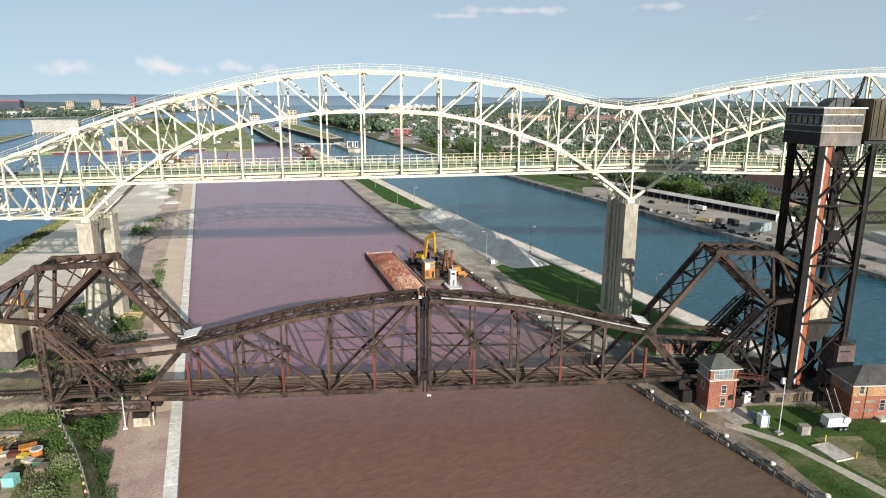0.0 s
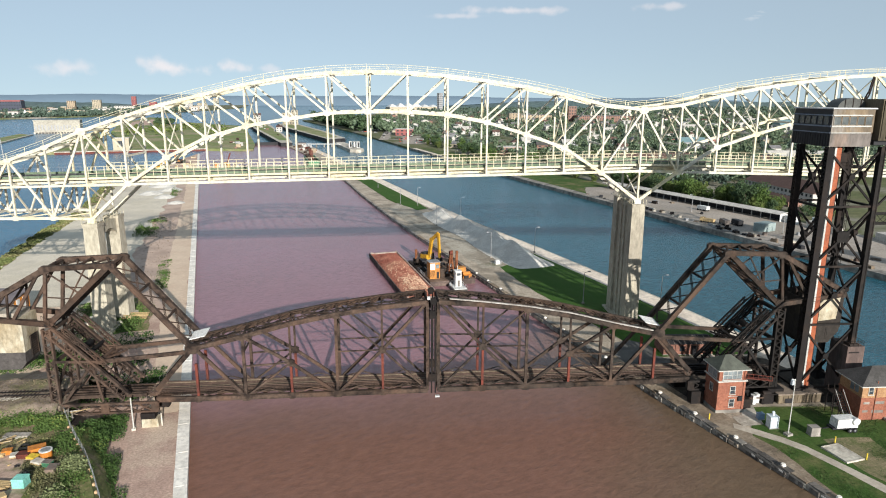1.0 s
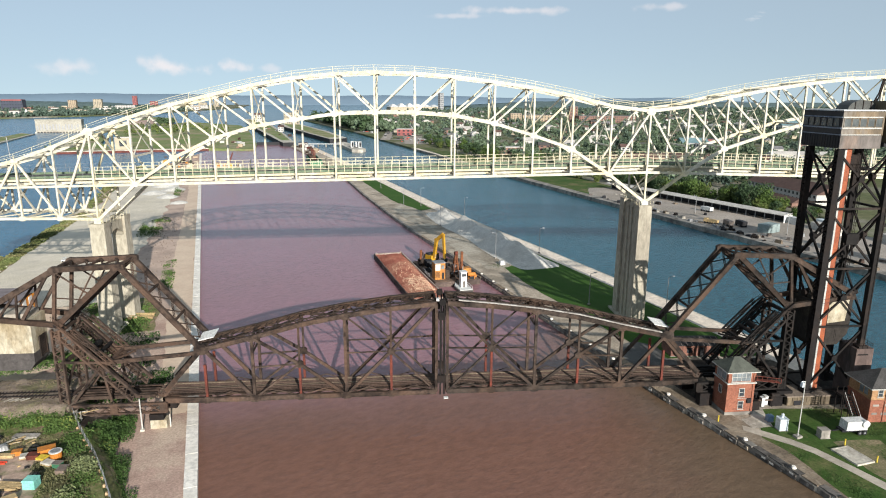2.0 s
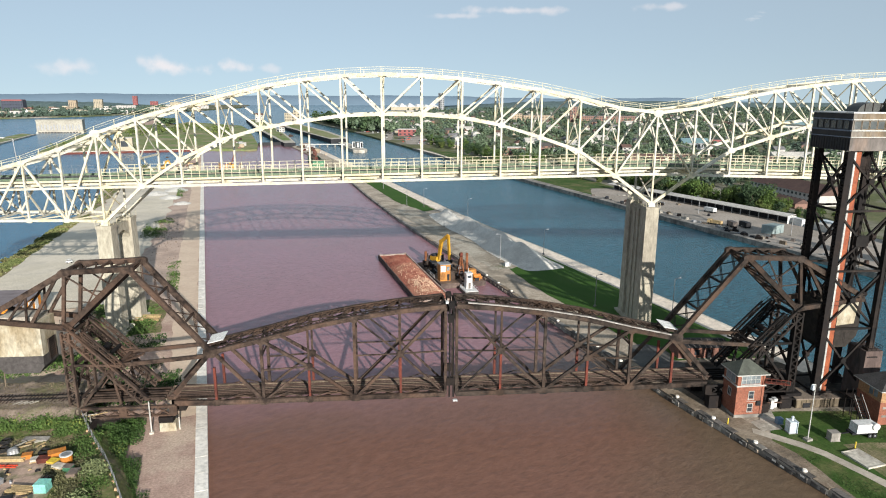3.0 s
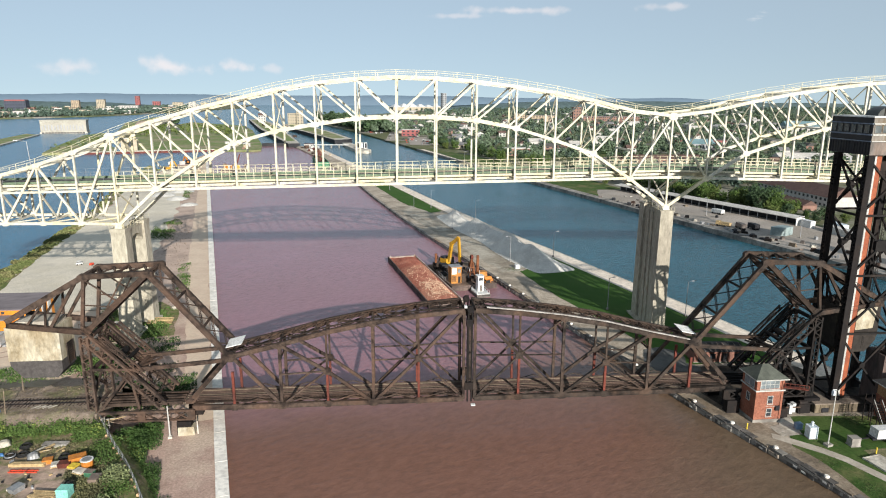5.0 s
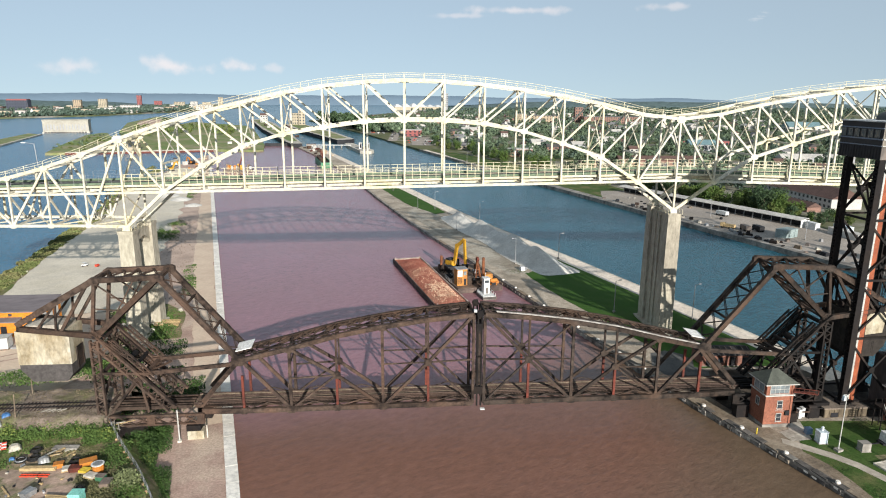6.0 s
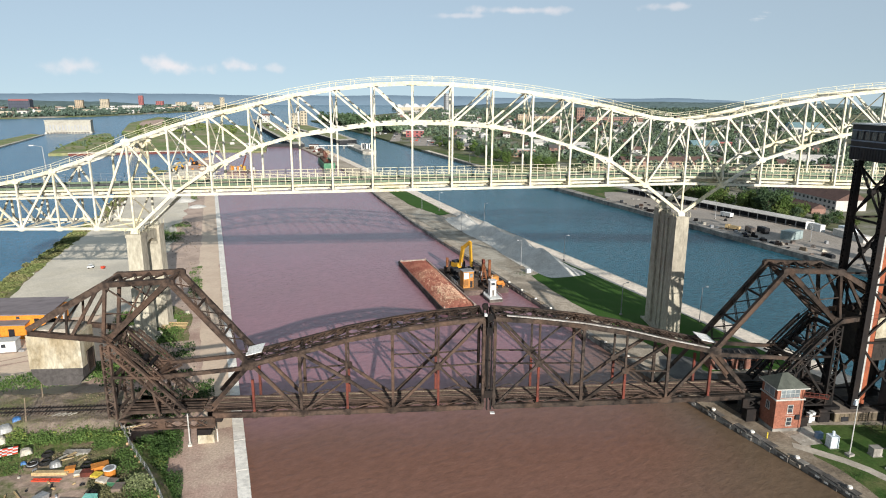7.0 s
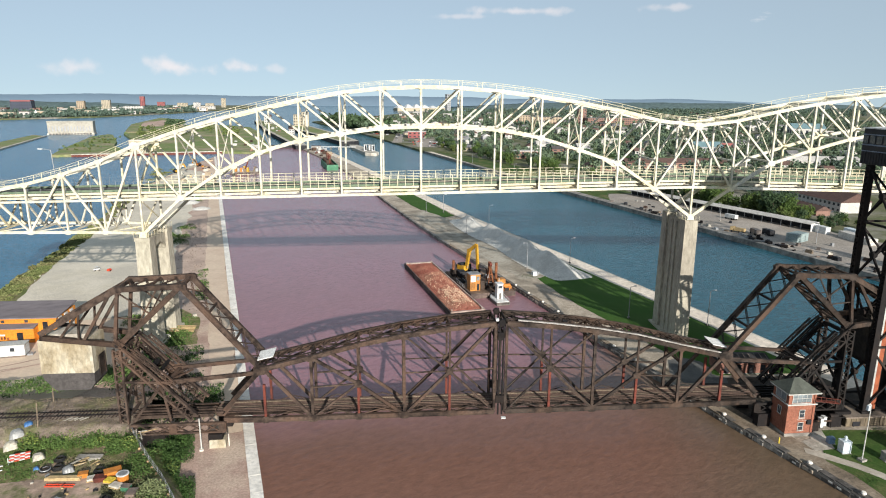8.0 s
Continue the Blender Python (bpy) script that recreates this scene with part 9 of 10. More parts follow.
truck(213.6, 235.0, 110, TIMBER, "dusty yellow dump truck parked on the lot", 2.1)
truck(217.6, 228.6, 70, CLAD_GREY, "dark grey truck parked on the lot")
truck(222.4, 226.0, 75, CLAD_DARK, "dark truck parked on the lot")
truck(235, 262, 95, WHITE_STEEL, "white truck parked on the lot")
rng = random.Random(51)
for k in range(96):      # pipes, pallets and plates stored on the lot
    y = rng.uniform(150, 330)
    x = rng.choice((rng.uniform(208, 213), rng.uniform(208, 213), rng.uniform(214, 241)))
    w, d, h = rng.uniform(0.8, 3.6), rng.uniform(0.7, 2.0), rng.uniform(0.3, 1.5)
    s_ = thing("material_stack", pose(x, y, TOP + 0.01, 0, 0, rng.uniform(60, 120)), rng.choice(("dark stack of stored steel sections", "grey stack of stored pipes", "brown stack of stored timber")) + " on the lot", "stack", "stored stacks")
    mt = rng.choice((RUST_DARK, CLAD_GREY, TIE_WOOD, GREY_STEEL, CLAD_DARK, GUARD_TIMBER, PALE_CONCRETE))
    for j in range(3):
        part("layer", Mesh().box(-w / 2 + 0.1 * j, -d / 2, h * j / 3, w / 2 - 0.1 * j, d / 2 - 0.12 * j, h * (j + 0.85) / 3), mt, s_)


# ---- buildings of the town and the far shore ----
WALLS = {"white": mat("white_siding", (0.50, 0.49, 0.46), (0.42, 0.41, 0.39), rough=0.7, blotch=0.2, bump=0.05),
         "cream": mat("cream_render", (0.42, 0.37, 0.28), (0.36, 0.32, 0.24), rough=0.8, blotch=0.2, bump=0.05),
         "brick": mat("town_brick", (0.255, 0.155, 0.125), (0.21, 0.13, 0.105), rough=0.85, blotch=0.2, bump=0.05),
         "tan": mat("tan_panel", (0.40, 0.325, 0.235), (0.35, 0.28, 0.20), rough=0.8, blotch=0.2, bump=0.05),
         "grey": mat("grey_panel", (0.34, 0.35, 0.36), (0.27, 0.28, 0.29), rough=0.7, blotch=0.2, bump=0.05),
         "red": mat("red_panel", (0.30, 0.105, 0.10), (0.25, 0.085, 0.085), rough=0.7, blotch=0.2, bump=0.05),
         "navy": mat("navy_panel", (0.05, 0.06, 0.09), (0.04, 0.045, 0.07), rough=0.5, blotch=0.2, bump=0.05)}
ROOFS = {"brown": mat("brown_shingles", (0.125, 0.080, 0.068), (0.10, 0.064, 0.056), rough=0.9, grain=3, blotch=0.3),
         "grey": mat("grey_shingles", (0.17, 0.17, 0.175), (0.13, 0.13, 0.135), rough=0.9, grain=3, blotch=0.3),
         "white": SHED_ROOF,
         "teal": mat("teal_sheet_roof", (0.17, 0.27, 0.29), (0.13, 0.21, 0.23), rough=0.6, blotch=0.2),
         "dark": DARK_ROOF}


def building(name, x, y, a, w, d, h, wall, roof, label, category, pitch=0.0, storeys=2, bays=4, group="", z=TOP):
    """Walls, roof and rows of windows on the two faces that show."""
    b = thing(name, pose(x, y, z - 0.1, 0, 0, a), label, category, group)
    part("wall", Mesh().box(-w / 2, -d / 2, 0, w / 2, d / 2, h), WALLS[wall], b)
    if pitch:
        part("roof", gable(-w / 2 - 0.5, -d / 2 - 0.5, w / 2 + 0.5, d / 2 + 0.5, h + 0.01, h + pitch), ROOFS[roof], b)
    else:
        part("roof", Mesh().box(-w / 2 - 0.2, -d / 2 - 0.2, h + 0.01, w / 2 + 0.2, d / 2 + 0.2, h + 0.6), ROOFS[roof], b)
    sh = h / storeys
    for s in range(storeys):
        for k in range(bays):
            wx = -w / 2 + w * (k + 0.28) / bays
            ww = w / bays * 0.45
            part("window", Mesh().box(wx, -d / 2 - 0.08, sh * s + sh * 0.3, wx + ww, -d / 2 - 0.004, sh * s + sh * 0.78), GLASS, b)
        n = max(1, int(bays * d / w)) if h > 6 else (1 if s else 0)
        for k in range(n):
            wy = -d / 2 + d * (k + 0.28) / n
            part("window", Mesh().box(-w / 2 - 0.08, wy, sh * s + sh * 0.3, -w / 2 - 0.004, wy + d / n * 0.45, sh * s + sh * 0.78), GLASS, b)
    return b


# the long brown-roofed block near the shed, and other landmarks
building("motel_block", 320.5, 287, -103, 64, 18, 5.9, "white", "brown", "long two-storey white block with brown gabled roof", "building", pitch=5.0, storeys=2, bays=18)
building("motel_block", 292, 266, -103, 22, 8, 2.8, "brick", "brown", "low brick block with brown gabled roof", "building", pitch=2.4, storeys=1, bays=6)
building("brick_school", 858, 1290, -17, 130, 36, 14, "brick", "grey", "long red brick school building with flat roof", "building", storeys=3, bays=26)
building("school_tower", 800, 1335, -17, 18, 16, 34, "brick", "grey", "square red brick tower block", "building", storeys=5, bays=3)
building("brick_hall", 645, 1320, -17, 24, 26, 20, "tan", "grey", "square tan brick hall with flat roof", "building", storeys=5, bays=4)
building("brick_hall", 733, 1385, -17, 70, 30, 14, "tan", "grey", "long tan brick hall with flat roof", "building", storeys=4, bays=10)
building("red_store", 276, 930, -20, 26, 22, 9, "red", "white", "red-fronted store with white roof", "store", storeys=2, bays=4)
building("brick_office_block", 284, 596, -15, 26, 14, 7, "brick", "white", "low brick office with white flat roof", "building", storeys=2, bays=6)
building("long_brown_hall", 372, 478, -17, 90, 16, 5, "brick", "brown", "long low brick row with brown roof", "building", pitch=3.5, storeys=1, bays=14)
building("white_barn", 489, 452, -25, 24, 18, 5.5, "white", "white", "white barn with pale curved roof", "barn", pitch=4, storeys=1, bays=4)
building("white_barn", 520, 455, -25, 60, 20, 6, "grey", "white", "long grey shed with pale roof", "shed", pitch=2.5, storeys=1, bays=8)
building("green_roof_hall", 518, 605, -20, 30, 24, 7, "grey", "teal", "wide hall with pale teal sheet roof", "hall", pitch=5, storeys=1, bays=8)
building("blue_roof_hall", 925, 835, -30, 50, 40, 12, "white", "teal", "hall with pale blue sheet roof", "hall", pitch=8, storeys=1, bays=6)
building("red_hall", 560, 650, -20, 60, 16, 7, "red", "dark", "long red-walled hall with dark flat roof", "hall", storeys=1, bays=10)
building("canal_pavilion", 262, 690, -10, 14, 9, 4, "cream", "grey", "small pale pavilion beside the canal", "pavilion", pitch=3, storeys=1, bays=3)
building("history_tower", 806, 2257, 15, 16, 14, 66, "grey", "grey", "tall grey concrete observation tower", "tower", storeys=9, bays=2)
arena = thing("white_arena", pose(790, 2540, TOP), "white tent-roofed arena far behind the town", "arena")
for k in range(6):
    x = -85 + k * 34
    part("roof_peak", Mesh().prism([(x - 17, -30), (x + 17, -30), (x + 17, 30), (x - 17, 30)], 13, 24 + 3 * math.sin(k), 0.8), WHITE_STEEL, arena)
part("wall", Mesh().box(-102, -29, 0, 102, 29, 13), WALLS["cream"], arena)

rng = random.Random(61)
taken = [(320, 287, 50), (287, 258, 22), (284, 596, 22), (372, 478, 48), (489, 452, 22), (520, 455, 38), (518, 605, 24), (560, 650, 36), (276, 930, 24), (262, 690, 12)]
HOUSES = [building("town_house", 0, 0, 0, *spec, pitch=rng.uniform(2.6, 3.6), storeys=2, bays=2, group="town houses")
          for spec in ((11, 8, 5.2, "white", "grey", "white timber town house with grey gabled roof", "house"), (10, 9, 5.4, "white", "brown", "white town house with brown gabled roof", "house"),
                       (13, 9, 5.0, "brick", "dark", "brick town house with dark gabled roof", "house"), (12, 8, 5.2, "cream", "grey", "cream town house with grey gabled roof", "house"),
                       (18, 12, 5.0, "grey", "white", "low grey workshop with pale roof", "workshop"), (24, 16, 6.5, "white", "white", "low white commercial block with pale roof", "commercial building"))]
spots = []
while len(spots) < 240:
    y = 380 + 1700 * rng.random() ** 1.25
    x = 262 + max(0, y - 1500) * 0.55 + (240 + 0.62 * y) * rng.random()
    r = 13
    if all(math.hypot(x - a, y - b) > r + c for a, b, c in taken + spots):
        spots.append((x, y, r))
for i, (x, y, _) in enumerate(spots):
    k = rng.choice((0, 0, 1, 1, 2, 3, 3, 4, 5))
    m_ = pose(x, y, TOP - 0.1, 0, 0, rng.choice((-16, 74, -106, 164)) + rng.uniform(-6, 6))
    if i < 6:
        HOUSES[i].matrix_world = m_
    else:
        copy_thing(HOUSES[k], m_)

# roads and clearings in the town
for poly, mt, lb in (([(213, 840), (300, 1120), (420, 1500), (432, 1496), (312, 1116), (225, 836)], LOT, "grey town street running away from the canal"),
                     ([(223, 760), (262, 900), (300, 890), (262, 750)], LOT, "car park by the canal"),
                     ([(300, 560), (330, 700), (420, 680), (395, 540)], GRASS, "sports field in the town"),
                     ([(262, 330), (300, 420), (316, 412), (280, 322)], LOT, "street behind the shed")):
    sheet("road" if mt is LOT else "grass_field", poly, TOP + 0.01, mt, label=lb, category="road" if mt is LOT else "grass", kind="structure")
for k in range(40):
    x, y = rng.choice(((226 + rng.uniform(0, 44), rng.uniform(765, 880)), (242 + rng.uniform(-6, 50), rng.uniform(900, 1040))))
    c = thing("parked_car", pose(x, y, TOP + 0.02, 0, 0, rng.choice((70, 160)) + rng.uniform(-5, 5)), rng.choice(("white", "dark", "red", "silver grey")) + " parked car in the canal-side car park", "car", "parked cars")
    pt = {"w": WHITE_STEEL, "d": CLAD_DARK, "r": RED, "s": GREY_STEEL}[c["label"][0]]
    part("body", Mesh().prism([(-2.2, -0.9), (2.2, -0.9), (2.2, 0.9), (-2.2, 0.9)], 0.3, 0.95, 0.04), pt, c)
    for wx in (-1.4, 1.4):
        part("wheel_pair", Mesh().tube((wx, -0.9, 0.32), (wx, 0.9, 0.32), 0.33, n=8), BLACK_RUBBER, c)
    part("cabin", Mesh().prism([(-1.4, -0.8), (1.0, -0.8), (1.0, 0.8), (-1.4, 0.8)], 0.96, 1.5, 0.2), GLASS, c)

# thousands of trees in the town, joined
rng = random.Random(71)


def woods(name, count, where, size, material, label, leaves=26, tall=1.0):
    m = Mesh()
    n = 0
    while n < count:
        x, y = where(rng)
        if any(math.hypot(x - a, y - b) < c * 0.62 for a, b, c in taken + spots):
            continue
        n += 1
        h, w = tall * rng.uniform(6, 13), tall * rng.uniform(3.2, 5.5)
        near = y < 850
        lobes = [(rng.gauss(0, 0.4), rng.gauss(0, 0.4), rng.uniform(-0.45, 0.5), rng.uniform(0.4, 0.62)) for _ in range(6)]
        for _ in range(leaves * 2 if near else leaves):
            a, b, c, r = rng.choice(lobes)
            d = Vector((rng.gauss(0, 1), rng.gauss(0, 1), rng.gauss(0, 1))).normalized() * r * rng.uniform(0.8, 1.05)
            shingle(m, Vector((x + (a + d.x) * w, y + (b + d.y) * w, TOP + h * 0.55 + (c + d.z) * h * 0.45)), d, size * (0.7 if near else 1.0) * rng.uniform(0.7, 1.3), rng)
    return solid(name, m, material, label, "trees", kind="stuff")


def shore_y(x):
    """The waterline of the far city shore."""
    return 1815 + (x + 471) * 0.05 if x < -471 else 1815 + (x + 471) * 0.9 if x < -293 else 1975 + (x + 293) * 2.1


def town_spot(r):
    y = 330 + 1900 * r.random() ** 1.3
    return 268 + max(0, y - 1450) * 0.6 + (260 + 0.85 * y) * r.random() ** 1.05, y


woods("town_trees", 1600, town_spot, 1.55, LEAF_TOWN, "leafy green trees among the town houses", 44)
woods("town_trees", 1000, town_spot, 1.55, LEAF_HAZE, "dark green trees among the town houses", 44)
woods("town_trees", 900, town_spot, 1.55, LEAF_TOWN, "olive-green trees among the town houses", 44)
woods("canal_grove", 120, lambda r: (lambda t, q: (228 + 62 * q, 1040 + 480 * t))(r.random(), r.random()), 2.3, LEAF_C, "dark grove beside the upper locks", 110, 1.9)
woods("canal_grove", 50, lambda r: (lambda t, q: (232 + 62 * q, 1000 + 420 * t))(r.random(), r.random()), 2.3, LEAF_TOWN, "broad green trees beside the upper locks", 110, 1.8)
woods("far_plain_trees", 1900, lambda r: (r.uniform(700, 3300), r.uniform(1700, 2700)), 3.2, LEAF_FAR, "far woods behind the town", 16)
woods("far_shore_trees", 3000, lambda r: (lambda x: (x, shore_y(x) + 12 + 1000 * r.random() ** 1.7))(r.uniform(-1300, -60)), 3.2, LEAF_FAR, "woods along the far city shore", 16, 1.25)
woods("island_trees", 60, lambda r: (r.uniform(-120, 30), r.uniform(1000, 1250)), 1.6, LEAF_B, "scattered bushes on the island", 20)
woods("island_bushes", 24, lambda r: (lambda t, q: (-166 + 42 * q - 8 * math.sin(3.1 * t), 790 + 290 * t))(r.random(), r.random() ** 1.3), 1.1, LEAF_TOWN, "dark low bushes on the island's rough grass", 22, 0.26)
woods("island_bushes", 30, lambda r: (lambda t, q: (-160 + 36 * q - 6 * math.sin(3.1 * t), 775 + 230 * t))(r.random(), r.random()), 1.1, LEAF_B, "green low bushes on the island's rough grass", 22, 0.22)
sheet("ground_spit_earth", [(-134, 1340), (-112, 1300), (-84, 1420), (-90, 1560), (-112, 1640), (-140, 1500)], TOP + 2.02, DIRT, label="bare sandy earth on the far spit", category="ground", kind="structure")
woods("island_trees", 40, lambda r: (r.uniform(-90, -60), r.uniform(1350, 1500)), 2.2, LEAF_C, "dark trees at the spit's end", 24)

# ---- far city and river works ----
for x, y, w, d, h, wall, lab, st, by in (
        (-505, 2120, 66, 36, 36, "navy", "large dark glazed block with red top", 4, 8), (-562, 2110, 60, 30, 18, "brick", "long red block on the shore", 3, 8),
        (-372, 2190, 26, 20, 36, "tan", "tan apartment tower on the shore", 9, 4), (-300, 2150, 28, 20, 39, "cream", "pale apartment tower on the shore", 10, 5),
        (-228, 2160, 66, 30, 22, "white", "long white block on the shore", 4, 12), (-250, 2700, 20, 18, 48, "red", "tall red tower block on the shore", 11, 3), (-190, 2760, 34, 20, 28, "red", "red brick tower block", 7, 4),
        (-60, 2660, 32, 20, 27, "white", "white apartment slab on the far shore", 7, 6), (-15, 2700, 40, 20, 24, "cream", "pale apartment slab on the far shore", 6, 7), (40, 2900, 22, 18, 42, "cream", "pale tower block among far trees", 11, 3),
        (-110, 2640, 46, 24, 26, "cream", "pale apartment block on the far shore", 5, 7), (-20, 2560, 60, 24, 16, "white", "white block along the far shore", 3, 9)):
    k_ = 1.13      # the row stands a street back from the shore trees
    building("city_block", x * k_ + 12, y * k_, -4, w * 0.9, d, 59 - (57 - h) * k_, wall, "grey", lab, "city building", storeys=st, bays=by, group="far city blocks", z=3.0)
part("cap", Mesh().box(-27.5, -18.5, 34.0, 27.5, 18.5, 38.0), WALLS["red"], bpy.data.objects["city_block"], "red top storey")
tent = thing("white_tent", pose(-424, 1925, 3), "white peaked pavilion tent on the shore", "tent")
part("peak", Mesh().prism([(-16, -10), (16, -10), (16, 10), (-16, 10)], 0, 9, 0.75), WHITE_STEEL, tent)
part("mast", Mesh().prism([(-5, -4), (5, -4), (5, 4), (-5, 4)], 6, 18, 0.9), WHITE_STEEL, tent)
rng = random.Random(81)
for k in range(120):
    x = rng.uniform(-900, -20)
    y = shore_y(x) + 40 + rng.uniform(0, 1) ** 1.4 * 800
    building("shore_building", x, y, rng.uniform(-20, 20), rng.uniform(12, 34), rng.uniform(10, 18), rng.uniform(6, 15), rng.choice(("white", "cream", "brick", "grey", "white", "tan")), rng.choice(("grey", "white", "brown")),
             rng.choice(("low pale building on the far shore", "small building among far shore trees")), "building", storeys=1, bays=2, group="far shore buildings", z=3.0)

ph = thing("power_house", pose(-215, 1166, 0, 0, 0, -1), "long pale stone power house standing in the river", "power house")
PH_STONE = mat("pale_power_house_stone", (0.37, 0.355, 0.305), (0.32, 0.305, 0.262), rough=0.85, grain=0.5, blotch=0.08)
part("wall", Mesh().box(-31.5, -10, -1, 31.5, 12, 19.2), PH_STONE, ph)
part("roof", Mesh().box(-32.1, -10.6, 19.2, 32.1, 12.6, 20.4), PH_STONE, ph)
part("base", Mesh().box(-32.6, -11, -1, 32.6, 13, 2.2), PALE_CONCRETE, ph)
for k in range(14):
    x = -29.6 + k * 4.25
    part("window", Mesh().box(x, -10.1, 5.0, x + 2.0, -10.004, 13.0 if k % 4 else 11.0), WALLS["grey"], ph)
    part("arch", Mesh().box(x, -11.1, 0.2, x + 3.2, -11.004, 1.8), CLAD_DARK, ph)
building("quay_store", -84.5, 756.5, 0, 15.4, 9, 12.4, "cream", "white", "pale windowless store block on the island quay", "store building", storeys=1, bays=1, z=TOP + 0.4)
RED_SHEET = mat("dark_red_sheet_piling", (0.15, 0.05, 0.04), (0.10, 0.036, 0.03), rough=0.8)
redwall = thing("red_sheet_wall", pose(0, 0, 0), "rust-red sheet-pile wall along the island", "sheet-pile wall")
for k in range(24):
    x0, x1 = -145 + k * 6, -145 + (k + 1) * 6
    part("sheet_pile", Mesh().box(x0, 745.6 + (x0 + 145) * 0.02, -1, x1 - 0.1, 746.8 + (x0 + 145) * 0.02, 1.9), RED_SHEET, redwall)
    part("cap", Mesh().box(x0, 745.4 + (x0 + 145) * 0.02, 1.9, x1, 751.2 + (x0 + 145) * 0.02, 2.6), PALE_CONCRETE, redwall)
sheet("grass_island", [(-84, 762), (-6, 762), (-14, 930), (-62, 1010), (-112, 1040), (-92, 920)], TOP + 0.42, ISLAND_GREEN, label="bright mown green of the lock island", category="grass", kind="structure")

# locks between the canals: two deep chambers, grassy strips, gates, a pier with cabins
# near-black wall colour paints in the shadow of the lock chambers
LOCK_FACE = mat("shadow_black_lock_wall", (0.035, 0.036, 0.040), (0.022, 0.023, 0.026), rough=0.7, grain=0.6, blotch=0.1)
for nm, poly in (("ground_lock_strip_west", [(80, 772), (93, 772), (101, 918), (116, 1337), (112, 1552), (84, 1552), (75, 1130), (79, 798)]),
                 ("ground_lock_strip_east", [(143, 822), (160, 826), (168, 836), (172, 993), (165, 1300), (131, 1300), (126, 1150)])):
    block(nm, poly, -3, 5.4, LOCK_FACE, label="dark lock chamber wall", category="lock wall", kind="structure")
    cx, cy = sum(p[0] for p in poly) / len(poly), sum(p[1] for p in poly) / len(poly)
    sheet(nm.replace("ground", "pavement"), poly, 5.42, PALE_CONCRETE, label="pale concrete lock coping", category="pavement", kind="structure")
    sheet(nm.replace("ground", "grass"), [(cx + (x - cx) * 0.7, cy + (y - cy) * 0.88) for x, y in poly], 5.46, ISLAND_GREEN, 0, label="mown grass between the locks", category="grass", kind="structure")
block("ground_lock_sill", [(53, 798), (80, 798), (80, 801), (53, 801)], -3, 4.4, LOCK_FACE, label="closed dark lock gate wall", category="lock gate", kind="structure")
block("pavement_lock_pier", [(142, 686), (147, 680), (153, 680), (158, 690), (158, 800), (148, 800), (144, 760)], -2, 3.0, PALE_CONCRETE, label="concrete lock pier head", category="lock pier", kind="structure")
for k in range(3):
    c = thing("pier_cabin", pose(148.6 + k * 3.6, 713 - k * 3.0, 3.0, 0, 0, -20), "white and dark control cabin on the lock pier", "cabin", "lock cabins")
    part("body", Mesh().box(-1.5, -2.0, 0, 1.5, 2.0, 6.3), WHITE_STEEL if k != 1 else CLAD_DARK, c)
    part("roof", Mesh().box(-1.7, -2.2, 6.3, 1.7, 2.2, 6.6), TRIM, c)
    part("louvre", Mesh().box(-0.5, -2.08, 0.6, 1.3, -2.004, 5.8), CLAD_DARK if k != 1 else WHITE_STEEL, c)
gate = thing("lock_footbridge", pose(108, 773, 0, 0, 0, -17), "long low white footbridge across the lock mouth", "footbridge")
part("deck", Mesh().box(0, -1.2, 3.0, 42, 1.2, 3.7), WHITE_STEEL, gate)
for k in range(5):
    part("pier", Mesh().box(3 + k * 9, -0.9, -1, 4.4 + k * 9, 0.9, 3.0), GREY_CONCRETE, gate)
building("lock_tower", 159, 1258, -10, 12, 12, 26, "cream", "grey", "square pale stone lock tower", "tower", storeys=5, bays=2, z=5.4)
building("lock_hall", 146, 1268, -10, 16, 14, 21, "cream", "grey", "pale stone lock administration hall", "building", storeys=4, bays=4, z=5.4)
building("lock_hall", 100, 1380, -10, 14, 10, 14, "white", "brown", "white lock building with red roof trim", "building", pitch=4, storeys=3, bays=3, z=5.4)
building("lock_hall", 104, 1010, -10, 8, 16, 7, "white", "brown", "small white lock house", "building", pitch=2.5, storeys=2, bays=2, z=5.4)
rng = random.Random(91)
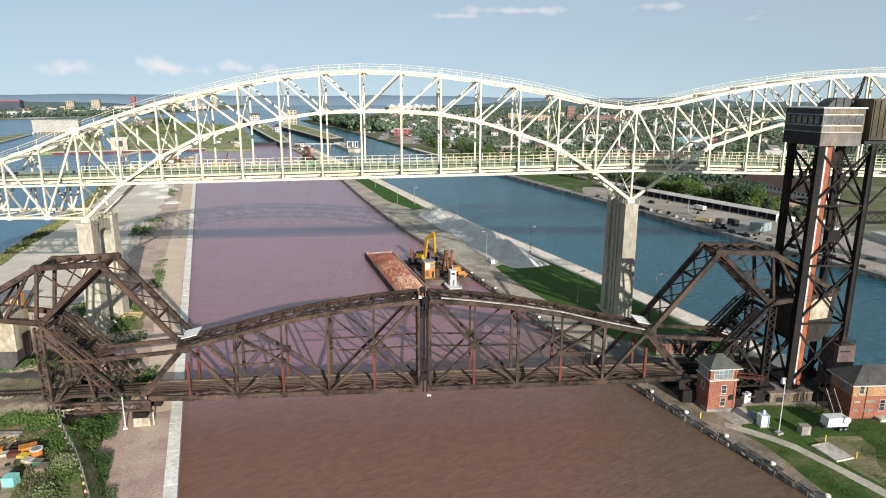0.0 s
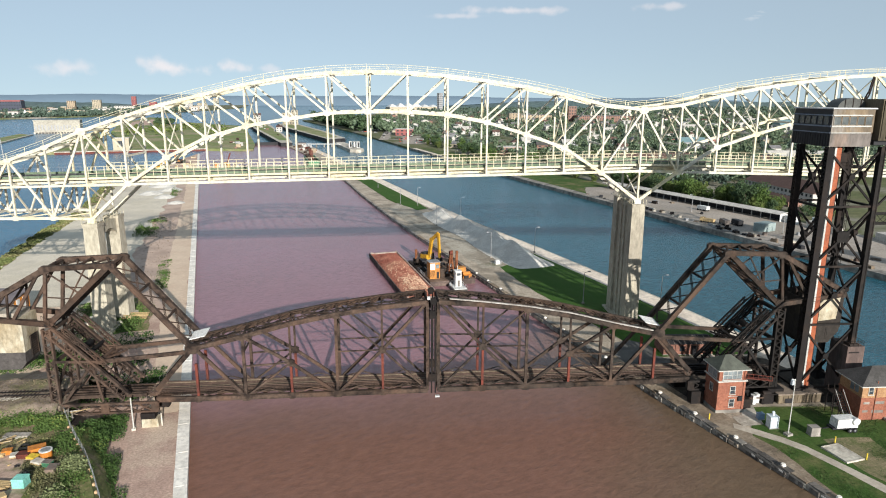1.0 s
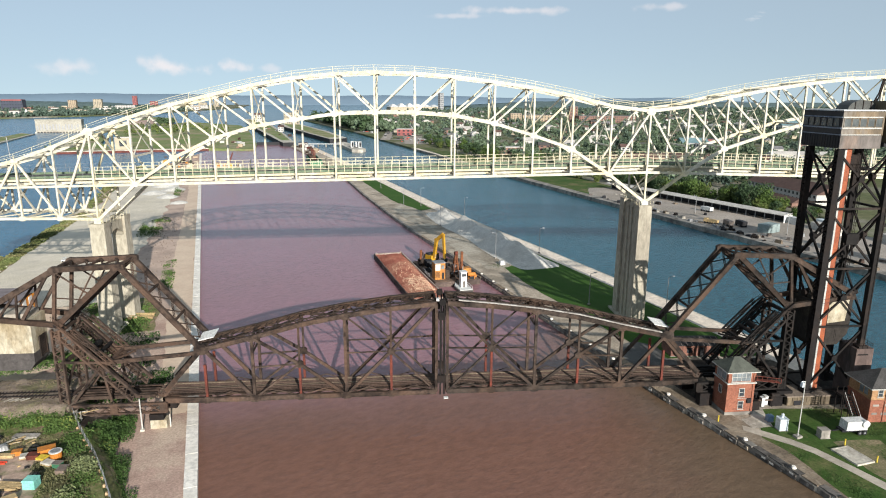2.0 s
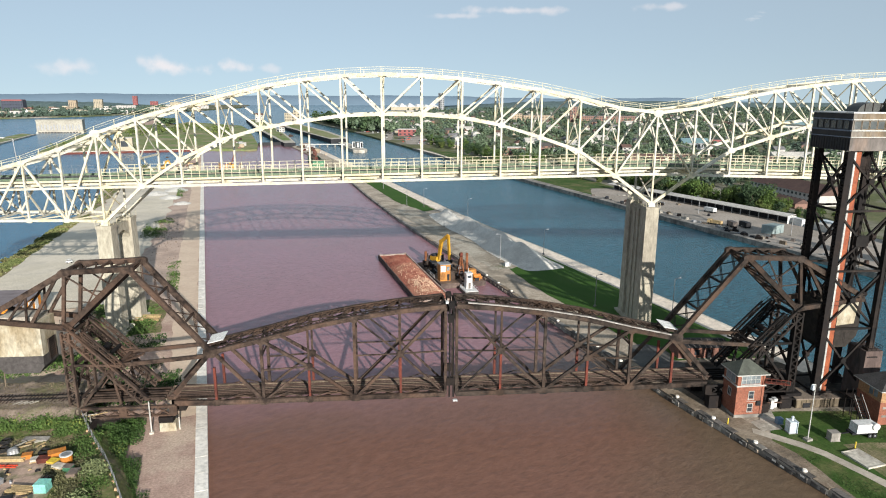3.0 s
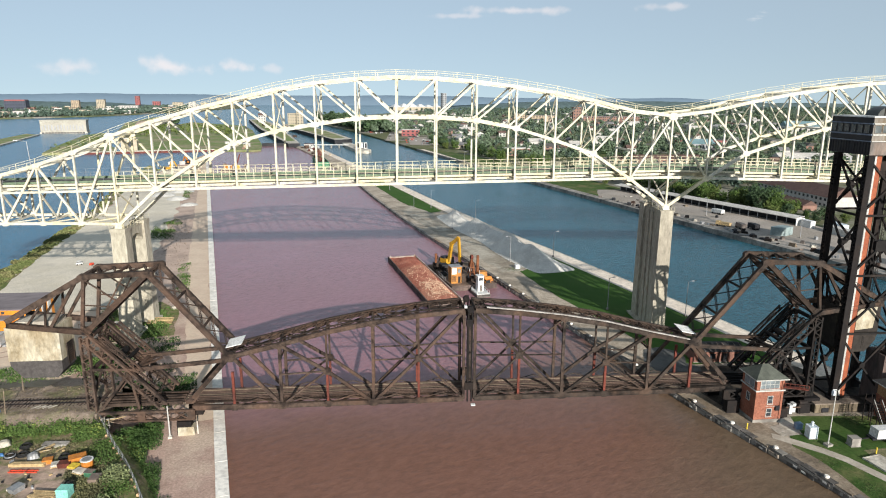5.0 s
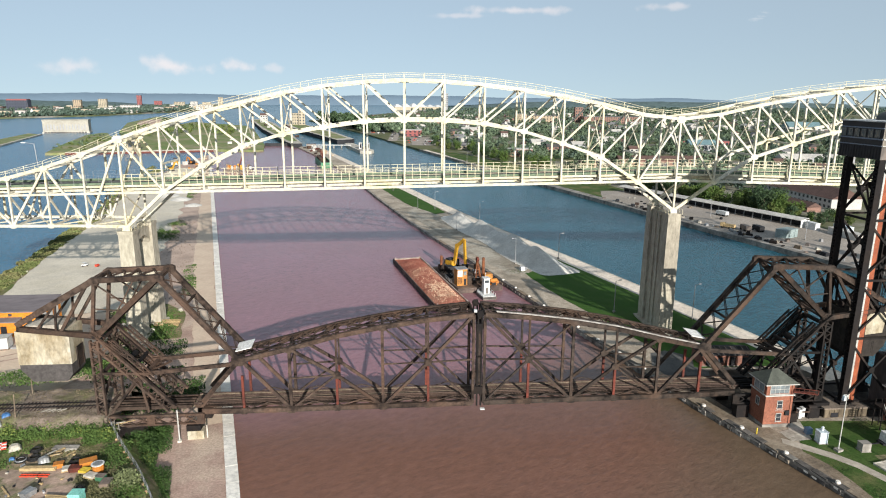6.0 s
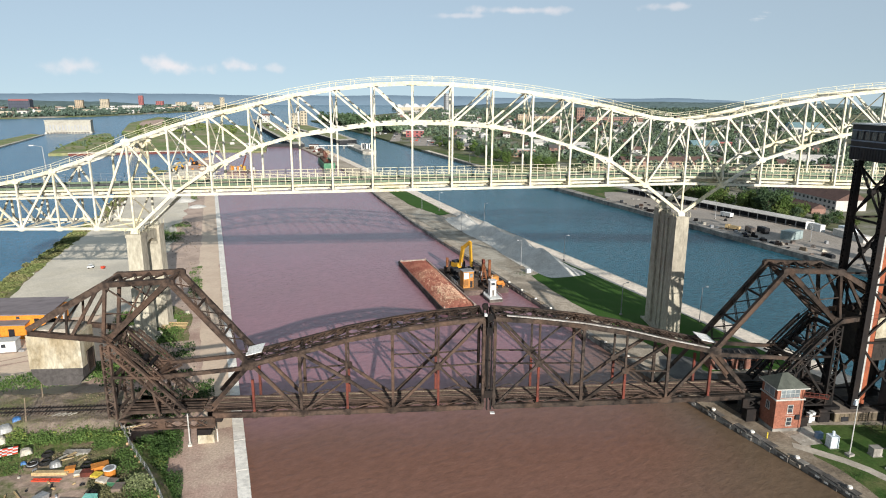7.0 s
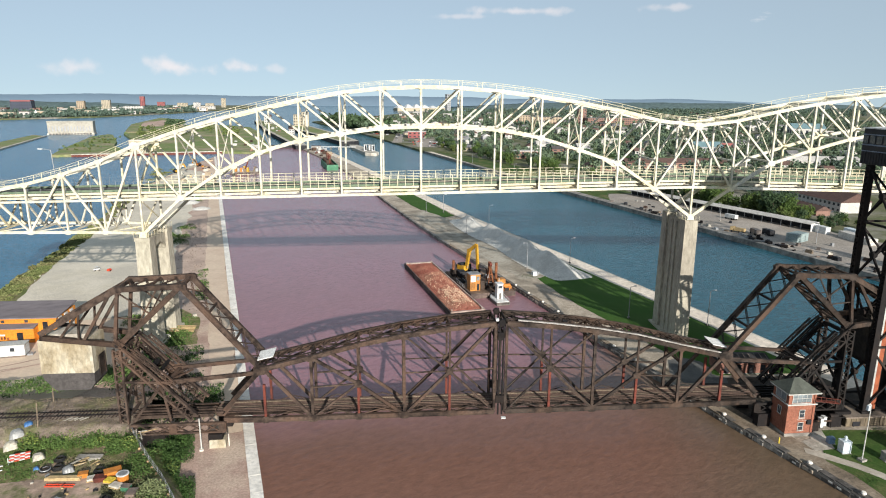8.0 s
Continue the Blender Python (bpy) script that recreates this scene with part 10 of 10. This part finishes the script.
for k in range(44):     # plant and huts along the far quays
    x, y, z = rng.choice(((rng.uniform(-40, -12), rng.uniform(520, 660), TOP), (rng.uniform(92, 107), rng.uniform(640, 755), TOP), (rng.uniform(92, 107), rng.uniform(640, 755), TOP), (rng.uniform(88, 106), rng.uniform(850, 1300), 5.42), (rng.uniform(5, 42), rng.uniform(740, 900), TOP + 0.4)))
    s_ = rng.uniform(1.0, 2.8)
    o = thing("quay_hut", pose(x, y, z, 0, 0, rng.uniform(-30, 60)), rng.choice(("small weathered hut on the far quay", "stored plant on the far quay")), "hut", "quay huts")
    part("body", Mesh().prism([(-s_, -s_ * 0.6), (s_, -s_ * 0.6), (s_, s_ * 0.6), (-s_, s_ * 0.6)], -0.1, s_ * rng.uniform(0.7, 1.6), 0.05), rng.choice((RUST, WALLS["white"], WALLS["grey"], RUST, WALLS["tan"], WALLS["white"], WALLS["brick"])), o)
    part("roof", Mesh().box(-s_ * 0.9, -s_ * 0.5, s_ * 0.5, s_ * 0.9, s_ * 0.5, s_ * 0.62), ROOFS["grey"], o)
building("site_hut", 99, 742, -15, 10, 6, 4.5, "white", "brown", "white and red site hut on the far quay", "hut", storeys=1, bays=3)
m = Mesh()
for k in range(10):
    m.bar((92 + k, 700 + 2 * k, TOP), (94 + k * 1.1, 706 + 2.2 * k, TOP + 1.4), 1.6, 0.8)
solid("primer_steel_stack", m, RED_PRIMER, "stack of red-primed steel sections on the quay", "steel stack")
excavator(pose(-38, 552, TOP - 0.06, 0, 0, 30), ((3, 6), (5, 7), (7, 3)), "yellow excavator working on the far bank", EXCAV)
excavator(pose(-24, 600, TOP - 0.06, 0, 0, 130), ((3, 5), (5, 6), (7, 2)), "orange excavator working on the far bank", ORANGE)
# dry tufts over the railway bank
rng = random.Random(61)
m = Mesh()
for _ in range(9000):
    u, v = rng.uniform(-75, -31.5), rng.choice((rng.uniform(-4.4, 1.2), rng.uniform(5.2, 12)))
    leaf(m, rail_at(u, v, bank(u, v) + rng.uniform(0.02, 0.14)), rng.uniform(0.05, 0.12), rng)
solid("dry_growth", m, DRY, "dry brown grass tufts on the embankment", "dry grass", kind="stuff")
# dredging plant and stores on the far end of the left bank
rng = random.Random(97)
for k in range(46):
    x, y = rng.uniform(-36, -13), rng.uniform(490, 668)
    if x < -34 + (y - 490) * 0.1:
        continue
    w, h = rng.uniform(0.5, 2.2), rng.uniform(0.5, 2.4)
    o = thing("site_store", pose(x, y, TOP - 0.07, 0, 0, rng.uniform(-40, 40)), rng.choice(("pale site store on the far bank", "yellow site equipment on the far bank", "weathered stack on the far bank")), "site store", "site stores")
    part("body", Mesh().prism([(-w, -w * 0.7), (w, -w * 0.7), (w, w * 0.7), (-w, w * 0.7)], 0, h, 0.08), rng.choice((WALLS["white"], WALLS["tan"], TIMBER, DECK_ORANGE, WALLS["grey"], RUST, PALE_CONCRETE)), o)
    part("top", Mesh().box(-w * 0.6, -w * 0.4, h, w * 0.5, w * 0.4, h + 0.3), rng.choice((CLAD_DARK, TRIM, RUST)), o)
